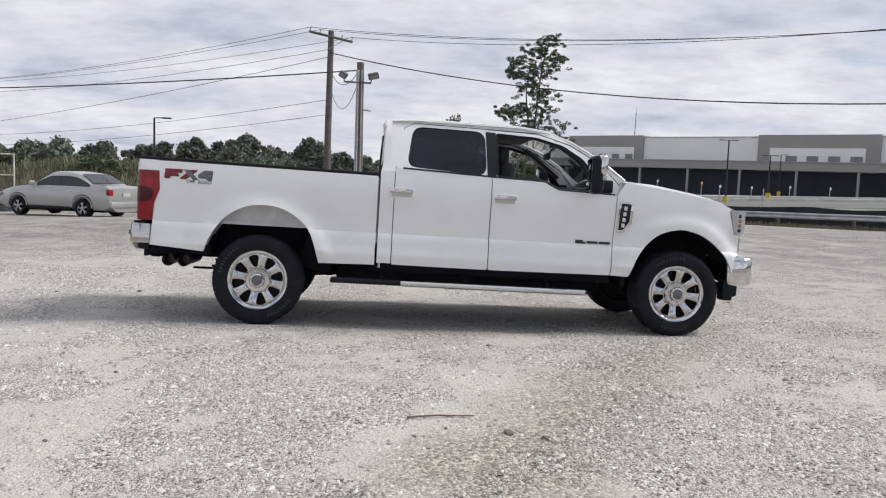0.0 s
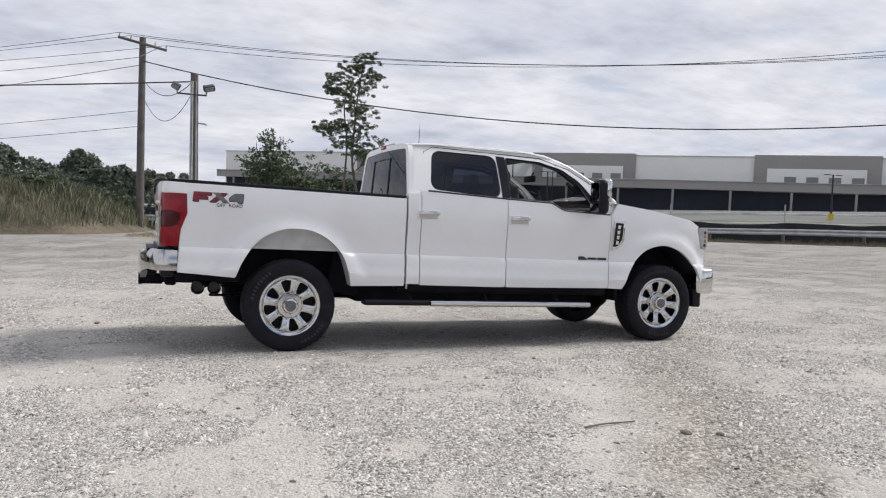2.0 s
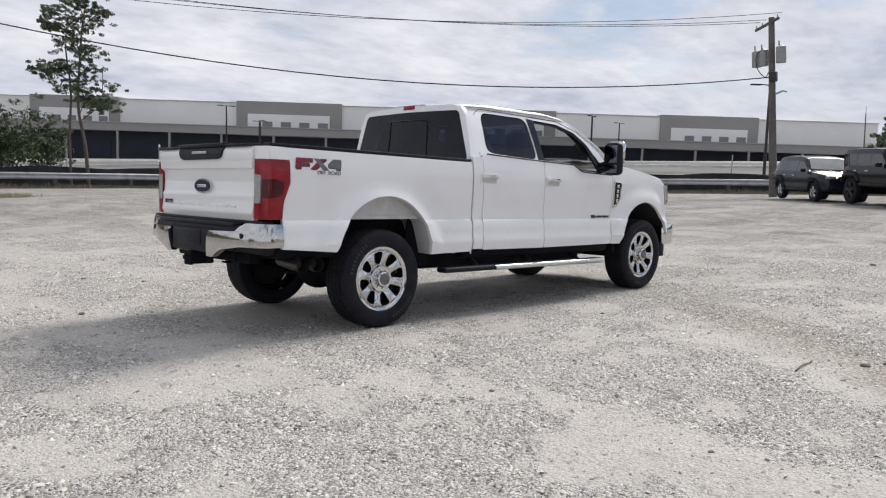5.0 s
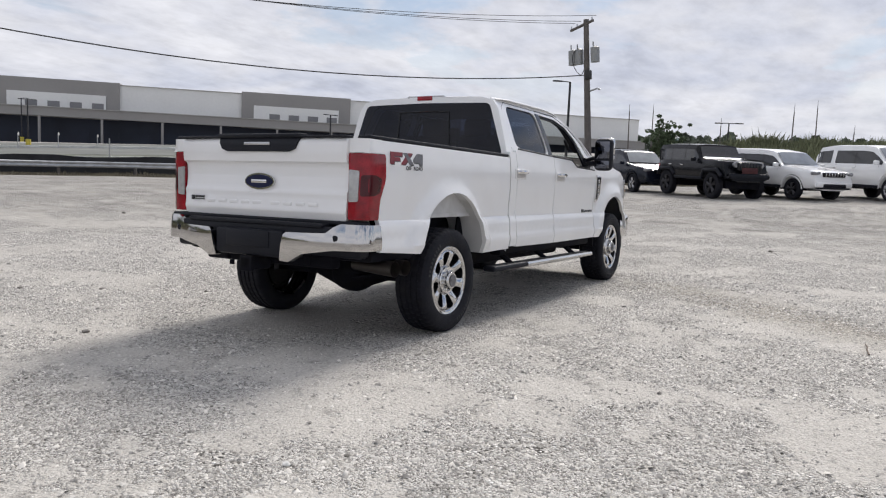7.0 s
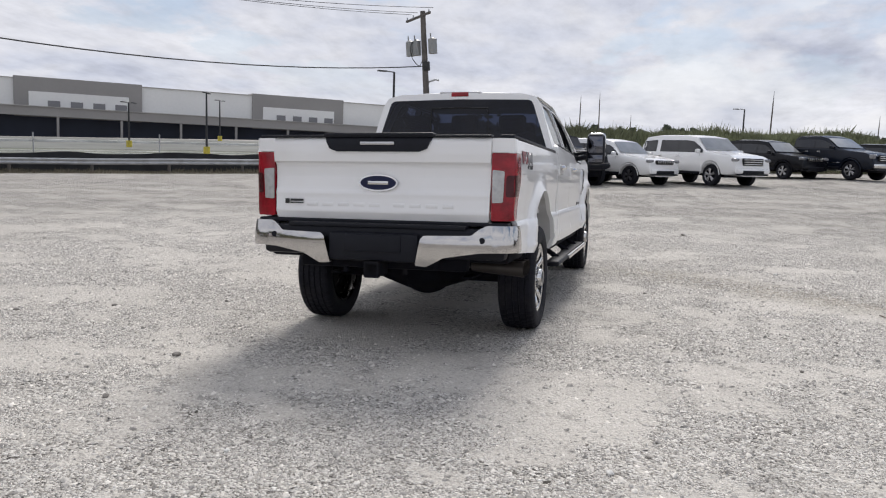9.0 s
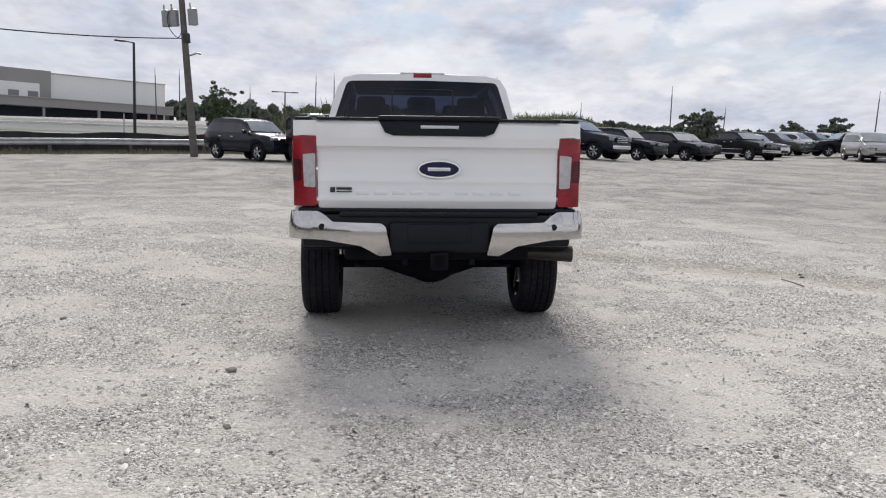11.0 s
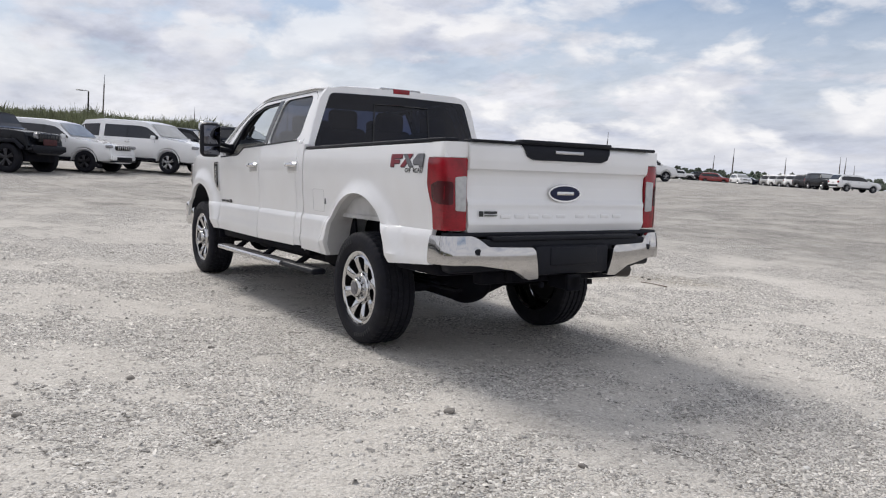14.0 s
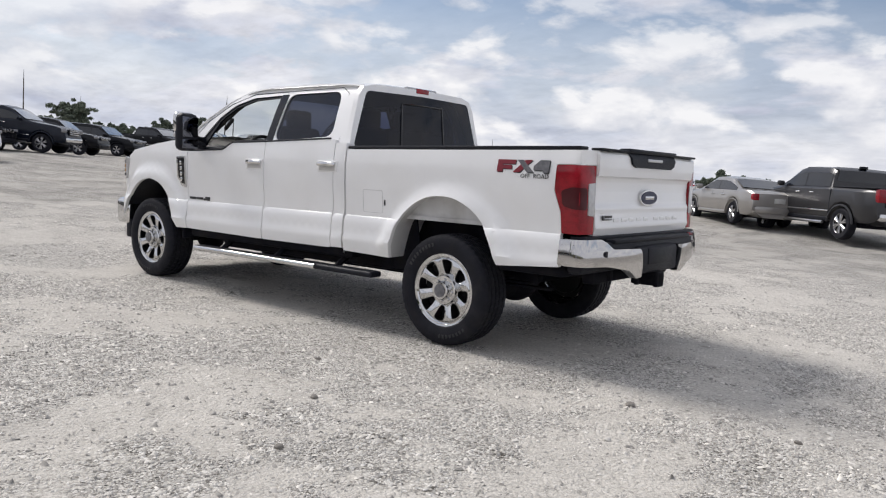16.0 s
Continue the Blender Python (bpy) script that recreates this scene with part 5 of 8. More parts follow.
    mp.inputs["Rotation"].default_value = (0.0, 0.0, radians(-123.7))
    l.new(tc.outputs["Object"], mp.inputs[0])
    bs = n.new("ShaderNodeSeparateXYZ")
    l.new(mp.outputs[0], bs.inputs[0])

    def calc(op, a, b, c=0.0):
        m_ = n.new("ShaderNodeMath")
        m_.operation = op
        for i_, v_ in enumerate((a, b, c)):
            if isinstance(v_, float):
                m_.inputs[i_].default_value = v_
            else:
                l.new(v_, m_.inputs[i_])
        return m_.outputs[0]

    wave = tex("ShaderNodeTexNoise", 1.6, Detail=8.0, Roughness=0.7).outputs["Fac"]
    across = calc("MULTIPLY_ADD", wave, 1.3, calc("ABSOLUTE", bs.outputs[1], 0.0))
    lengthwise = calc("MULTIPLY_ADD", wave, 1.2, calc("ABSOLUTE", bs.outputs[0], 0.0))
    band = calc("MULTIPLY", ramp(calc("MULTIPLY", across, 0.5), (0.42, 1.0), (0.66, 0.0)), ramp(calc("MULTIPLY", lengthwise, 0.25), (0.62, 1.0), (0.85, 0.0)))
    band = calc("MULTIPLY", band, 0.75)
    col = mix(band, col, mix(1.0, coarse, (0.95, 0.92, 0.86), "MULTIPLY"))
    # further out the lot is dirtier, with driven-over patches
    wob = n.new("ShaderNodeMath")
    wob.operation = "MULTIPLY_ADD"
    l.new(tex("ShaderNodeTexNoise", 0.5, Detail=8.0, Roughness=0.7).outputs["Fac"], wob.inputs[0])
    wob.inputs[1].default_value = 9.0
    # distance from the truck's middle
    far2 = n.new("ShaderNodeVectorMath")
    far2.operation = "DISTANCE"
    l.new(tc.outputs["Object"], far2.inputs[0])
    far2.inputs[1].default_value = (1.0, 0.0, 0.0)
    l.new(far2.outputs["Value"], wob.inputs[2])
    reach = n.new("ShaderNodeMapRange")
    for k_, v_ in (("From Min", 10.0), ("From Max", 17.0), ("To Min", 0.0), ("To Max", 1.0)):
        reach.inputs[k_].default_value = v_
    l.new(wob.outputs[0], reach.inputs["Value"])
    dirty = ramp(tex("ShaderNodeTexNoise", 0.8, Detail=12.0, Roughness=0.78, Distortion=0.4).outputs["Fac"], (0.36, 0.48), (0.47, 0.70), (0.62, 0.82))
    col = mix(reach.outputs["Result"], col, mix(1.0, col, dirty, "MULTIPLY"))
    l.new(col, p.inputs["Base Color"])
    h = n.new("ShaderNodeMath")
    h.operation = "MULTIPLY_ADD"
    l.new(cells.outputs["Distance"], h.inputs[0])
    h.inputs[1].default_value = -0.6
    l.new(tex("ShaderNodeTexNoise", 22.0, Detail=8.0).outputs["Fac"], h.inputs[2])
    h2 = n.new("ShaderNodeMath")
    h2.operation = "MULTIPLY_ADD"
    l.new(small.outputs["Distance"], h2.inputs[0])
    h2.inputs[1].default_value = -0.3
    l.new(h.outputs[0], h2.inputs[2])
    b = n.new("ShaderNodeBump")
    b.inputs["Strength"].default_value, b.inputs["Distance"].default_value = 1.0, 0.023
    calm = n.new("ShaderNodeMath")
    calm.operation = "MULTIPLY_ADD"
    l.new(patch, calm.inputs[0])
    calm.inputs[1].default_value, calm.inputs[2].default_value = -0.52, 1.0
    h3 = n.new("ShaderNodeMath")
    h3.operation = "MULTIPLY"
    l.new(h2.outputs[0], h3.inputs[0])
    l.new(calm.outputs[0], h3.inputs[1])
    l.new(h3.outputs[0], b.inputs["Height"])
    l.new(b.outputs[0], p.inputs["Normal"])
    return m


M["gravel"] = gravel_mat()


def axis_lines(lo, hi, fine, far):
    """Even lines from lo to hi, then ever wider ones out to far."""
    a = list(np.arange(lo, hi + 1e-6, fine))
    s, v, w = fine, hi, lo
    while v < far:
        s *= 1.10
        v += s
        w -= s
        a.append(v)
        a.insert(0, w)
    return a


def loose(x, y):
    """How thickly the loose stone lies, from packed fines (0) to a full layer (1)."""
    n_ = noise.fractal(Vector((x * 0.8 + 5, y * 0.8, 7)), 0.45, 2.2, 6)
    return 0.16 + 0.84 * sstep(-0.60, 0.65, n_)


def bumps(x, y):
    """Small unevenness of the loose stone near the truck."""
    return 0.010 * noise.fractal(Vector((x * 1.6, y * 1.6, 3)), 1.0, 2.0, 4) + 0.003 * noise.fractal(Vector((x * 6, y * 6, 1)), 0.8, 2.0, 3)


gx, gy_ = axis_lines(-9.0, 11.0, 0.11, 1600), axis_lines(-10.0, 10.0, 0.11, 1600)
verts = [(x, y, ground_z(x, y) + (bumps(x, y) if -14 < x < 18 and -14 < y < 16 else 0)) for y in gy_ for x in gx]
nx = len(gx)
faces = [(j * nx + i, j * nx + i + 1, (j + 1) * nx + i + 1, (j + 1) * nx + i) for j in range(len(gy_) - 1) for i in range(nx - 1)]
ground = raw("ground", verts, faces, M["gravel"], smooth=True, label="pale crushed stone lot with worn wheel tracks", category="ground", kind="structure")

layer = ground.data.attributes.new("loose", "FLOAT", "POINT")
layer.data.foreach_set("value", [loose(v_[0], v_[1]) for v_ in verts])

# loose stones
rng = np.random.default_rng(4)
# a chip: a broken foot of four corners, a ridge of two on top
iv = np.array([(1, 0.6, -0.3), (-1, 0.7, -0.3), (-0.9, -0.7, -0.3), (1, -0.6, -0.3), (0.45, 0, 0.75), (-0.5, 0, 0.7)], float)
ifc = np.array([(0, 1, 5), (0, 5, 4), (1, 2, 5), (2, 3, 4), (2, 4, 5), (3, 0, 4)])


def scatter(name, count, place, size, material, label):
    v_all, f_all = np.zeros((count * 6, 3), np.float32), np.zeros((count * 6, 3), np.int32)
    for k in range(count):
        x, y = place()
        r = size()
        sc = r * rng.uniform(0.55, 1.3, 3) * (1.15, 1, 0.8)
        v = (iv + rng.uniform(-0.4, 0.4, (6, 3))) * sc
        a, b = rng.uniform(0, 6.28), rng.normal(0, 0.18)
        c, s, t_ = math.cos(a), math.sin(a), math.tan(b)
        v = np.stack([v[:, 0] * c - v[:, 1] * s + x, v[:, 0] * s + v[:, 1] * c + y, v[:, 2] + v[:, 0] * t_ + ground_z(x, y) + bumps(x, y) + r * 0.12], 1)
        v_all[k * 6 : k * 6 + 6] = v
        f_all[k * 6 : k * 6 + 6] = ifc + k * 6
    me = bpy.data.meshes.new(name)
    me.vertices.add(len(v_all))
    me.vertices.foreach_set("co", v_all.ravel())
    me.loops.add(f_all.size)
    me.loops.foreach_set("vertex_index", f_all.ravel())
    me.polygons.add(len(f_all))
    me.polygons.foreach_set("loop_start", np.arange(0, f_all.size, 3, dtype=np.int32))
    me.polygons.foreach_set("loop_total", np.full(len(f_all), 3, np.int32))
    me.update()
    me.validate()
    me.materials.append(material)
    return tagged(new(name, me), label, "gravel", kind="stuff")


def ring_place():
    while True:
        a = rng.uniform(-2.6, 3.3)
        d = rng.gamma(3.6, 1.15) + 1.0
        x, y = 1.2 + d * 1.2 * math.cos(a + math.pi), d * 1.05 * math.sin(a + math.pi)
        if -9 < x < 10 and -9.5 < y < 9 and loose(x, y) > rng.uniform(0.05, 0.9):
            return x, y


scatter("gravel", 200000, ring_place, lambda: min(0.0165, 0.0038 + rng.gamma(1.1, 0.0028)), M["stone"], "loose pale crushed stones of all sizes")

for x, y, r, k in ((1.83, -4.22, 0.045, "stone_dark"), (2.02, -4.30, 0.032, "stone_dark"), (-1.69, 1.25, 0.045, "stone_dark"), (-2.76, -1.73, 0.030, "stone_white"), (3.96, -3.31, 0.035, "stone_white"), (-2.59, 1.10, 0.032, "stone_dark"), (-0.52, 2.67, 0.035, "stone_dark"), (-1.88, 1.90, 0.030, "stone"), (-0.98, 3.28, 0.035, "stone_dark"), (0.2, 2.0, 0.025, "stone_dark"), (-0.56, -4.27, 0.022, "stone_dark"), (2.08, -1.79, 0.026, "stone_dark"), (-3.05, 0.05, 0.025, "stone_white"), (-0.66, -2.87, 0.024, "stone_dark"), (5.0, 9.58, 0.06, "stone_dark"), (8.0, -2.33, 0.05, "stone_dark")):
    bm = B()
    r *= 0.58
    bmesh.ops.create_icosphere(bm, subdivisions=3, radius=r)
    for v in bm.verts:
        v.co = v.co * (1 + 0.35 * noise.noise(v.co / r * 0.9 + Vector((x, y, 0)))) * 1.0
        v.co.z *= 0.6
        v.co.x *= 1.25
    ob = part("loose_stone", bm, M[k], None, {"stone_dark": "dark loose stone lying on the gravel", "stone_white": "flat white stone lying on the gravel", "stone": "pale loose stone lying on the gravel"}[k], smooth=55, category="stone", group="loose stones")
    ob.matrix_basis = pose(x, y, ground_z(x, y) + bumps(x, y) + r * 0.3, 0, 0, x * 57 % 360)
bm = B()
tube(bm, smooth_line([(-0.21, 0.0, 0.0), (-0.07, 0.010, 0.005), (0.07, 0.004, 0.004), (0.18, 0.012, 0.0)], 5), 0.007, 6, 0.004)
ob = part("dry_stick", bm, M["stick"], None, "thin dry stick lying on the gravel", category="stick")
ob.matrix_basis = pose(1.50, -3.93, ground_z(1.5, -3.93) + 0.010, 0, 0, 4)


# ---------------------------------------------------------------- other vehicles
PAINTS = dict(
    white=mat("fleet_white", (0.82, 0.82, 0.82), 0.25, coat=0.8, vary=0.02, scale=2),
    black=mat("fleet_black", (0.006, 0.0065, 0.009), 0.25, spec=0.2, coat=0.08, vary=0.1, scale=2),
    navy=mat("fleet_navy", (0.008, 0.011, 0.020), 0.25, spec=0.25, coat=0.1, vary=0.1, scale=2),
    grey=mat("fleet_grey", (0.024, 0.0235, 0.026), 0.3, 0.2, coat=0.25, vary=0.06, scale=2),
    silver=mat("fleet_silver", (0.42, 0.42, 0.41), 0.28, 0.5, coat=0.8, vary=0.04, scale=2),
    taupe=mat("fleet_taupe", (0.30, 0.285, 0.27), 0.28, 0.5, coat=0.8, vary=0.04, scale=2),
    dark_red=mat("cover_red", (0.06, 0.012, 0.014), 0.7, vary=0.3, scale=8),
    red=mat("fleet_red", (0.25, 0.02, 0.02), 0.25, coat=1.0, vary=0.06, scale=2),
)
M["car_glass"] = mat("car_glass", (0.010, 0.012, 0.017), 0.06, spec=0.5, coat=0.35, vary=0.2, scale=1)
# the pale base colour carries the sky's reflection in the windscreens
M["sky_screen"] = mat("sky_reflect_screen", (0.28, 0.29, 0.29), 0.05, coat=1.0, vary=0.3, scale=1.2)
M["lamp_glass"] = mat("lamp_glass", (0.22, 0.22, 0.23), 0.1, coat=0.6, vary=0.4, scale=14)
M["rim"] = mat("alloy_rim", (0.45, 0.45, 0.46), 0.25, 0.9, vary=0.08, scale=12)
M["rim_dark"] = mat("dark_rim", (0.05, 0.05, 0.055), 0.35, 0.6, vary=0.1, scale=12)

# side outlines in metres from the rear bumper: top line (x, z), belt height, and where the glass runs
KINDS = dict(
    suv=dict(L=4.82, W=1.94, wb=2.91, rear=0.98, r=0.37, sill=0.42, top=[(0.0, 0.95), (0.02, 1.12), (0.28, 1.50), (0.50, 1.70), (1.0, 1.76), (2.2, 1.75), (2.72, 1.68), (3.35, 1.18), (3.8, 1.12), (4.5, 1.04), (4.76, 0.92), (4.82, 0.70)], belt=1.12, g0=0.35, g1=3.30),
    long_suv=dict(L=5.35, W=2.05, wb=3.07, rear=1.15, r=0.41, sill=0.46, top=[(0.0, 0.98), (0.02, 1.20), (0.16, 1.62), (0.34, 1.86), (1.0, 1.93), (2.8, 1.92), (3.2, 1.86), (3.85, 1.32), (4.3, 1.26), (5.0, 1.18), (5.28, 1.08), (5.35, 0.75)], belt=1.24, g0=0.25, g1=3.75),
    jeep=dict(L=4.55, W=1.90, wb=3.0, rear=0.72, r=0.47, sill=0.68, top=[(0.0, 1.10), (0.02, 1.80), (0.10, 1.90), (0.6, 1.93), (2.0, 1.93), (2.55, 1.90), (2.90, 1.42), (3.1, 1.39), (3.9, 1.36), (4.28, 1.32), (4.36, 1.12), (4.40, 0.85)], belt=1.30, g0=0.10, g1=2.85),
    sedan=dict(L=4.92, W=1.84, wb=2.85, rear=1.08, r=0.335, sill=0.30, top=[(0.0, 0.72), (0.04, 0.95), (0.25, 1.04), (0.75, 1.07), (1.55, 1.38), (2.1, 1.44), (2.6, 1.42), (3.45, 1.02), (4.2, 0.93), (4.75, 0.78), (4.92, 0.55)], belt=1.0, g0=0.95, g1=3.40),
    compact=dict(L=4.53, W=1.70, wb=2.60, rear=1.0, r=0.31, sill=0.28, top=[(0.0, 0.70), (0.03, 0.98), (0.2, 1.06), (0.62, 1.08), (1.25, 1.42), (1.7, 1.47), (2.3, 1.45), (3.05, 1.03), (3.8, 0.94), (4.35, 0.80), (4.53, 0.52)], belt=1.0, g0=0.72, g1=3.0),
    pickup=dict(L=5.85, W=2.05, wb=3.60, rear=1.25, r=0.42, sill=0.50, top=[(0.0, 1.00), (0.03, 1.36), (1.72, 1.38), (1.78, 1.38), (1.84, 1.84), (2.02, 1.93), (3.1, 1.95), (3.42, 1.87), (4.15, 1.38), (4.6, 1.30), (5.4, 1.22), (5.75, 1.08), (5.85, 0.75)], belt=1.36, g0=1.85, g1=4.05),
    van=dict(L=5.1, W=1.98, wb=3.05, rear=0.95, r=0.34, sill=0.36, top=[(0.0, 0.9), (0.03, 1.15), (0.22, 1.62), (0.4, 1.74), (2.2, 1.76), (3.0, 1.68), (4.1, 1.12), (4.7, 0.98), (5.0, 0.82), (5.1, 0.6)], belt=1.10, g0=0.3, g1=3.95),
)


def vehicle(name, kind, paint, m, label, category, group="", rim="rim", extras=()):
    """A parked vehicle: lofted body, glazing, wheels, lamps, bumpers, mirrors. Its front looks along +x; its origin lies under its middle."""
    K = KINDS[kind]
    e = thing(name, m, label, category, group)
    L, hw, x0 = K["L"], K["W"] / 2, -K["L"] / 2
    wr, wf = K["rear"], K["rear"] + K["wb"]
    belt, top = K["belt"], K["top"]
    stations = sorted({0.0, L, *[p[0] for p in top], *np.linspace(0, L, 34).tolist(), *(w + d for w in (wr, wf) for d in (-K["r"] - 0.10, -0.30, 0, 0.30, K["r"] + 0.10))})
    stations = [s for i, s in enumerate(stations) if i == 0 or s - stations[i - 1] > 0.012]

    def plan(x):
        """Half width along the length."""
        return hw * (1 - 0.10 * (1 - sstep(0, 0.5, x)) - 0.14 * sstep(L - 0.75, L, x))

    def roof_w(x):
        return hw * {"jeep": 0.88, "pickup": 0.85, "long_suv": 0.84}.get(kind, 0.80)

    def low(x):
        z = K["sill"]
        for w in (wr, wf):
            d = abs(x - w)
            R = K["r"] + 0.09
            if d < R:
                z = max(z, K["r"] + math.sqrt(max(0, R * R - d * d)) * 0.98)
        return z + 0.12 * (1 - sstep(0, 0.25, x)) + 0.06 * sstep(L - 0.25, L, x)

    bm = B()
    rings = []
    for x in stations:
        zt, w, zl = interp(x, top), plan(x), low(x)
        zb = min(belt, zt - 0.04)
        f = min(1.0, max(0.0, (zt - zb - 0.10) / 0.4))
        wt = w * 0.93 + (roof_w(x) - w * 0.93) * f
        zm = zl + (zb - zl) * 0.55
        half = [(0.0, K["sill"] - 0.06), (w * 0.55, K["sill"] - 0.06), (w * 0.93, min(zl, zb - 0.02)), (w, zl + (zb - zl) * 0.22), (w * 1.0, zm), (w * 0.985, zb - 0.05), (w * 0.955, zb), (wt + 0.03 * f, zb + (zt - zb) * 0.72), (wt - 0.05, zt - 0.02), (wt * 0.55, zt + 0.015 * f), (0.0, zt + 0.02 * f)]
        ring = [bm.verts.new((x0 + x, y, z)) for y, z in half] + [bm.verts.new((x0 + x, -y, z)) for y, z in half[-2:0:-1]]
        rings.append(ring)
    for a, b in zip(rings, rings[1:]):
        for i in range(len(a)):
            bm.faces.new((a[i], b[i], b[(i + 1) % len(a)], a[(i + 1) % len(a)]))
    bm.faces.new(rings[0])
    bm.faces.new(rings[-1][::-1])
    bmesh.ops.recalc_face_normals(bm, faces=bm.faces)
    body_ob = part("body", bm, PAINTS[paint], e, smooth=27 if kind in ("pickup", "jeep") else 38)

    def shell(x, t, s):
        """A point on the greenhouse side: t from the belt (0) to the roof (1)."""
        zt, w = interp(x, top), plan(x)
        zb = min(belt, zt - 0.04)
        f = min(1.0, max(0.0, (zt - zb - 0.10) / 0.4))
        wt = w * 0.93 + (roof_w(x) - w * 0.93) * f
        return Vector((x0 + x, s * (w * 0.955 + (wt + 0.03 * f - w * 0.955) * t / 0.72 + 0.006), zb + (zt - zb) * t))

    g0, g1 = K["g0"], K["g1"]
    ncol = 3 if kind in ("suv", "long_suv", "van", "jeep") else 2
    cuts = [g0 + (g1 - g0) * k / ncol for k in range(ncol + 1)]
    panes = list(zip(cuts, cuts[1:]))
    if kind == "long_suv":
        panes = [(g0, g0 + 0.85), (g0 + 1.08, g0 + 2.12), (g0 + 2.12, g1)]
    bands = [(g0, g0 + 0.85), (g0 + 1.08, g1)] if kind == "long_suv" else [(g0, g1)]
    for s in (-1, 1):
        for a, b in bands:
            bm = B()
            cols = []
            for k in range(13):
                x = a + (b - a) * k / 12
                room = interp(x, top) - belt
                if room < 0.12:
                    continue
                t1 = min(0.71, max(0.1, (room - 0.06) / room))
                cols.append([bm.verts.new(shell(x, t_, s) + Vector((0, -s * 0.003, 0))) for t_ in (0.03, t1)])
            for u, v in zip(cols, cols[1:]):
                bm.faces.new((u[0], v[0], v[1], u[1]))
            part("window_surround", bm, M["gloss_black"], e)
        for a, b in panes:
            bm = B()
            cols = []
            for k in range(6):
                x = a + 0.025 + (b - a - 0.05) * k / 5
                room = interp(x, top) - belt
                if room < 0.10:
                    continue
                t1 = min(0.80, max(0.1, (room - 0.07) / room))
                cols.append((bm.verts.new(shell(x, 0.06, s)), bm.verts.new(shell(x, min(0.70, t1), s)), bm.verts.new(shell(x, min(0.70, t1) * 0.999, s) + Vector((0, -s * 0.012, 0)))))
            for u, v in zip(cols, cols[1:]):
                bm.faces.new((u[0], v[0], v[1], u[1]))
            if len(cols) > 1:
                part("side_window", bm, M["car_glass"], e)
            else:
                bm.free()
        bm = B()
        mx = x0 + g1 - 0.12
        box(bm, (mx, s * (hw + 0.10), belt + 0.07), (0.12, 0.20, 0.15), 0.04)
        part("door_mirror", bm, PAINTS[paint] if kind != "jeep" else M["black_plastic"], e)
        for dx in (0.33, 0.62):
            bm = B()
            hx = g0 + (g1 - g0) * dx
            box(bm, (x0 + hx, s * (plan(hx) + 0.006), belt - 0.14), (0.20, 0.025, 0.035), 0.01)
            part("door_handle", bm, M["chrome"] if paint != "jeep" else M["black_plastic"], e)
        bm = B()
        for dx in (0.02, 0.345, 0.64, 0.965):
            hx = g0 + (g1 - g0) * dx if kind != "pickup" else K["g0"] + (g1 - g0) * dx
            tube(bm, [(x0 + hx, s * (plan(hx) * 0.995 + 0.001), K["sill"] + 0.18), (x0 + hx, s * (plan(hx) * 0.98 + 0.003), belt - 0.03)], 0.005, 4)
        part("door_seam", bm, M["black_plastic"], e)
        bm = B()
        box(bm, (x0 + (wr + wf) / 2, s * (hw * 0.955), K["sill"] + 0.02), (K["wb"] - 2 * K["r"] - 0.25, 0.09, 0.10), 0.02)
        part("side_skirt", bm, M["black_plastic"] if kind != "sedan" else PAINTS[paint], e)
    # screens front and rear
    ws = [(x, z) for x, z in top if z > belt + 0.02]
    roof_front = max(x for x, z in top if z > max(q for _, q in top) - 0.09)
    cowl = min(x for x, z in top if x > roof_front and z < belt + 0.09)
    roof_rear = min(x for x, z in top if z > max(q for _, q in top) - 0.09)
    deck = max(x for x, z in top if x < roof_rear and z < belt + 0.09)
    for xa, xb, nm in ((roof_front, cowl, "windscreen"), (roof_rear, deck, "rear_window")):
        bm = B()
        rows = []
        for k in range(6):
            t = 0.10 + 0.82 * k / 5
            x = xa + (xb - xa) * t
            zt = interp(x, top)
            f = min(1.0, max(0.0, (zt - belt - 0.10) / 0.4))
            w = (roof_w(x) + (plan(x) * 0.93 - roof_w(x)) * (1 - f)) - 0.10
            sgn = 1 if xb > xa else -1
            rows.append([bm.verts.new((x0 + x + sgn * 0.010, v * w, zt + 0.016 + 0.016 * f * (1 - v * v))) for v in (-1, -0.5, 0, 0.5, 1)])
        for u, v in zip(rows, rows[1:]):
            for i in range(4):
                bm.faces.new((u[i], u[i + 1], v[i + 1], v[i]))
        part(nm, bm, M["sky_screen"] if nm == "windscreen" and kind != "jeep" else M["car_glass"], e)
    # bumpers, grille, lamps
    zf = interp(L - 0.05, top)
    bm = B()
    box(bm, (x0 + L - 0.03, 0, K["sill"] + 0.14), (0.16, K["W"] * 0.80, 0.20), 0.05)
    part("front_bumper", bm, M["black_plastic"] if kind == "jeep" else (M["chrome"] if kind == "pickup" else PAINTS[paint]), e)
    if kind in ("suv", "long_suv", "van", "sedan", "compact"):
        part("lower_grille", box(B(), (x0 + L + 0.035, 0, K["sill"] + 0.11), (0.06, K["W"] * 0.52, 0.12), 0.02), M["black_plastic"], e)
        part("front_lip", box(B(), (x0 + L - 0.02, 0, K["sill"] + 0.015), (0.18, K["W"] * 0.74, 0.05), 0.015), M["black_plastic"], e)
    bm = B()
    gz = K["sill"] + (0.48 if kind not in ("sedan", "compact", "van") else 0.36)
    gh = 0.28 if kind not in ("suv", "sedan", "compact", "van") else 0.16
    box(bm, (x0 + L - 0.03, 0, gz), (0.10, K["W"] * 0.50, gh), 0.03)
    gr = part("grille", bm, M["gloss_black"], e)
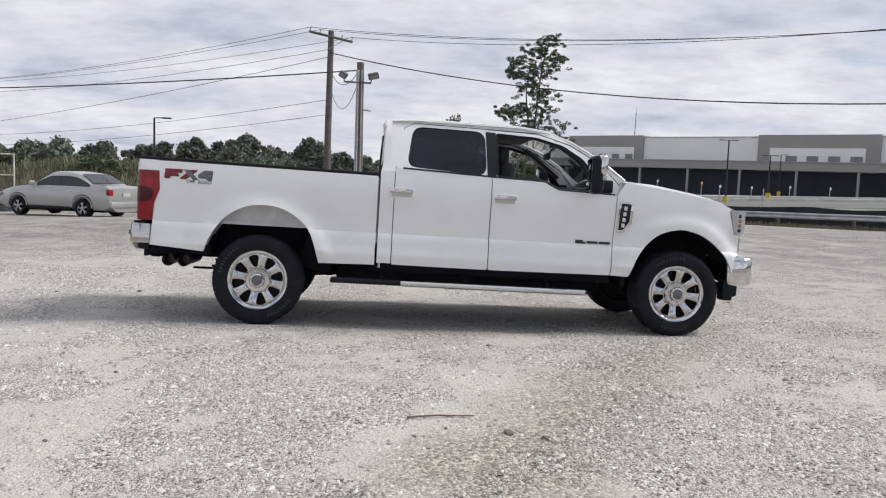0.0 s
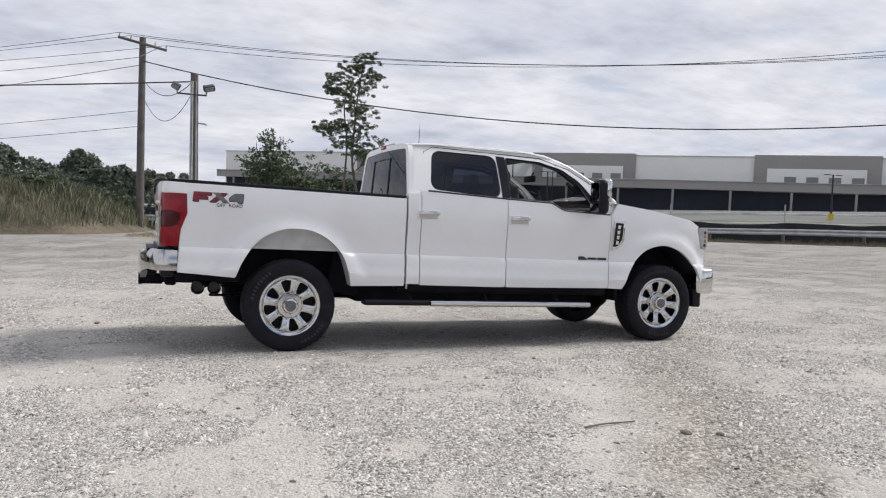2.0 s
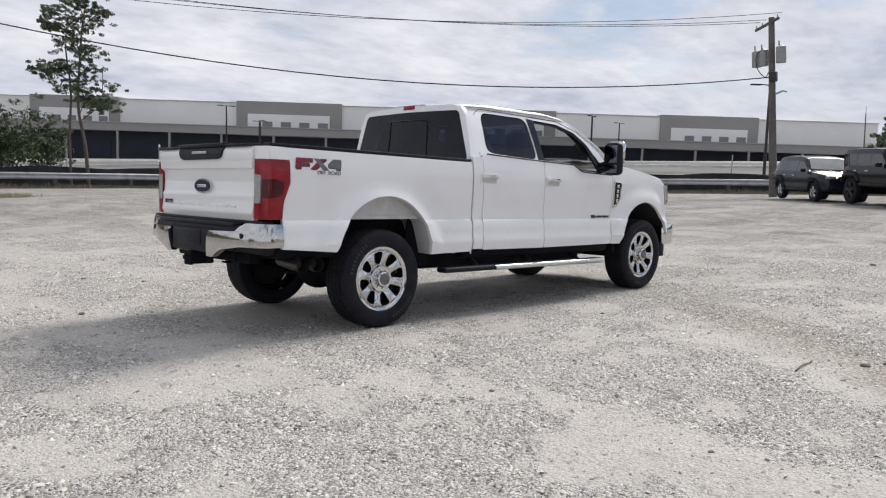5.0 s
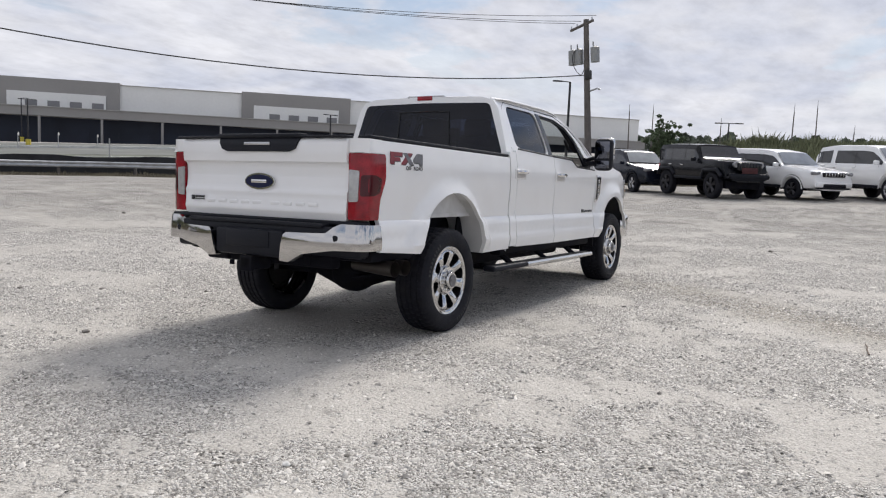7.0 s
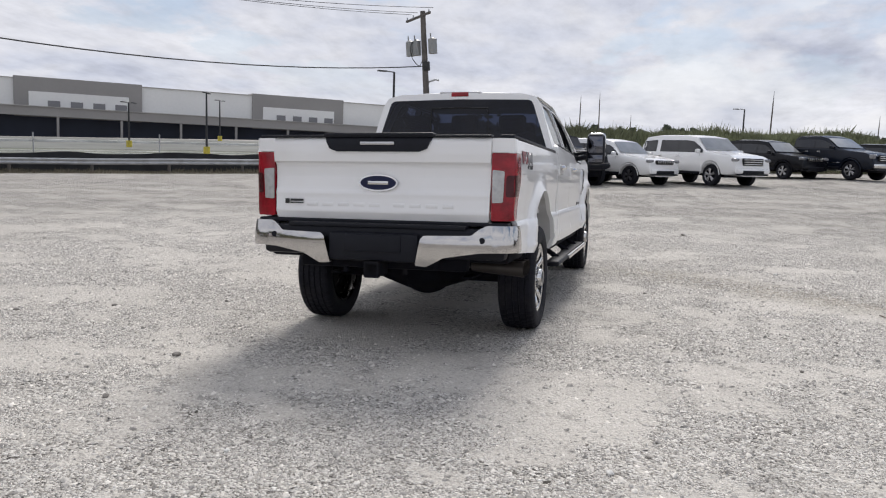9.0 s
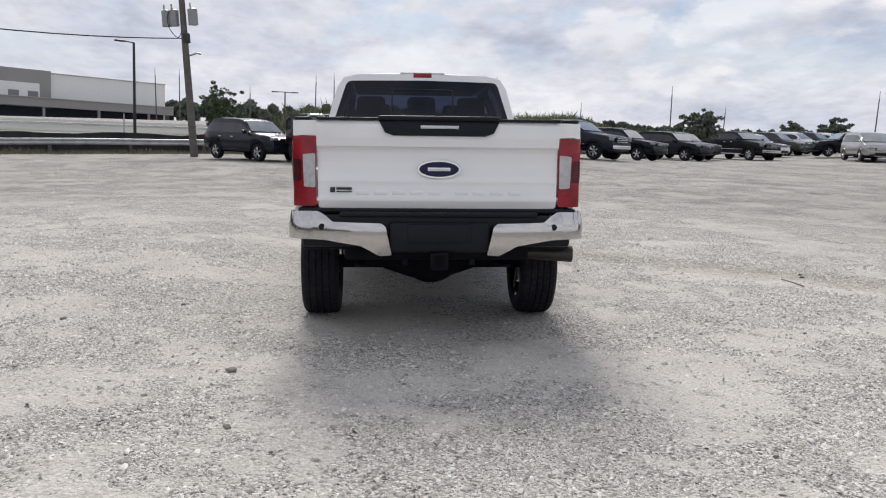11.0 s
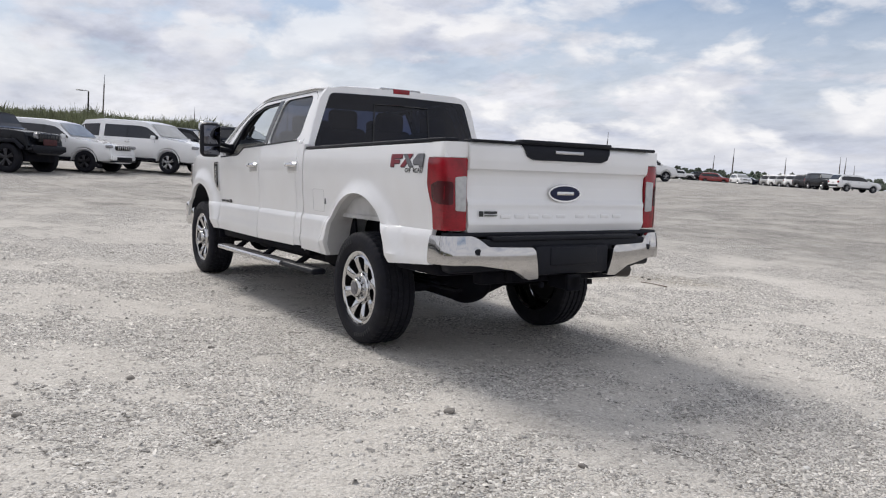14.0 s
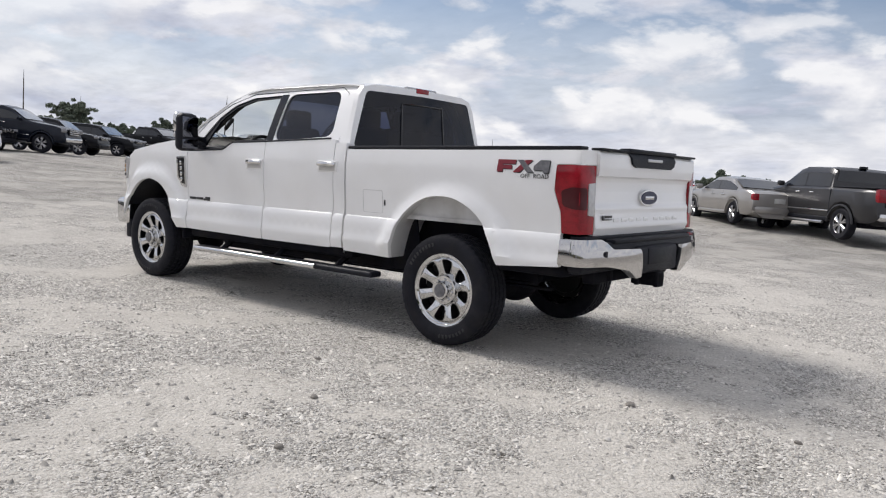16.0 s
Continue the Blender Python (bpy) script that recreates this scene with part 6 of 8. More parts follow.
    for k in range(7 if kind in ("suv", "jeep") else 3):
        bm = B()
        if kind in ("suv", "jeep"):
            box(bm, (x0 + L + 0.015, (k - 3) * K["W"] * 0.066, gz), (0.02, 0.035, gh * 0.8), 0.006)
        else:
            box(bm, (x0 + L + 0.015, 0, gz + (k - 1) * gh * 0.3), (0.02, K["W"] * 0.46, 0.03), 0.006)
        part("grille_bar", bm, M["chrome"] if kind != "jeep" else M["black_plastic"], gr)
    for s in (-1, 1):
        bm = B()
        if kind == "jeep":
            lathe(bm, [(0.0005, 0), (0.09, 0), (0.095, 0.03), (0.095, 0.10)], 20)
            bmesh.ops.rotate(bm, cent=(0, 0, 0), matrix=Matrix.Rotation(radians(90), 3, "Z"), verts=bm.verts)
            bmesh.ops.translate(bm, vec=(x0 + L - 0.03, s * 0.50, gz + 0.05), verts=bm.verts)
        else:
            box(bm, (x0 + L - 0.14, s * hw * 0.72, gz + gh * 0.25), (0.22, hw * 0.36, 0.12 if kind != "pickup" else 0.20), 0.04, rot=Euler((0, 0, -s * 0.35)))
        part("headlight", bm, M["lamp_glass"], e)
        bm = B()
        tz = belt - 0.16 if kind != "jeep" else 1.02
        box(bm, (x0 + 0.07, s * hw * 0.80, tz), (0.16, hw * 0.22, 0.20 if kind in ("sedan", "compact", "van", "suv") else 0.34), 0.03)
        part("tail_light", bm, M["red_lens"], e)
    bm = B()
    box(bm, (x0 + 0.03, 0, K["sill"] + 0.17), (0.16, K["W"] * 0.84, 0.20), 0.05)
    part("rear_bumper", bm, PAINTS[paint] if kind in ("sedan", "compact", "van") else (M["chrome"] if kind == "pickup" else M["black_plastic"]), e)
    bm = B()
    box(bm, (x0 - 0.01 if kind != "pickup" else x0 - 0.02, 0, belt - 0.24), (0.02, 0.34, 0.14), 0.004)
    part("plate", bm, M["light_plastic"], e)
    # wheels
    rr = K["r"]
    for wx in (wr, wf):
        for s in (-1, 1):
            bm = B()
            lathe(bm, [(rr * 0.62, -0.10), (rr * 0.70, -0.115), (rr * 0.90, -0.118), (rr * 0.985, -0.09), (rr, -0.05), (rr, 0.05), (rr * 0.985, 0.09), (rr * 0.9, 0.115), (rr * 0.62, 0.11)], 36)
            tyre = part("tyre", bm, M["rubber"], e)
            tyre.matrix_basis = pose(x0 + wx, s * (hw - 0.13), rr, 0, 0, 180 if s > 0 else 0)
            bm = B()
            lathe(bm, [(rr * 0.64, -0.105), (rr * 0.60, -0.09), (rr * 0.58, -0.03)], 30)
            for k in range(5 if kind != "pickup" else 6):
                a = 2 * math.pi * k / (5 if kind != "pickup" else 6) + 0.4
                for q in (-0.16, 0.16):
                    tube(bm, [(rr * 0.12 * math.cos(a), -0.095, rr * 0.12 * math.sin(a)), (rr * 0.60 * math.cos(a + q), -0.095, rr * 0.60 * math.sin(a + q))], rr * 0.075, 6)
            lathe(bm, [(rr * 0.20, -0.09), (rr * 0.18, -0.115), (0.0005, -0.118)], 16)
            part("rim", bm, M[rim], tyre)
            bm = B()
            lathe(bm, [(rr * 0.60, -0.02), (0.0005, -0.02)], 20)
            part("brake_disc", bm, M["under"], tyre)
    bm = B()
    box(bm, (0, 0, K["sill"] - 0.02), (L * 0.82, K["W"] * 0.62, 0.14), 0.03)
    for w in (wr, wf):
        box(bm, (x0 + w, 0, rr + 0.16), (2 * rr + 0.1, K["W"] * 0.70, rr * 1.1), 0.05)
    part("underside", bm, M["under"], e)
    if kind == "jeep":
        for s in (-1, 1):
            for w in (wr, wf):
                bm = B()
                tube(bm, [(x0 + w - 0.58, s * (hw - 0.02), 0.78), (x0 + w - 0.40, s * (hw + 0.02), 1.0), (x0 + w + 0.36, s * (hw + 0.02), 1.02), (x0 + w + 0.60, s * (hw - 0.02), 0.80)], 0.07, 8)
                part("fender_flare", bm, M["black_plastic"], e)
        bm = B()
        box(bm, (x0 - 0.10, 0.05, 1.05), (0.20, 0.05, 0.05))
        lathe(bm, [(0.20, -0.12), (0.40, -0.12), (0.44, -0.06), (0.44, 0.06), (0.40, 0.12), (0.20, 0.12)], 32, closed=True)
        vs = [v for v in bm.verts if v.index < 0 or True][8:]
        bmesh.ops.rotate(bm, cent=(0, 0, 0), matrix=Matrix.Rotation(radians(90), 3, "Z"), verts=vs)
        bmesh.ops.translate(bm, vec=(x0 - 0.16, 0, 1.08), verts=vs)
        part("spare_wheel", bm, M["rubber"], e)
        bm = B()
        box(bm, (x0 + L - 0.08, 0, 0.74), (0.20, 1.30, 0.15), 0.04)
        part("winch_bumper", bm, M["black_plastic"], e)
        bm = B()
        box(bm, (x0 + L + 0.02, 0.0, 1.02), (0.04, 0.62, 0.20), 0.05)
        part("front_cover", bm, PAINTS["dark_red"], e, "dark red cover on the grille")
    # lips round the wheel arches
    if kind != "jeep":
        for s in (-1, 1):
            for w in (wr, wf):
                R_ = K["r"] + 0.085
                arc = [(x0 + w + R_ * math.cos(a_), s * (plan(w + R_ * math.cos(a_)) + 0.004), K["r"] + R_ * 0.98 * math.sin(a_)) for a_ in np.linspace(0.05, math.pi - 0.05, 15)]
                part("arch_lip", tube(B(), arc, 0.032 if kind == "pickup" else 0.017, 6), M["black_plastic"] if kind == "suv" and paint in ("black", "navy") else PAINTS[paint], e)
    if kind == "pickup":
        for s in (-1, 1):
            part("cab_gap", tube(B(), [(x0 + 1.76, s * (plan(1.76) + 0.001), K["sill"] + 0.05), (x0 + 1.76, s * (plan(1.76) * 0.99 + 0.001), 1.34)], 0.012, 4), M["black_plastic"], e)
            part("chrome_strip", box(B(), (x0 + (wr + wf) / 2, s * (hw + 0.004), 0.74), (K["wb"] - 1.05, 0.012, 0.035), 0.004), M["chrome"], e)
            part("side_step", tube(B(), [(x0 + wr + 0.62, s * (hw + 0.05), 0.42), (x0 + wf - 0.60, s * (hw + 0.05), 0.42)], 0.042, 8), M["steel"], e)
            part("bed_rail", box(B(), (x0 + 0.90, s * (hw * 0.90), 1.395), (1.66, 0.09, 0.03), 0.008), M["black_plastic"], e)
        part("roof_lamp", box(B(), (x0 + 1.93, 0.0, 1.965), (0.10, 0.22, 0.07), 0.02), M["black_plastic"], e)
        part("tailgate_panel", box(B(), (x0 - 0.012, 0, 1.13), (0.03, K["W"] * 0.70, 0.42), 0.01), PAINTS[paint], e)
        bm = B()
        box(bm, (x0 + 0.90, 0, 1.385), (1.60, K["W"] * 0.80, 0.02), 0.005)
        part("bed_cover", bm, M["black_plastic"], e)
        if "rack" in extras:
            for q in (-0.62, -0.2, 0.2, 0.62):
                part("rack_post", tube(B(), [(x0 + 1.62, q, 1.36), (x0 + 1.66, q, 1.90)], 0.04, 6), M["galv"], e)
            part("rack_bar", tube(B(), [(x0 + 1.66, -0.8, 1.90), (x0 + 1.66, 0.8, 1.90)], 0.04, 6), M["galv"], e)
    return e


def park(x, y, heading, dz=0.0):
    """A pose on the lot; heading in degrees, 0 along +x."""
    return pose(x, y, ground_z(x, y) + dz, 0, 0, heading)


vehicle("suv", "suv", "navy", park(28.05, 5.95, 226), "dark blue sport utility vehicle with chrome window trim", "suv", "parked cars")
vehicle("off_road_suv", "jeep", "black", park(24.7, 2.1, 225), "black boxy off-road vehicle with wide tyres and red front cover", "suv", "parked cars", rim="rim_dark")
vehicle("suv", "suv", "white", park(26.1, -0.2, 230), "white sport utility vehicle with black lower trim", "suv", "parked cars", rim="rim_dark")
vehicle("large_suv", "long_suv", "white", park(26.9, -3.45, 221), "long white sport utility vehicle with dark glass", "suv", "parked cars")
vehicle("large_suv", "long_suv", "white", park(33.0, 1.6, 222), "white long sport utility vehicle behind the front row", "suv", "parked cars")
vehicle("suv", "suv", "black", park(33.4, -6.9, 222), "black sport utility vehicle in the row", "suv", "parked cars")
vehicle("parked_pickup", "pickup", "navy", park(33.9, -9.4, 222), "dark blue pickup truck in the row", "pickup truck", "parked cars")
vehicle("suv", "suv", "white", park(-5.0, 58.0, 175), "white sport utility vehicle parked beyond the road", "suv", "parked cars")
vehicle("suv", "suv", "silver", park(-1.6, 59.0, 172), "silver sport utility vehicle parked beyond the road", "suv", "parked cars")
vehicle("parked_pickup", "pickup", "white", park(4.6, 60.0, 178), "white pickup truck parked beyond the road", "pickup truck", "parked cars")
vehicle("suv", "suv", "black", park(37.3, -13.1, 222), "black sport utility vehicle further down the row", "suv", "parked cars")
vehicle("suv", "suv", "black", park(41.9, -17.7, 218), "dark sport utility vehicle at the row's end", "suv", "parked cars")
vehicle("suv", "suv", "grey", park(45.0, -19.6, 218), "dark grey sport utility vehicle in the far row", "suv", "parked cars")
vehicle("parked_pickup", "pickup", "black", park(46.5, -24.2, 200), "black pickup truck in the far row", "pickup truck", "parked cars")
for k in range(5):
    vehicle("suv", "suv", "white" if k % 2 == 0 else "grey", park(51 + 2.6 * k, -27.5 - 3.0 * k, 214), ("white" if k % 2 == 0 else "dark grey") + " sport utility vehicle in the far row", "suv", "parked cars")
vehicle("minivan", "van", "taupe", park(39.2, -29.0, 165), "brownish grey minivan with its lamps to the lot", "van", "parked cars")
vehicle("suv", "suv", "black", park(46.6, -31.9, 85), "black sport utility vehicle beside the minivan", "suv", "parked cars")
vehicle("parked_pickup", "pickup", "silver", park(41.0, -32.4, 62), "silver pickup truck beside the minivan", "pickup truck", "parked cars", extras=("rack",))
vehicle("parked_pickup", "pickup", "navy", park(41.6, -39.6, 66), "dark blue pickup truck with a bed rack parked across the lot", "pickup truck", "parked cars", rim="rim_dark", extras=("rack",))
vehicle("large_suv", "long_suv", "white", park(38.4, -43.6, -104), "long white sport utility vehicle parked across the lot", "suv", "parked cars", extras=("glazed",))
for k in range(3):
    vehicle("suv", "suv", "white" if k != 1 else "grey", park(78.5 + 2.6 * k, -90.5 - 1.6 * k, 235), ("white" if k != 1 else "grey") + " sport utility vehicle far across the lot", "suv", "parked cars")
vehicle("off_road_suv", "jeep", "white", park(82.6, -101.0, 215), "white boxy off-road vehicle far across the lot", "suv", "parked cars", rim="rim_dark")
vehicle("suv", "suv", "black", park(82.0, -106.0, 235), "black sport utility vehicle far across the lot", "suv", "parked cars")
vehicle("suv", "suv", "red", park(76.2, -101.6, 205), "dark red sport utility vehicle far across the lot", "suv", "parked cars")
vehicle("suv", "suv", "white", park(67.6, -96.2, 145), "white sport utility vehicle facing across the far lot", "suv", "parked cars")
for k in range(3):
    vehicle("sedan", "sedan", "navy", park(67.5 - 2.0 * k, -98.0 - 2.6 * k, 205), "dark blue sedan in the far row", "car", "parked cars")
for k in range(5):
    vehicle("suv", "suv", ("silver", "white", "silver", "white", "grey")[k], park(59.0 - 2.2 * k, -92.2 + 1.5 * k, 165), ("silver", "white", "silver", "white", "dark grey")[k] + " sport utility vehicle in a far packed row", "suv", "parked cars")
vehicle("large_suv", "long_suv", "black", park(47.2, -83.6, 150), "long black sport utility vehicle at the row's end", "suv", "parked cars")
vehicle("suv", "suv", "white", park(39.4, -76.3, -117), "small white sport utility vehicle with roof rails standing alone", "suv", "parked cars", extras=("glazed",))
for k in range(6):
    vehicle("sedan", "sedan", ("white", "silver", "grey", "white", "black", "silver")[k], park(34.5 - 3.4 * k, -90.0 - 2.2 * k, -70), ("white", "silver", "dark grey", "white", "black", "silver")[k] + " sedan in a low distant row", "car", "parked cars")
vehicle("sedan", "sedan", "taupe", park(4.9, -20.2, -45), "metallic grey sedan with alloy wheels", "car", "parked cars")
vehicle("parked_pickup", "pickup", "grey", park(1.78, -18.95, -42), "dark grey crew cab pickup with alloy wheels", "pickup truck", "parked cars")
for k in range(5):
    vehicle("sedan", "sedan", ("white", "silver", "red", "white", "silver")[k], park(-8.0 + 2.9 * k, 84.0 - 1.2 * k, 100 + 4 * k), ("white", "silver", "dark red", "white", "silver")[k] + " car in a distant car park behind the weeds", "car", "parked cars")
vehicle("sedan", "compact", "silver", park(-8.95, 18.6, 157), "silver compact sedan with red tail lights", "car", "parked cars")


# ---------------------------------------------------------------- poles and cables
def sag(a, b, drop, n=24):
    a, b = Vector(a), Vector(b)
    return [a + (b - a) * (k / n) - Vector((0, 0, drop * 4 * (k / n) * (1 - k / n))) for k in range(n + 1)]


gA, gB, gD = ground_z(-1.2, 31.2), ground_z(0.53, 20.9), ground_z(31.6, 9.3)
pole_a = thing("utility_pole", pose(-1.25, 31.2, gA) @ Matrix.Diagonal((0.905, 0.905, 0.91, 1)), "weathered wooden utility pole with a crossarm", "utility pole", "utility poles")
part("shaft", tube(B(), [(0, 0, 0), (0.03, 0, 5), (0.10, 0.05, 9.9)], 0.21, 14, 0.16), M["wood_pole"], pole_a)
arm_a = part("crossarm", box(B(), (0, 0, 0), (2.4, 0.11, 0.12), 0.01), M["wood_pole"], pole_a)
arm_a.matrix_basis = pose(0.10, -0.18, 9.55, 0, 9, 12)
for q in (-1.15, -0.6, 0.6, 1.15):
    part("insulator", tube(B(), [(q, 0, 0.05), (q, 0, 0.24)], 0.045, 8, 0.03), M["galv"], arm_a)
part("brace", tube(B(), [(0.7, 0.03, -0.05), (0.0, 0.05, -0.65)], 0.02, 6), M["galv"], arm_a)

pole_b = thing("light_pole", pose(0.53, 20.9, gB) @ Matrix.Diagonal((0.93, 0.93, 0.93, 1)), "wooden pole with two floodlights, conduits and meter boxes", "light pole")
part("shaft", tube(B(), [(0, 0, 0), (-0.02, 0, 3.5), (-0.02, 0, 6.2)], 0.17, 14, 0.14), M["wood_pole"], pole_b)
for q, col in ((-0.17, "galv"), (-0.10, "white_post"), (0.05, "galv")):
    part("conduit", tube(B(), [(q, -0.17, 0.9), (q * 0.9, -0.15, 4.0), (q * 0.85, -0.14, 5.9)], 0.028, 8), M[col], pole_b)
M["lamp_dark"] = mat("dark_lamp_housing", (0.045, 0.045, 0.048), 0.5, vary=0.15, scale=9)
lamp_arm = part("lamp_arm", tube(B(), [(-0.66, -0.12, 5.70), (-0.64, -0.12, 5.42), (0.0, -0.14, 5.40), (0.40, -0.12, 5.4), (0.42, -0.12, 5.6)], 0.035, 8), M["lamp_dark"], pole_b)
for q, ry in ((-0.68, 30), (0.50, -12)):
    bm = B()
    box(bm, (0, 0, 0), (0.42 if q > 0 else 0.32, 0.30, 0.22), 0.04)
    fl = part("floodlight", bm, M["lamp_dark"], lamp_arm, "dark grey floodlight head")
    fl.matrix_basis = pose(q, -0.14, 5.68, 20, ry, 0)
    part("lens", box(B(), (0, -0.155, -0.02), (0.32 if q > 0 else 0.26, 0.012, 0.17), 0.01), M["win_grey"], fl)
for z, h, w in ((1.30, 0.72, 0.46), (0.72, 0.50, 0.44)):
    bx = part("meter_box", box(B(), (0.02, -0.26, z), (w, 0.22, h), 0.02), M["cabinet"], pole_b, "grey electrical box")
    part("box_cover", box(B(), (0.02, -0.375, z), (w - 0.08, 0.015, h - 0.1), 0.008), M["galv"], bx)
part("meter", tube(B(), [(0.02, -0.37, 1.42), (0.02, -0.46, 1.42)], 0.085, 16), M["light_plastic"], pole_b)
part("backboard", box(B(), (0.0, -0.13, 0.85), (0.75, 0.04, 1.35), 0.01), M["wood_pole"], pole_b)
part("camera_bracket", tube(B(), [(0.12, -0.1, 4.35), (0.35, -0.2, 4.32), (0.40, -0.25, 4.28)], 0.035, 8), M["light_plastic"], pole_b)
for x, y in ((1.08, 20.2), (1.56, 20.15)):
    bm = tube(B(), [(0, 0, -0.05), (0, 0, 0.88)], 0.045, 12)
    bmesh.ops.create_uvsphere(bm, u_segments=12, v_segments=6, radius=0.045, matrix=Matrix.Translation((0, 0, 0.88)))
    ob = part("bollard", bm, M["white_post"], None, "thin white bollard beside the light pole", category="bollard", group="bollards")
    ob.matrix_basis = pose(x, y, ground_z(x, y), 0, 1.5, 0)

pole_d = thing("utility_pole", pose(31.6, 9.3, gD, -4.2, -1.0, 0) @ Matrix.Diagonal((0.87, 0.87, 0.82, 1)), "dark leaning utility pole with two transformers", "utility pole", "utility poles")
part("shaft", tube(B(), [(0, 0, 0), (0, 0, 5), (0, 0, 9.9)], 0.21, 14, 0.15), M["wood_pole"], pole_d)
arm_d = part("crossarm", box(B(), (0, 0, 9.65), (0.12, 2.5, 0.13), 0.01), M["wood_pole"], pole_d)
arm_d.matrix_basis = pose(0, 0, 0, -3, 0, -40)
for q in (-1.15, -0.5, 0.5, 1.15):
    part("insulator", tube(B(), [(0, q, 9.7), (0, q, 9.88)], 0.045, 8, 0.03), M["galv"], arm_d)
for q in (-0.55, 0.50, 0.92):
    bm = tube(B(), [(0.3 * q, q, 7.35), (0.3 * q, q, 8.20)], 0.25, 20)
    tube(bm, [(0.3 * q, q, 8.20), (0.3 * q, q, 8.28)], 0.22, 16, 0.1)
    tube(bm, [(0.3 * q, q + 0.1, 8.3), (0.3 * q, q + 0.1, 8.55)], 0.04, 8)
    part("transformer", bm, M["cabinet"], pole_d, "grey cylinder transformer")
part("cutout_box", box(B(), (-0.1, -0.12, 6.65), (0.34, 0.34, 0.55), 0.06), M["wire"], pole_d)
part("side_lamp", tube(B(), [(0, -0.15, 5.7), (-0.1, -0.62, 5.82), (-0.12, -0.80, 5.75)], 0.055, 8), M["galv"], pole_d)
part("drop_loop", tube(B(), smooth_line([(0, 0.48, 8.3), (-0.1, 0.78, 7.9), (-0.1, 0.72, 7.2), (-0.05, 0.35, 6.7), (0, 0.15, 7.0)], 6), 0.022, 6), M["wire"], pole_d)


def cable(name, pts, r=0.018, label="thin black overhead power cable"):
    part(name, tube(B(), pts, r, 5, cap=False), M["wire"], None, label, category="cable", group="overhead cables")


PA, PB, PD = (p_.matrix_basis for p_ in (pole_a, pole_b, pole_d))
topA = [PA @ Vector((0.10 + q * math.cos(radians(12)), -0.18 + q * math.sin(radians(12)), 9.78 - 0.156 * q)) for q in (-1.15, -0.6, 1.15)]
topD = [PD @ Vector((-0.10 + q * 0.64, q * 0.77, 9.88)) for q in (1.15, 0.5, -1.15)]
for a, d in zip(topA, topD):
    cable("power_line", sag(a, d, 1.2), 0.012)
cable("trunk_cable", sag(PA @ Vector((0.1, -0.1, 8.7)), PD @ Vector((-0.1, 0.1, 6.65)), 1.8), 0.025, "thick black overhead trunk cable")
for k, a in enumerate(topA):
    cable("power_line", sag(a, (-46 - 0.8 * k, 70 + 0.9 * k, 9.0 + 0.1 * k), 0.9), 0.012)
for za, zb, dr, r in ((8.9, 8.1, 0.9, 0.013), (8.5, 4.1, 0.6, 0.015), (6.2, 4.4, 0.9, 0.012), (5.4, 3.4, 0.8, 0.012)):
    cable("service_line", sag(PA @ Vector((0, 0, za)), (-46, 70, zb), dr), r)
cable("service_line", sag(PB @ Vector((-0.05, 0, 5.9)), (-46, 37, 5.2), 0.7), 0.024)
cable("service_line", sag(PB @ Vector((-0.05, 0, 5.95)), PA @ Vector((0.05, -0.1, 7.9)), 0.7), 0.016)
cable("service_line", sag(PB @ Vector((-0.05, 0, 5.6)), PA @ Vector((0.05, -0.1, 7.1)), 1.2), 0.013)


# ---------------------------------------------------------------- roadside: rail, fence, road, lamps
def rail_points():
    return [(-14, 33.5), (-4, 34.5), (5, 35.0), (14, 35.2), (20, 34.6), (25, 30.5), (29.5, 24.5), (33.5, 17.5), (36.5, 12.0), (39.5, 6.0)]


def along(pts, step):
    """Even steps along a line, with the heading at each."""
    line = smooth_line([(x, y, 0) for x, y in pts], 12)
    out, left = [], 0.0
    for a, b in zip(line, line[1:]):
        d = (b - a).length
        while left < d:
            p = a + (b - a) * left / d
            out.append((p.x, p.y, math.atan2(b.y - a.y, b.x - a.x)))
            left += step
        left -= d
    return out


RAIL = along(rail_points(), 1.9)
guard = thing("guardrail", pose(0, 0, 0), "weathered steel guardrail on short posts along the lot", "guardrail")
bm = B()
prof = [(0.0, 0.44), (-0.05, 0.49), (-0.05, 0.53), (0.0, 0.58), (0.0, 0.62), (-0.05, 0.67), (-0.05, 0.71), (0.0, 0.76), (0.012, 0.76), (0.012, 0.44)]
prev = None
for x, y, a in RAIL:
    nrm = (-math.sin(a), math.cos(a))
    row = [bm.verts.new((x + nrm[0] * o, y + nrm[1] * o, ground_z(x, y) + z)) for o, z in prof]
    if prev:
        for i in range(len(row) - 1):
            bm.faces.new((prev[i], row[i], row[i + 1], prev[i + 1]))
    prev = row
part("rail_beam", bm, M["galv"], guard, smooth=60)
for x, y, a in RAIL[::2]:
    ob = part("rail_post", box(B(), (0, 0, 0.36), (0.14, 0.16, 0.80), 0.01), M["wood_pole"], guard)
    ob.matrix_basis = pose(x - math.sin(a) * 0.11, y + math.cos(a) * 0.11, ground_z(x, y), 0, 0, math.degrees(a))

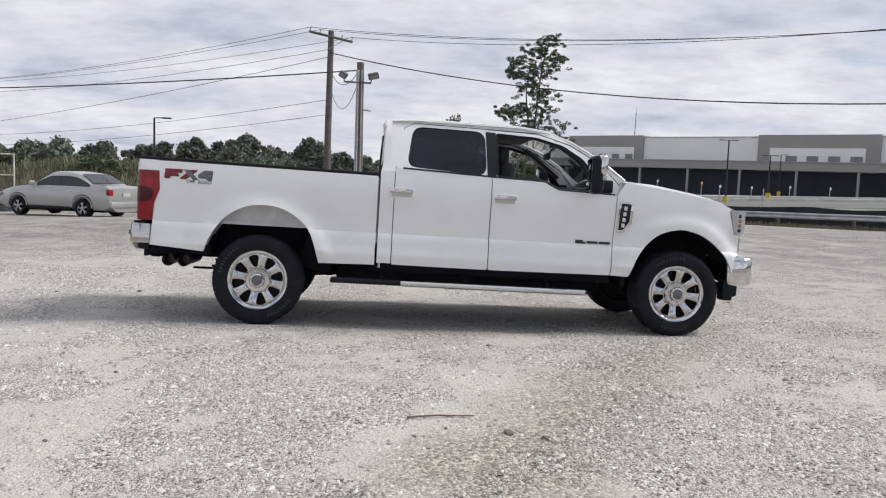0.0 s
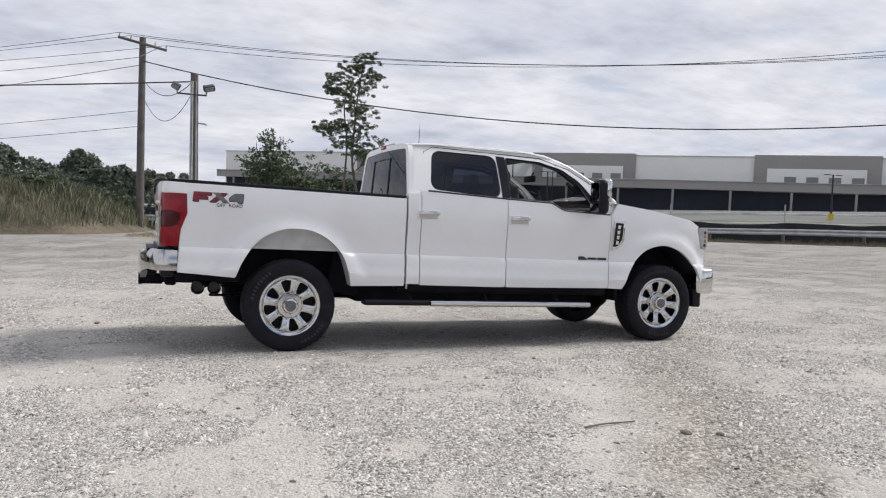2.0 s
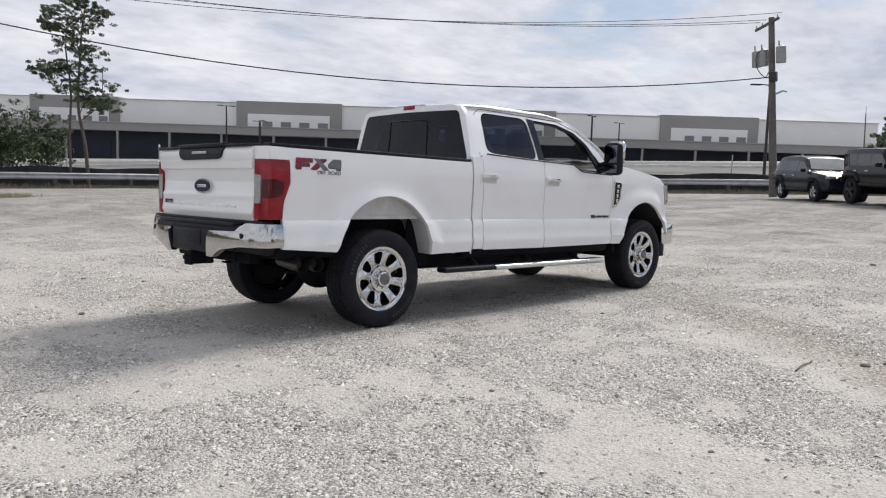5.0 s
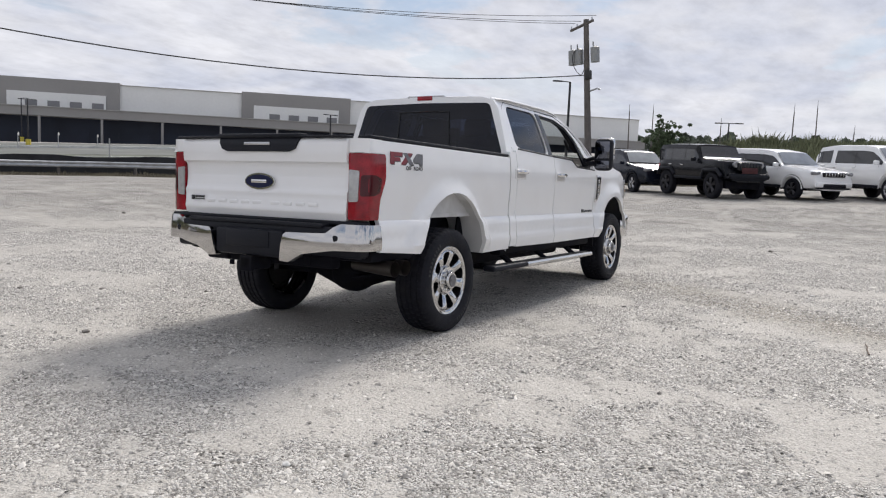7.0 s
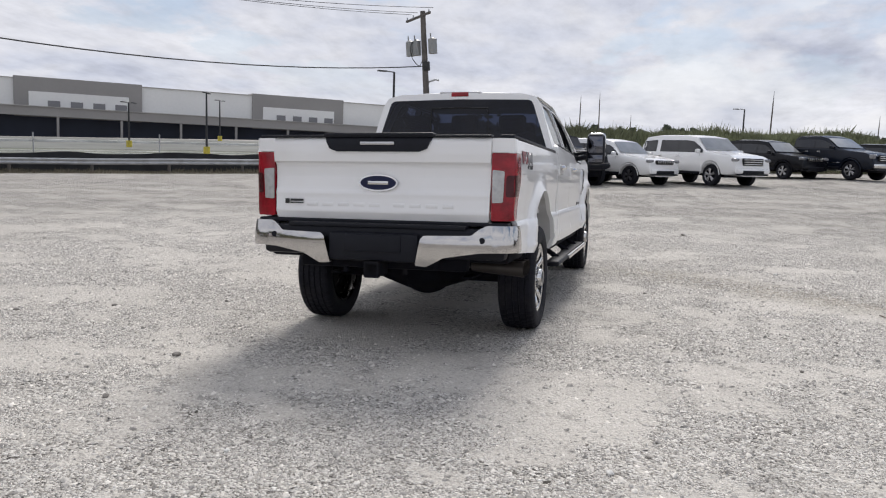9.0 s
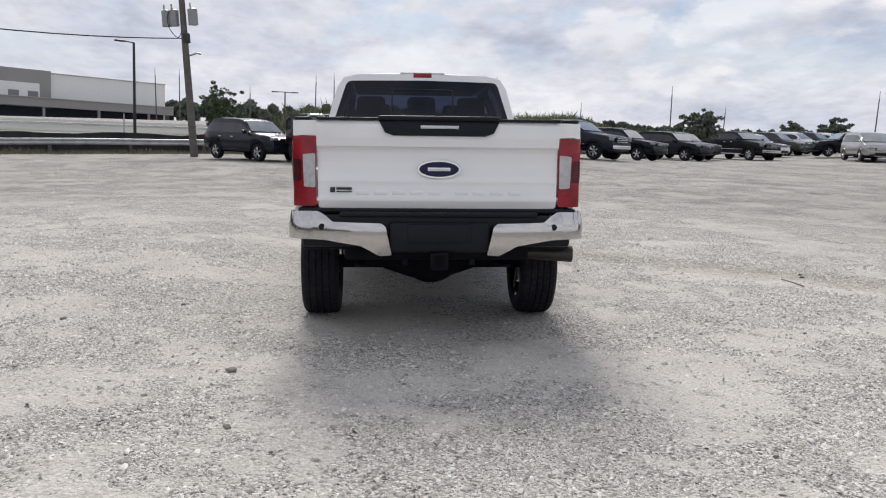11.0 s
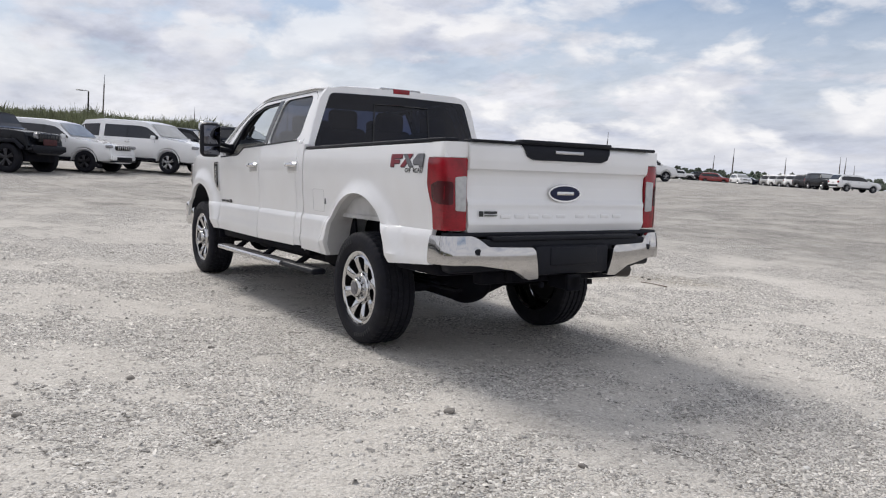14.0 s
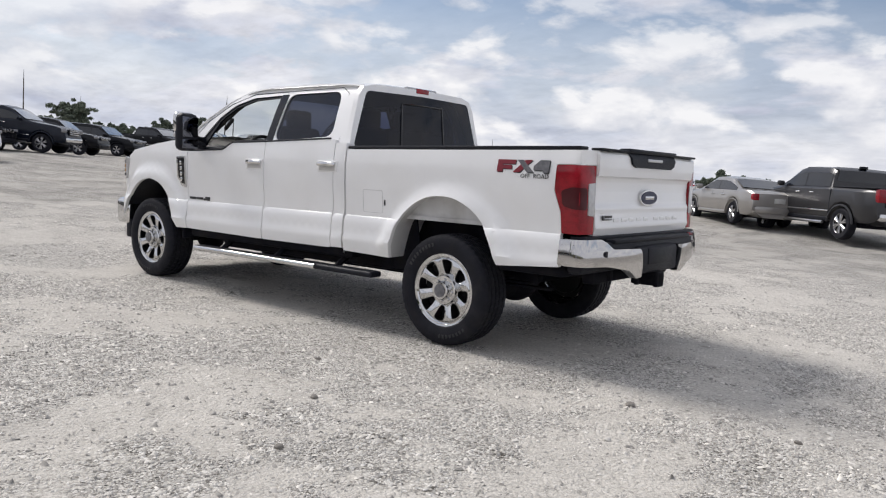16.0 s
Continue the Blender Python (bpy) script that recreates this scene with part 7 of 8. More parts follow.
# black silt fence behind the rail
bm = B()
prev = None
for k, (x, y, a) in enumerate(along(rail_points(), 0.6)):
    nx_, ny_ = -math.sin(a), math.cos(a)
    o = 1.0 + 0.10 * math.sin(k * 1.3)
    h = 1.12 + 0.06 * math.sin(k * 0.7) + 0.04 * noise.noise(Vector((k * 0.4, 0, 0)))
    base = ground_z(x, y) - 0.1
    row = [bm.verts.new((x + nx_ * (o + d), y + ny_ * (o + d), base + z)) for d, z in ((0, 0), (0.05 * math.sin(k), h * 0.5), (0, h), (0.03, h), (0.03, 0))]
    if prev:
        for i in range(4):
            bm.faces.new((prev[i], row[i], row[i + 1], prev[i + 1]))
    prev = row
part("silt_fence", bm, M["silt"], None, "black plastic silt fence sagging behind the guardrail", category="fence", kind="structure")

# road beyond, its barrier and painted lines
def strip(name, o0, o1, z, material, label, category, thick=0.02, wave=0.0):
    bm = B()
    prev = None
    for k, (x, y, a) in enumerate(along([(-60, 36), (-30, 36), *rail_points()[1:-1], (40.5, 3.0), (46, -8)], 2.0)):
        nx_, ny_ = -math.sin(a), math.cos(a)
        n_ = max(1, int((o1 - o0) / 6))
        across = [(o0, z - thick)] + [(o0 + (o1 - o0) * i_ / n_, z) for i_ in range(n_ + 1)] + [(o1, z - thick)]
        row = [bm.verts.new((x + nx_ * o, y + ny_ * o, ground_z(x + nx_ * o, y + ny_ * o) + q)) for o, q in across]
        if prev:
            for i in range(len(row) - 1):
                bm.faces.new((prev[i], row[i], row[i + 1], prev[i + 1]))
        prev = row
    return part(name, bm, material, None, label, category=category, kind="structure", smooth=None)


M["lot_grey"] = mat("worn_car_park", (0.15, 0.155, 0.14), 0.9, vary=0.2, scale=0.12, fine=0.08)
M["verge"] = mat("patchy_verge", (0.125, 0.135, 0.10), 0.9, vary=0.25, scale=0.25, fine=0.2, dirt=((0.24, 0.235, 0.21), 0.6, 0.12))
strip("road", 4.0, 15.0, 0.10, M["asphalt"], "pale worn asphalt road beyond the guardrail", "road", 0.2)
strip("road_kerb", 15.0, 15.6, 0.22, M["conc"], "concrete kerb along the road", "kerb", 0.4)
M["white_kerb"] = mat("pale_kerb", (0.60, 0.60, 0.57), 0.8, vary=0.2, scale=0.4, fine=0.1)
strip("road_line", 9.3, 9.5, 0.106, M["white_post"], "white line along the road", "road marking", 0.004)
strip("verge", 15.6, 44.0, 0.16, M["verge"], "patchy grass and dirt beyond the road", "verge", 0.3)
strip("car_park_kerb", 30.0, 30.6, 0.30, M["white_kerb"], "pale concrete kerb of the car park", "kerb", 0.5)
strip("car_park", 44.0, 78.0, 0.18, M["lot_grey"], "pale concrete car park before the warehouse", "pavement", 0.3)
strip("concrete_barrier", 60.0, 60.4, 0.45, M["white_kerb"], "long pale concrete barrier across the car park", "barrier", 0.7)
for k_ in range(6):
    strip("bay_kerb", 19.0 + 4.0 * k_, 19.3 + 4.0 * k_, 0.22, M["white_kerb"], "pale kerb between parking bays", "kerb", 0.3)

for k, (x, y, a) in enumerate(along(rail_points(), 3.3)):
    nx_, ny_ = -math.sin(a), math.cos(a)
    for o_ in (22.0, 34.0):
        px, py = x + nx_ * o_, y + ny_ * o_
        ob = part("parking_line", box(B(), (0, 0, 0), (0.30, 4.6, 0.02)), M["white_kerb"], None, "white painted parking bay line", category="road marking", group="parking lines", kind="structure")
        ob.matrix_basis = pose(px, py, ground_z(px, py) + 0.185, 0, 0, math.degrees(a) + 35)

for k, (x, y, a) in enumerate(along(rail_points(), 6.1)):
    nx_, ny_ = -math.sin(a), math.cos(a)
    px, py = x + nx_ * 3.0, y + ny_ * 3.0
    ob = part("fence_post", tube(B(), [(0, 0, -0.1), (0, 0, 2.1)], 0.035, 8), M["galv"], None, "thin steel fence post behind the guardrail", category="fence post", group="fence posts")
    ob.matrix_basis = pose(px, py, ground_z(px, py), 0, random.uniform(-2, 2), 0)


def lamp_post(x, y, top, label, heads=2, r=0.09, base=True, turn=0.0):
    g = ground_z(x, y)
    e = thing("street_lamp", pose(x, y, g, 0, 0, turn), label, "street lamp", "street lamps")
    h = top - g
    part("post", tube(B(), [(0, 0, 0), (0, 0, h)], r, 10, r * 0.7), M["lamp_black"], e)
    part("lamp_arm", tube(B(), [(-0.9 if heads > 1 else 0, 0, h), (0.9, 0, h + 0.05)], 0.04, 6), M["lamp_black"], e)
    for q in ((-0.85, 0.85) if heads > 1 else (0.95,)):
        part("lamp_head", box(B(), (q, 0, h + 0.02), (0.7, 0.30, 0.10), 0.03), M["lamp_black"], e)
    if base:
        part("base", tube(B(), [(0, 0, 0), (0, 0, 0.9)], 0.32, 14), M["yellow"], e, "yellow painted concrete base")
    return e


M["lamp_black"] = mat("black_lamp_paint", (0.022, 0.022, 0.025), 0.45, vary=0.1)
lamp_post(44.4, 84.2, 7.6, "black twin-headed car park lamp on yellow base", 2, 0.12)
lamp_post(55.0, 94.0, 6.4, "black twin-headed car park lamp on yellow base", 2, 0.12)
lamp_post(62.0, 41.3, 6.3, "black twin-headed car park lamp on yellow base", 2, 0.12, turn=20)
lamp_post(68.4, 55.1, 5.6, "black twin-headed car park lamp on yellow base", 2, 0.12)
lamp_post(76.1, 130.1, 8.4, "distant black car park lamp", 1, 0.12)
lamp_post(95.0, 60.0, 7.6, "distant black car park lamp", 2, 0.12)
lamp_post(48.1, 17.1, 7.0, "black single-headed lamp post beyond the road", 1, 0.11, False, 135)
lamp_post(92.0, -11.0, 7.5, "black single-headed lamp post behind the grass bank", 1, 0.12, False, 90)
lamp_post(67.0, 9.5, 5.2, "distant twin-headed lamp post", 2, 0.08, False, 100)
lamp_post(-15.8, 53.9, 5.6, "black single-headed lamp post among the shrubs", 1, 0.10, False, 0)

MASTS = [(153, 27, 10.7), (151, 14, 13.3), (170, 5, 10.7), (162, -42, 11.1), (140, -54, 13.6), (157, -72, 11.4), (134, -91, 13.9), (152, -106, 11.7), (85, -152, 9.8), (83, -154, 8.2), (72, -166, 9.3), (97.6, -97.9, 10.2), (86.7, -114.1, 7.4), (84.8, -117.1, 8.9), (79.5, -125, 7.9), (73.7, -133.9, 8.6), (166, 44, 14.4), (162, 11, 14.8), (68, 190, 22.5), (125, -18, 12.4), (156, 46, 13.6)]
for x, y, zt in MASTS:
    h = zt - ground_z(x, y) - 1.5
    e = thing("mast", pose(x, y, ground_z(x, y), random.uniform(-1.5, 1.5), random.uniform(-2, 2), 0), "thin distant steel mast", "mast", "masts")
    part("mast_pole", tube(B(), [(0, 0, 0), (0, 0, h)], 0.15, 8, 0.09), M["wood_pole"], e)
    part("mast_tip", tube(B(), [(0, 0, h), (0, 0, h + 1.5)], 0.08, 6, 0.04), M["galv"], e)

cone = thing("traffic_cone", pose(-0.05, 32.5, ground_z(-0.05, 32.5)) @ Matrix.Scale(0.72, 4), "orange and white traffic cone near the guardrail", "traffic cone")
part("cone_body", tube(B(), [(0, 0, 0.03), (0, 0, 0.75)], 0.16, 16, 0.03), M["orange"], cone)
part("cone_band", tube(B(), [(0, 0, 0.26), (0, 0, 0.60)], 0.129, 16, 0.070), M["white_post"], cone)
part("cone_base", box(B(), (0, 0, 0.02), (0.38, 0.38, 0.04), 0.01), M["wire"], cone)


def road_sign(x, y, h, kind):
    g = ground_z(x, y)
    e = thing("road_sign", pose(x, y, g, 0, 0, 30), ("yellow" if kind == "yellow" else "white") + " diamond road sign on a thin post", "road sign", "road signs")
    part("post", tube(B(), [(0, 0, 0), (0, 0, h)], 0.05, 6), M["galv"], e)
    pl = part("sign_plate", box(B(), (0, 0, 0), (0.34, 0.03, 0.34), 0.01), M["yellow"] if kind == "yellow" else M["white_post"], e)
    pl.matrix_basis = pose(0, -0.06, h, 0, 45, 0)


for x_, y_, h_, k_ in ((41.2, 84.1, 2.5, "yellow"), (35.8, 84.6, 2.8, "white"), (43.4, 83.8, 2.1, "white"), (47.3, 83.5, 1.9, "white"), (52.0, 83.1, 1.9, "white"), (56.9, 82.6, 1.7, "white")):
    road_sign(x_, y_, h_, k_)


# ---------------------------------------------------------------- the warehouse
FACE = pose(106.5, 106.5, -1.2, 0, 0.55, -45)  # local x runs along the front; the front looks along -y
ware = thing("warehouse", FACE, "long white and grey warehouse with a dark loading front", "warehouse")
part("wall", box(B(), (-20, 20.0, 6.4), (208, 40, 12.8), 0.0), M["wall_white"], ware)
for a, b in ((-86, -67.9), (-44.0, -22.8), (-0.9, 20.1), (40.9, 60.3)):
    blk = part("grey_bay", box(B(), ((a + b) / 2, 1.2, 9.75), (b - a, 3.4, 6.9), 0.0), M["wall_grey"], ware, "grey framed bay")
    w = b - a
    part("white_panel", box(B(), ((a + b) / 2, -0.56, 9.15), (w * 0.78, 0.16, 3.1), 0.0), M["wall_white"], blk)
    for k in range(4):
        cx = a + w * (0.11 + 0.16 + 0.185 * k * 0.95)
        part("window", box(B(), (cx + 0.6, -0.66, 8.5), (w * 0.095, 0.10, 1.45), 0.0), M["win_grey"], blk)
part("canopy", box(B(), (-20, -1.6, 7.2), (208, 3.6, 1.6), 0.0), M["wall_grey"], ware)
part("canopy_edge", box(B(), (-20, -3.5, 8.04), (208, 0.3, 0.12), 0.0), M["conc"], ware)
# shade of the open dock under the canopy, given as a near-black wall
part("dock_wall", box(B(), (-20, -0.15, 3.2), (207, 0.3, 6.4), 0.0), M["dock_shade"], ware)
for k in range(20):
    part("column", box(B(), (-119 + 10.4 * k, -3.1, 3.2), (0.40, 0.40, 6.4), 0.0), M["wall_grey"], ware)
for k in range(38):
    part("dock_door", box(B(), (-118 + 5.2 * k, -0.36, 2.6), (3.0, 0.10, 3.2), 0.0), M["dock_shade"], ware)
for k in range(6):
    part("roof_unit", box(B(), (-95 + 31 * k, 10, 12.9), (4.0, 2.5, 0.8), 0.05), M["under"], ware)
part("parapet", box(B(), (-20, -0.02, 12.85), (208.2, 0.4, 0.14), 0.0), M["conc"], ware)

# ---------------------------------------------------------------- plants
def leaf_cloud(blobs, count, size, rs, flat=0.5):
    """Leaves scattered through ellipsoid clumps, as small folded cards. blobs: (centre, radii, weight)."""
    w = np.array([b[2] for b in blobs], float)
    pick = rs.choice(len(blobs), count, p=w / w.sum())
    c = np.array([b[0] for b in blobs])[pick]
    r = np.array([b[1] for b in blobs])[pick]
    d = rs.normal(size=(count, 3))
    d /= np.linalg.norm(d, axis=1)[:, None]
    p = c + d * r * (rs.uniform(0.25, 1.0, (count, 1)) ** 0.5)
    a = rs.normal(size=(count, 3))
    a /= np.linalg.norm(a, axis=1)[:, None]
    b = np.cross(a, rs.normal(size=(count, 3)))
    b /= np.linalg.norm(b, axis=1)[:, None]
    s = size * rs.uniform(0.6, 1.5, (count, 1))
    n = np.cross(a, b) * s * 0.25
    v = np.stack([p - a * s, p + b * s * flat - n, p + a * s, p - b * s * flat - n], 1).reshape(-1, 3)
    f = np.arange(count * 4).reshape(-1, 4)
    return v, f


def cards(name, v, f, material, parent=None, label="", **tags):
    me = bpy.data.meshes.new(name)
    me.vertices.add(len(v))
    me.vertices.foreach_set("co", np.asarray(v, np.float32).ravel())
    me.loops.add(f.size)
    me.loops.foreach_set("vertex_index", np.asarray(f, np.int32).ravel())
    me.polygons.add(len(f))
    me.polygons.foreach_set("loop_start", np.arange(0, f.size, f.shape[1], dtype=np.int32))
    me.polygons.foreach_set("loop_total", np.full(len(f), f.shape[1], np.int32))
    me.update()
    me.validate()
    me.materials.append(material)
    ob = new(name, me)
    if parent is not None:
        ob.parent = parent
    return tagged(ob, label, **tags)


# the tall thin tree by the road: clumps of leaf held out on bare limbs
tx, ty = 10.1, 35.9
rs = np.random.default_rng(11)
tree = thing("tall_tree", pose(tx, ty, ground_z(tx, ty)) @ Matrix.Diagonal((0.76, 0.76, 0.90, 1)), "tall thin broadleaf tree with clumped foliage", "tree", "trees")
bm = B()
trunk = smooth_line([(0.6, 0, 0), (0.45, 0, 2.4), (0.1, 0.1, 4.5), (0.25, 0.1, 7.0), (0.5, 0.0, 9.3), (0.9, 0, 10.9)], 6)
tube(bm, trunk, 0.13, 9, 0.03)
tube(bm, smooth_line([(-0.5, 0.1, 0), (-0.5, 0.1, 3.0), (-0.35, 0.1, 5.6), (-0.6, 0.1, 7.8), (-0.4, 0.0, 9.6)], 6), 0.10, 8, 0.03)
CL = [((1.05, 0, 10.9), (0.75, 0.7, 0.55)), ((0.1, 0.2, 10.4), (0.8, 0.7, 0.5)), ((1.6, -0.2, 9.9), (0.55, 0.5, 0.35)), ((-0.9, 0, 9.6), (0.9, 0.7, 0.55)), ((0.5, 0.2, 9.2), (0.7, 0.7, 0.5)), ((-1.5, 0, 8.9), (0.6, 0.5, 0.35)),
      ((-0.3, 0.2, 8.2), (0.8, 0.7, 0.5)), ((0.7, 0, 7.7), (0.7, 0.6, 0.55)), ((-1.0, 0.1, 6.9), (1.0, 0.7, 0.55)), ((-2.1, 0, 6.5), (0.8, 0.6, 0.4)), ((0.3, 0.1, 6.6), (0.9, 0.7, 0.6)), ((-0.5, 0, 5.6), (1.1, 0.7, 0.5)), ((1.4, 0.1, 5.6), (0.8, 0.7, 0.6)), ((0.6, 0.1, 4.9), (0.9, 0.7, 0.45)), ((1.9, 0, 4.8), (0.6, 0.6, 0.4))]
for c, r in CL:
    j = min(range(len(trunk)), key=lambda i: abs(trunk[i].z - (c[2] - 0.9)))
    tube(bm, smooth_line([trunk[j][:], ((trunk[j].x + c[0]) / 2, c[1] * 0.5, (trunk[j].z + c[2]) / 2 + 0.1), c], 4), 0.045, 5, 0.012)
part("trunk", bm, M["bark"], tree)
blobs = []
for c, r in CL:
    for k in range(34):
        o = np.array(c) + rs.normal(size=3) * np.array(r) * (0.72, 0.7, 0.50)
        blobs.append((o, np.array((0.30, 0.30, 0.11)) * rs.uniform(0.5, 1.2), 1.0))
v, f = leaf_cloud(blobs, 21000, 0.070, rs, 0.40)
cards("crown", v, f, M["leaf"], tree)


def shrub(name, x, y, h, w, seed, label, leaves=5000, size=0.09, material="leaf", category="shrub", group="shrubs"):
    rs_ = np.random.default_rng(seed)
    e = thing(name, pose(x, y, ground_z(x, y)), label, category, group)
    bm = B()
    bl = []
    for k in range(9):
        a, rr = rs_.uniform(0, 6.28), rs_.uniform(0.1, 0.5) * w
        tip = np.array((rr * math.cos(a), rr * math.sin(a) * 0.7, h * rs_.uniform(0.55, 0.92)))
        tube(bm, smooth_line([(0.1 * math.cos(a), 0.1 * math.sin(a), 0), tuple(tip * (0.5, 0.5, 0.55)), tuple(tip)], 4), 0.05 * h / 4, 5, 0.012)
        for q in range(16):
            bl.append((tip * rs_.uniform(0.45, 1.0) + rs_.normal(size=3) * (0.13 * w, 0.12 * w, 0.09 * h), np.array((0.09 * w, 0.08 * w, 0.045 * h)) * rs_.uniform(0.4, 1.4), 1.0))
    part("trunk", bm, M["bark"], e)
    v_, f_ = leaf_cloud(bl, leaves, size, rs_, 0.5)
    cards("crown", v_, f_, M[material], e)
    return e


shrub("tree", 5.8, 41.5, 6.3, 5.0, 21, "small leafy tree beside the road", 5200, 0.085, category="tree", group="trees")
shrub("tree", 8.6, 43.0, 5.0, 5.4, 22, "bushy small tree beside the road", 5600, 0.085, category="tree", group="trees")
shrub("tree", 11.3, 45.5, 4.4, 4.2, 23, "bushy small tree beside the road", 4800, 0.085, category="tree", group="trees")
shrub("shrub", -2.6, 33.8, 2.3, 2.8, 24, "green shrub by the guardrail", 5000, 0.08)
shrub("shrub", -5.4, 34.6, 2.0, 2.4, 25, "green shrub by the guardrail", 4000, 0.08)
shrub("shrub", 0.5, 40.0, 2.3, 2.6, 30, "green shrub behind the guardrail", 5000, 0.085)
shrub("shrub", -4.2, 47.0, 2.6, 3.4, 51, "green shrub on the far side of the road", 4500, 0.10)
shrub("shrub", 3.4, 49.0, 2.4, 3.2, 52, "green shrub on the far side of the road", 4500, 0.10)
shrub("tree", 73.4, 16.6, 5.4, 4.6, 26, "round leafy tree beyond the road", 8000, 0.12, category="tree", group="trees")
shrub("tree", 99.8, -43.8, 4.9, 5.2, 27, "wide dark tree beyond the lot", 6000, 0.22, "leaf_haze", category="tree", group="trees")
shrub("tree", 97.8, -56.0, 3.6, 5.0, 28, "wide dark tree beyond the lot", 6000, 0.22, "leaf_haze", category="tree", group="trees")
shrub("tree", 97.1, -60.9, 4.1, 5.4, 29, "wide dark tree beyond the lot", 6000, 0.22, "leaf_haze", category="tree", group="trees")


def woods(name, pts, h0, h1, depth, count, size, seed, label, material="leaf_haze", gap=5.5):
    """A far belt of single trees along a line, each a crown of clumps with an uneven edge."""
    rs_ = np.random.default_rng(seed)
    core, edge = [], []
    for k, (x, y, a) in enumerate(along(pts, gap)):
        nx_, ny_ = -math.sin(a), math.cos(a)
        for q in range(2):
            o = rs_.uniform(0, depth)
            px, py = x + nx_ * o + rs_.normal() * gap * 0.4, y + ny_ * o + rs_.normal() * gap * 0.4
            g = ground_z(px, py)
            wave = 0.5 + 0.5 * noise.fractal(Vector((k * 0.35, seed, q * 3)), 1.0, 2.0, 3)
            hh = (h0 + (h1 - h0) * min(1.2, max(0, wave * rs_.uniform(0.7, 1.3)))) * (1 if q == 0 else 0.65)
            wd = hh * rs_.uniform(0.30, 0.52)
            for c in range(26):
                u = rs_.uniform(0, 1) ** 0.7
                zc = hh * (0.12 + 0.80 * u)
                rad = wd * math.sqrt(max(0.05, 1 - (2 * u - 0.9) ** 2)) * rs_.uniform(0.1, 0.95)
                b = rs_.uniform(0, 6.28)
                rr = hh * rs_.uniform(0.06, 0.15)
                cc = np.array((px + rad * math.cos(b), py + rad * math.sin(b), g + zc))
                core.append((cc, np.array((rr * 0.9, rr * 0.9, rr * 0.7)), rr * rr))
                edge.append((cc, np.array((rr * 1.25, rr * 1.25, rr * 0.95)), rr * rr))
    v0, f0 = leaf_cloud(core, count // 3, size * 1.9, rs_, 0.7)
    v1, f1 = leaf_cloud(edge, count, size, rs_, 0.6)
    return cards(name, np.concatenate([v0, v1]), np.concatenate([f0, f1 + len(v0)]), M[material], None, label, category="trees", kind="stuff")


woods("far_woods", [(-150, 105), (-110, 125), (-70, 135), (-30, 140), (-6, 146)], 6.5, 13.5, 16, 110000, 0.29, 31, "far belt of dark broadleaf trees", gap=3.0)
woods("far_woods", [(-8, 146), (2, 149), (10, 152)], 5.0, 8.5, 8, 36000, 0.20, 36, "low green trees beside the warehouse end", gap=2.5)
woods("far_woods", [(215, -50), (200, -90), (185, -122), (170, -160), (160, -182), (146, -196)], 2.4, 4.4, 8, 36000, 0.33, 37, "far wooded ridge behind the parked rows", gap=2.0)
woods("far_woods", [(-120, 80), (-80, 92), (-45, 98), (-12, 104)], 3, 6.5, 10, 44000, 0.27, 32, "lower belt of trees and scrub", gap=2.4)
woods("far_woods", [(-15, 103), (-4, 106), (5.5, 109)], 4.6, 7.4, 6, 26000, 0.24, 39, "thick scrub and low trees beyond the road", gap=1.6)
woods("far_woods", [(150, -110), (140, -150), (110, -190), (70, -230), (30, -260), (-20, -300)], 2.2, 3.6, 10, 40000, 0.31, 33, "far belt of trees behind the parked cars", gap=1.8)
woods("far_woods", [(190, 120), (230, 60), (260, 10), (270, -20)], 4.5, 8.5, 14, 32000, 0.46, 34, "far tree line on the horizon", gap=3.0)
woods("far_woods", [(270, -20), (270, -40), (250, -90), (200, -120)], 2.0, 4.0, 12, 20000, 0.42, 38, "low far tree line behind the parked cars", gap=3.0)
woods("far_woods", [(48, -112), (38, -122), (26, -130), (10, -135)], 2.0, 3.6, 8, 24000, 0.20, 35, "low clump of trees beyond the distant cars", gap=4)


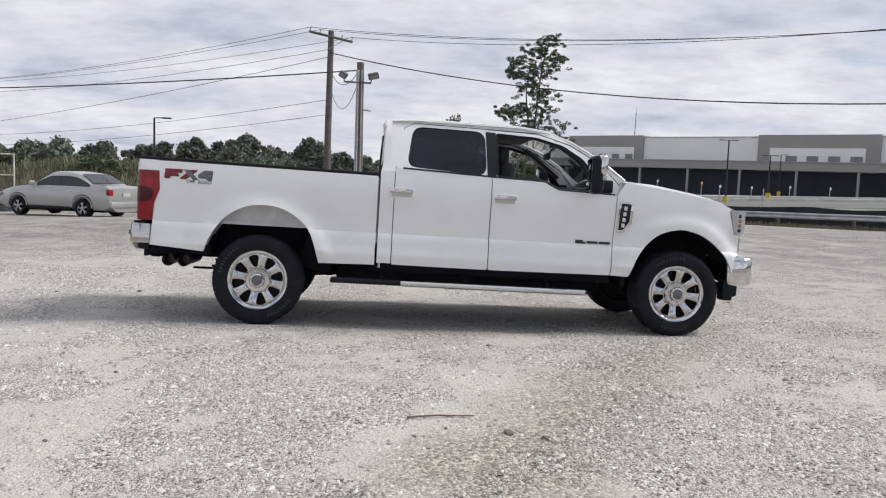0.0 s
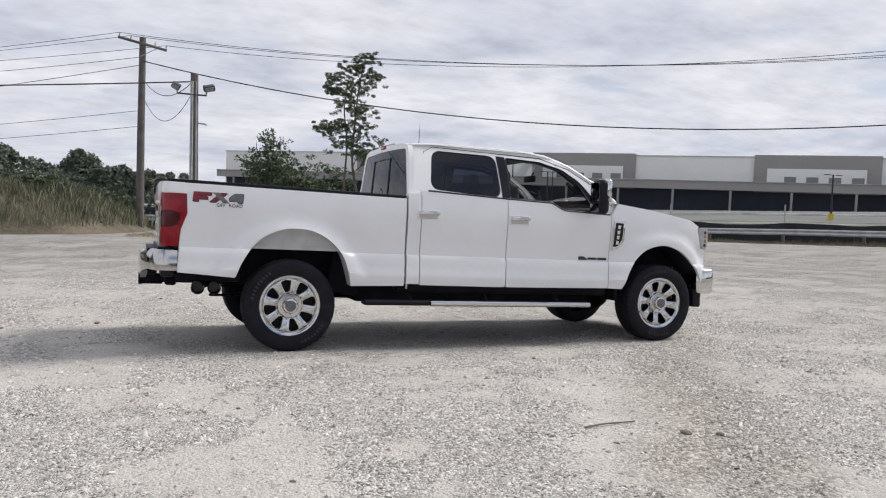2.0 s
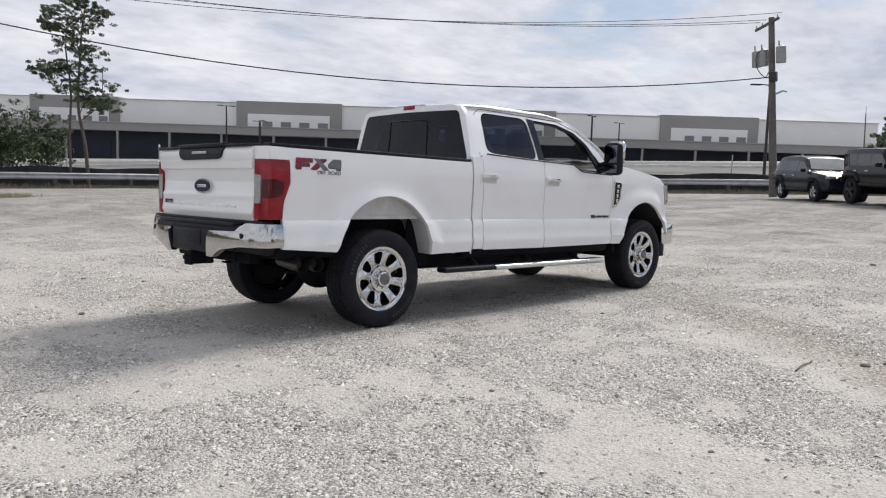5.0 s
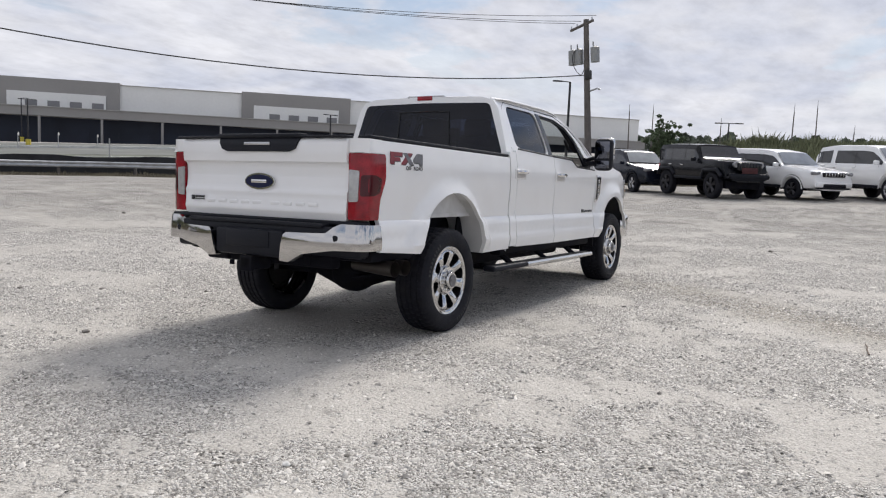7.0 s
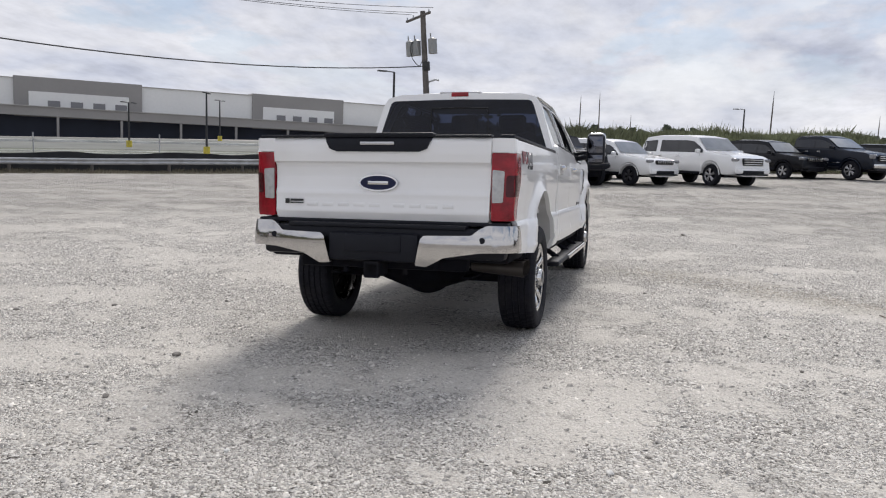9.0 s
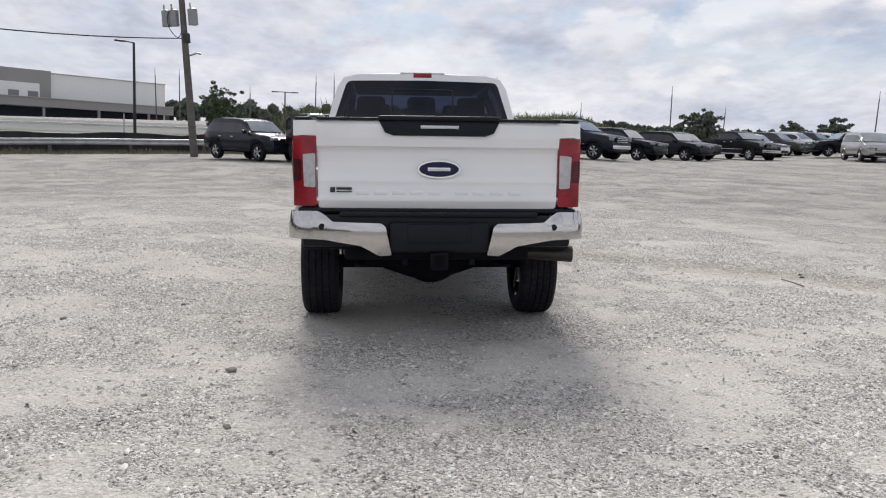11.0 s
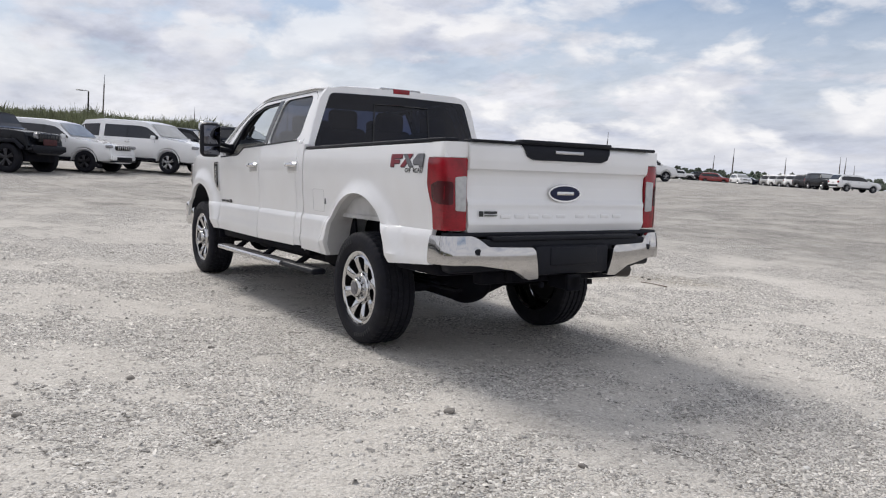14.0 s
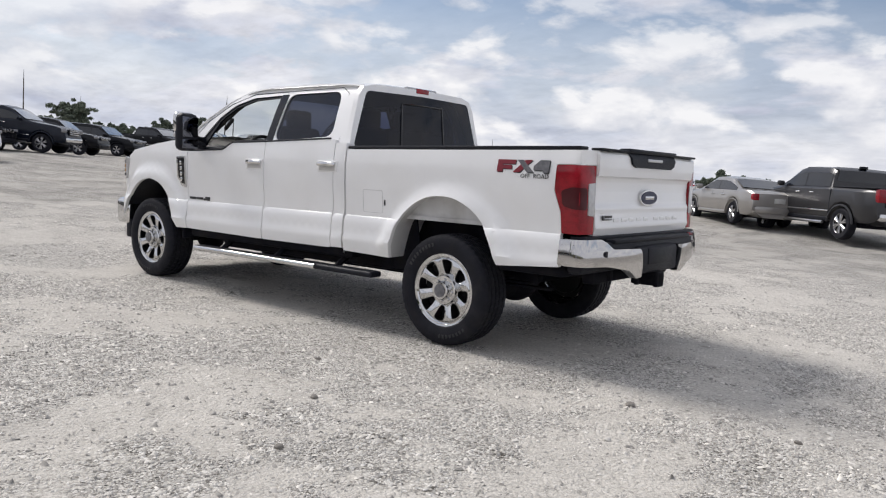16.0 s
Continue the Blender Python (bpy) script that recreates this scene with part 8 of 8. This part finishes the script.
def grass_band(name, pts, depth, rise, count, h, seed, label, material="grass", foot=0.0):
    """Tall grass and weeds on a bank along a line, as bent blades."""
    rs_ = np.random.default_rng(seed)
    line = along(pts, 0.5)
    n = len(line)
    idx = rs_.integers(0, n, count)
    L_ = np.array(line)[idx]
    o = foot + (1 - foot) * rs_.uniform(0, 1, count)
    x = L_[:, 0] - np.sin(L_[:, 2]) * o * depth + rs_.normal(0, 0.2, count)
    y = L_[:, 1] + np.cos(L_[:, 2]) * o * depth + rs_.normal(0, 0.2, count)
    z = np.array([ground_z(a, b) for a, b in zip(x, y)]) + rise * np.clip(np.sin(np.pi * np.clip(o * 1.1, 0, 1)), 0, 1) * np.array([sstep(0, 14, min(i_, n - 1 - i_)) for i_ in idx])
    clump = np.array([0.65 + 0.7 * max(0, noise.noise(Vector((a * 0.35, b * 0.35, seed))) + 0.4) for a, b in zip(x, y)])
    hh = h * clump * (rs_.uniform(0.3, 1.0, count) + 0.35 * (rs_.uniform(0, 1, count) > 0.93))
    a = rs_.uniform(0, 2 * np.pi, count)
    w = 0.008 * rs_.uniform(0.6, 1.6, count) * (1 + h * 0.2)
    dx, dy = np.cos(a) * w, np.sin(a) * w
    lx, ly = rs_.normal(0, 0.17, count) * hh, rs_.normal(0, 0.17, count) * hh
    p0 = np.stack([x - dx, y - dy, z - 0.05], 1)
    p1 = np.stack([x + dx, y + dy, z - 0.05], 1)
    p2 = np.stack([x + dx * 0.8 + lx * 0.4, y + dy * 0.8 + ly * 0.4, z + hh * 0.6], 1)
    p3 = np.stack([x + lx, y + ly, z + hh], 1)
    v_ = np.stack([p0, p1, p2, p3], 1).reshape(-1, 3)
    f_ = np.arange(count * 4).reshape(-1, 4)
    return cards(name, v_, f_, M[material], None, label, category="grass", kind="stuff")


def bank(name, pts, depth, rise, label):
    bm = B()
    prev = None
    line = along(pts, 1.0)
    for j, (x, y, a) in enumerate(line):
        nx_, ny_ = -math.sin(a), math.cos(a)
        row = []
        end = sstep(0, 7, min(j, len(line) - 1 - j))
        for k in range(9):
            o = k / 8
            px, py = x + nx_ * o * depth, y + ny_ * o * depth
            row.append(bm.verts.new((px, py, ground_z(px, py) - 0.06 + rise * end * math.sin(math.pi * min(1, o * 1.1)) * (1 + 0.2 * noise.noise(Vector((px * 0.3, py * 0.3, 5)))))))
        if prev:
            for i in range(8):
                bm.faces.new((prev[i], row[i], row[i + 1], prev[i + 1]))
        prev = row
    part(name, bm, M["bank_soil"], None, label, category="bank", kind="structure")


M["bank_soil"] = mat("bank_soil", (0.13, 0.108, 0.075), 0.9, vary=0.4, scale=0.5, bump=0.8, bump_scale=8, fine=0.25)
M["weed_olive"] = mat("olive_weeds", (0.165, 0.17, 0.105), 0.85, island=0.5, vary=0.4, scale=0.3)
M["weed_brown"] = mat("brown_weeds", (0.17, 0.15, 0.105), 0.9, island=0.4, vary=0.3, scale=0.4)
bank("grass_bank", [(60, -26), (52, -14), (47, -4), (44, 5), (42.5, 10)], -16, 2.25, "low overgrown bank behind the parked cars")
grass_band("tall_grass", [(60, -26), (52, -14), (47, -4), (44, 5), (42.5, 10)], -15, 2.2, 120000, 0.95, 41, "tall green grass on the bank")
bank("grass_bank", [(-0.2, 36.5), (-0.9, 30.5), (-3.2, 26.0), (-7.0, 24.3), (-18, 23.7), (-34, 22.7), (-64, 21.2)], -9, 2.0, "weedy bank at the lot's edge")
grass_band("tall_grass", [(-0.2, 36.5), (-0.9, 30.5), (-3.2, 26.0), (-7.0, 24.3), (-18, 23.7), (-34, 22.7), (-64, 21.2)], -9, 1.9, 120000, 0.50, 42, "tall weeds and grass on the bank", "weed_olive", 0.05)
grass_band("dry_grass", [(-1.5, 22.6), (0.5, 22.0), (2.6, 21.9), (4.2, 22.4)], 1.4, 0.0, 5000, 0.16, 43, "dry straw-coloured grass at the pole's foot", "dry_grass")
grass_band("rail_grass", rail_points(), -1.6, 0.0, 26000, 0.18, 44, "low brown weeds along the guardrail", "weed_brown")
grass_band("rail_grass", rail_points(), 2.0, 0.0, 20000, 0.26, 45, "brown weeds behind the guardrail", "weed_brown")

for k_, (x_, y_, h_, w_) in enumerate(((-10.5, 26.6, 1.3, 2.4), (-15.0, 27.5, 1.6, 2.8), (-20.0, 26.5, 1.2, 2.4), (-25.0, 27.0, 1.6, 3.2), (-32.0, 26.5, 1.4, 2.6), (-5.6, 28.5, 1.3, 2.4))):
    sh_ = shrub("shrub", x_, y_, h_, w_, 60 + k_, "low green shrub among the weeds of the bank", 3500, 0.07)
    sh_.matrix_basis = Matrix.Translation((0, 0, 1.25)) @ sh_.matrix_basis

# white scaffold frame at the lot's edge
frame_ = thing("metal_rack", park(-13.55, 24.0, 8), "white tubular metal rack beside the weeds", "rack")
for q in (-0.45, 0.45):
    part("upright", tube(B(), [(q, 0, 0), (q, 0, 2.25)], 0.03, 8), M["white_post"], frame_)
for z in (0.7, 1.4, 2.22):
    part("crossbar", tube(B(), [(-0.45, 0, z), (0.45, 0, z)], 0.025, 8), M["white_post"], frame_)

# a crumpled black mound beside the rack, standing in for a dark car nose
bm = B()
bmesh.ops.create_icosphere(bm, subdivisions=4, radius=1.0)
for v in bm.verts:
    v.co = Vector((v.co.x * 1.0, v.co.y * 0.5, max(-0.02, v.co.z * 0.42))) * (1 + 0.30 * noise.noise(v.co * 1.7) + 0.10 * noise.noise(v.co * 5))
    v.co.z = max(0.0, v.co.z)
ob = part("tarp_heap", bm, M["silt"], None, "crumpled black mound lying beside the rack", smooth=50, category="tarp")
ob.matrix_basis = park(-13.3, 22.6, 12)

# water tower on the skyline
tower = thing("water_tower", pose(313.5, 73.6, 2.0), "distant pale green water tower", "water tower")
bm = B()
bmesh.ops.create_uvsphere(bm, u_segments=24, v_segments=12, radius=1.7, matrix=Matrix.Translation((0, 0, 9.2)) @ Matrix.Diagonal((1.2, 1.2, 0.62, 1)))
part("tank", bm, mat("tank_paint", (0.30, 0.40, 0.40), 0.5, vary=0.05), tower)
part("stem", tube(B(), [(0, 0, 0), (0, 0, 9)], 0.4, 16), M["conc"], tower)
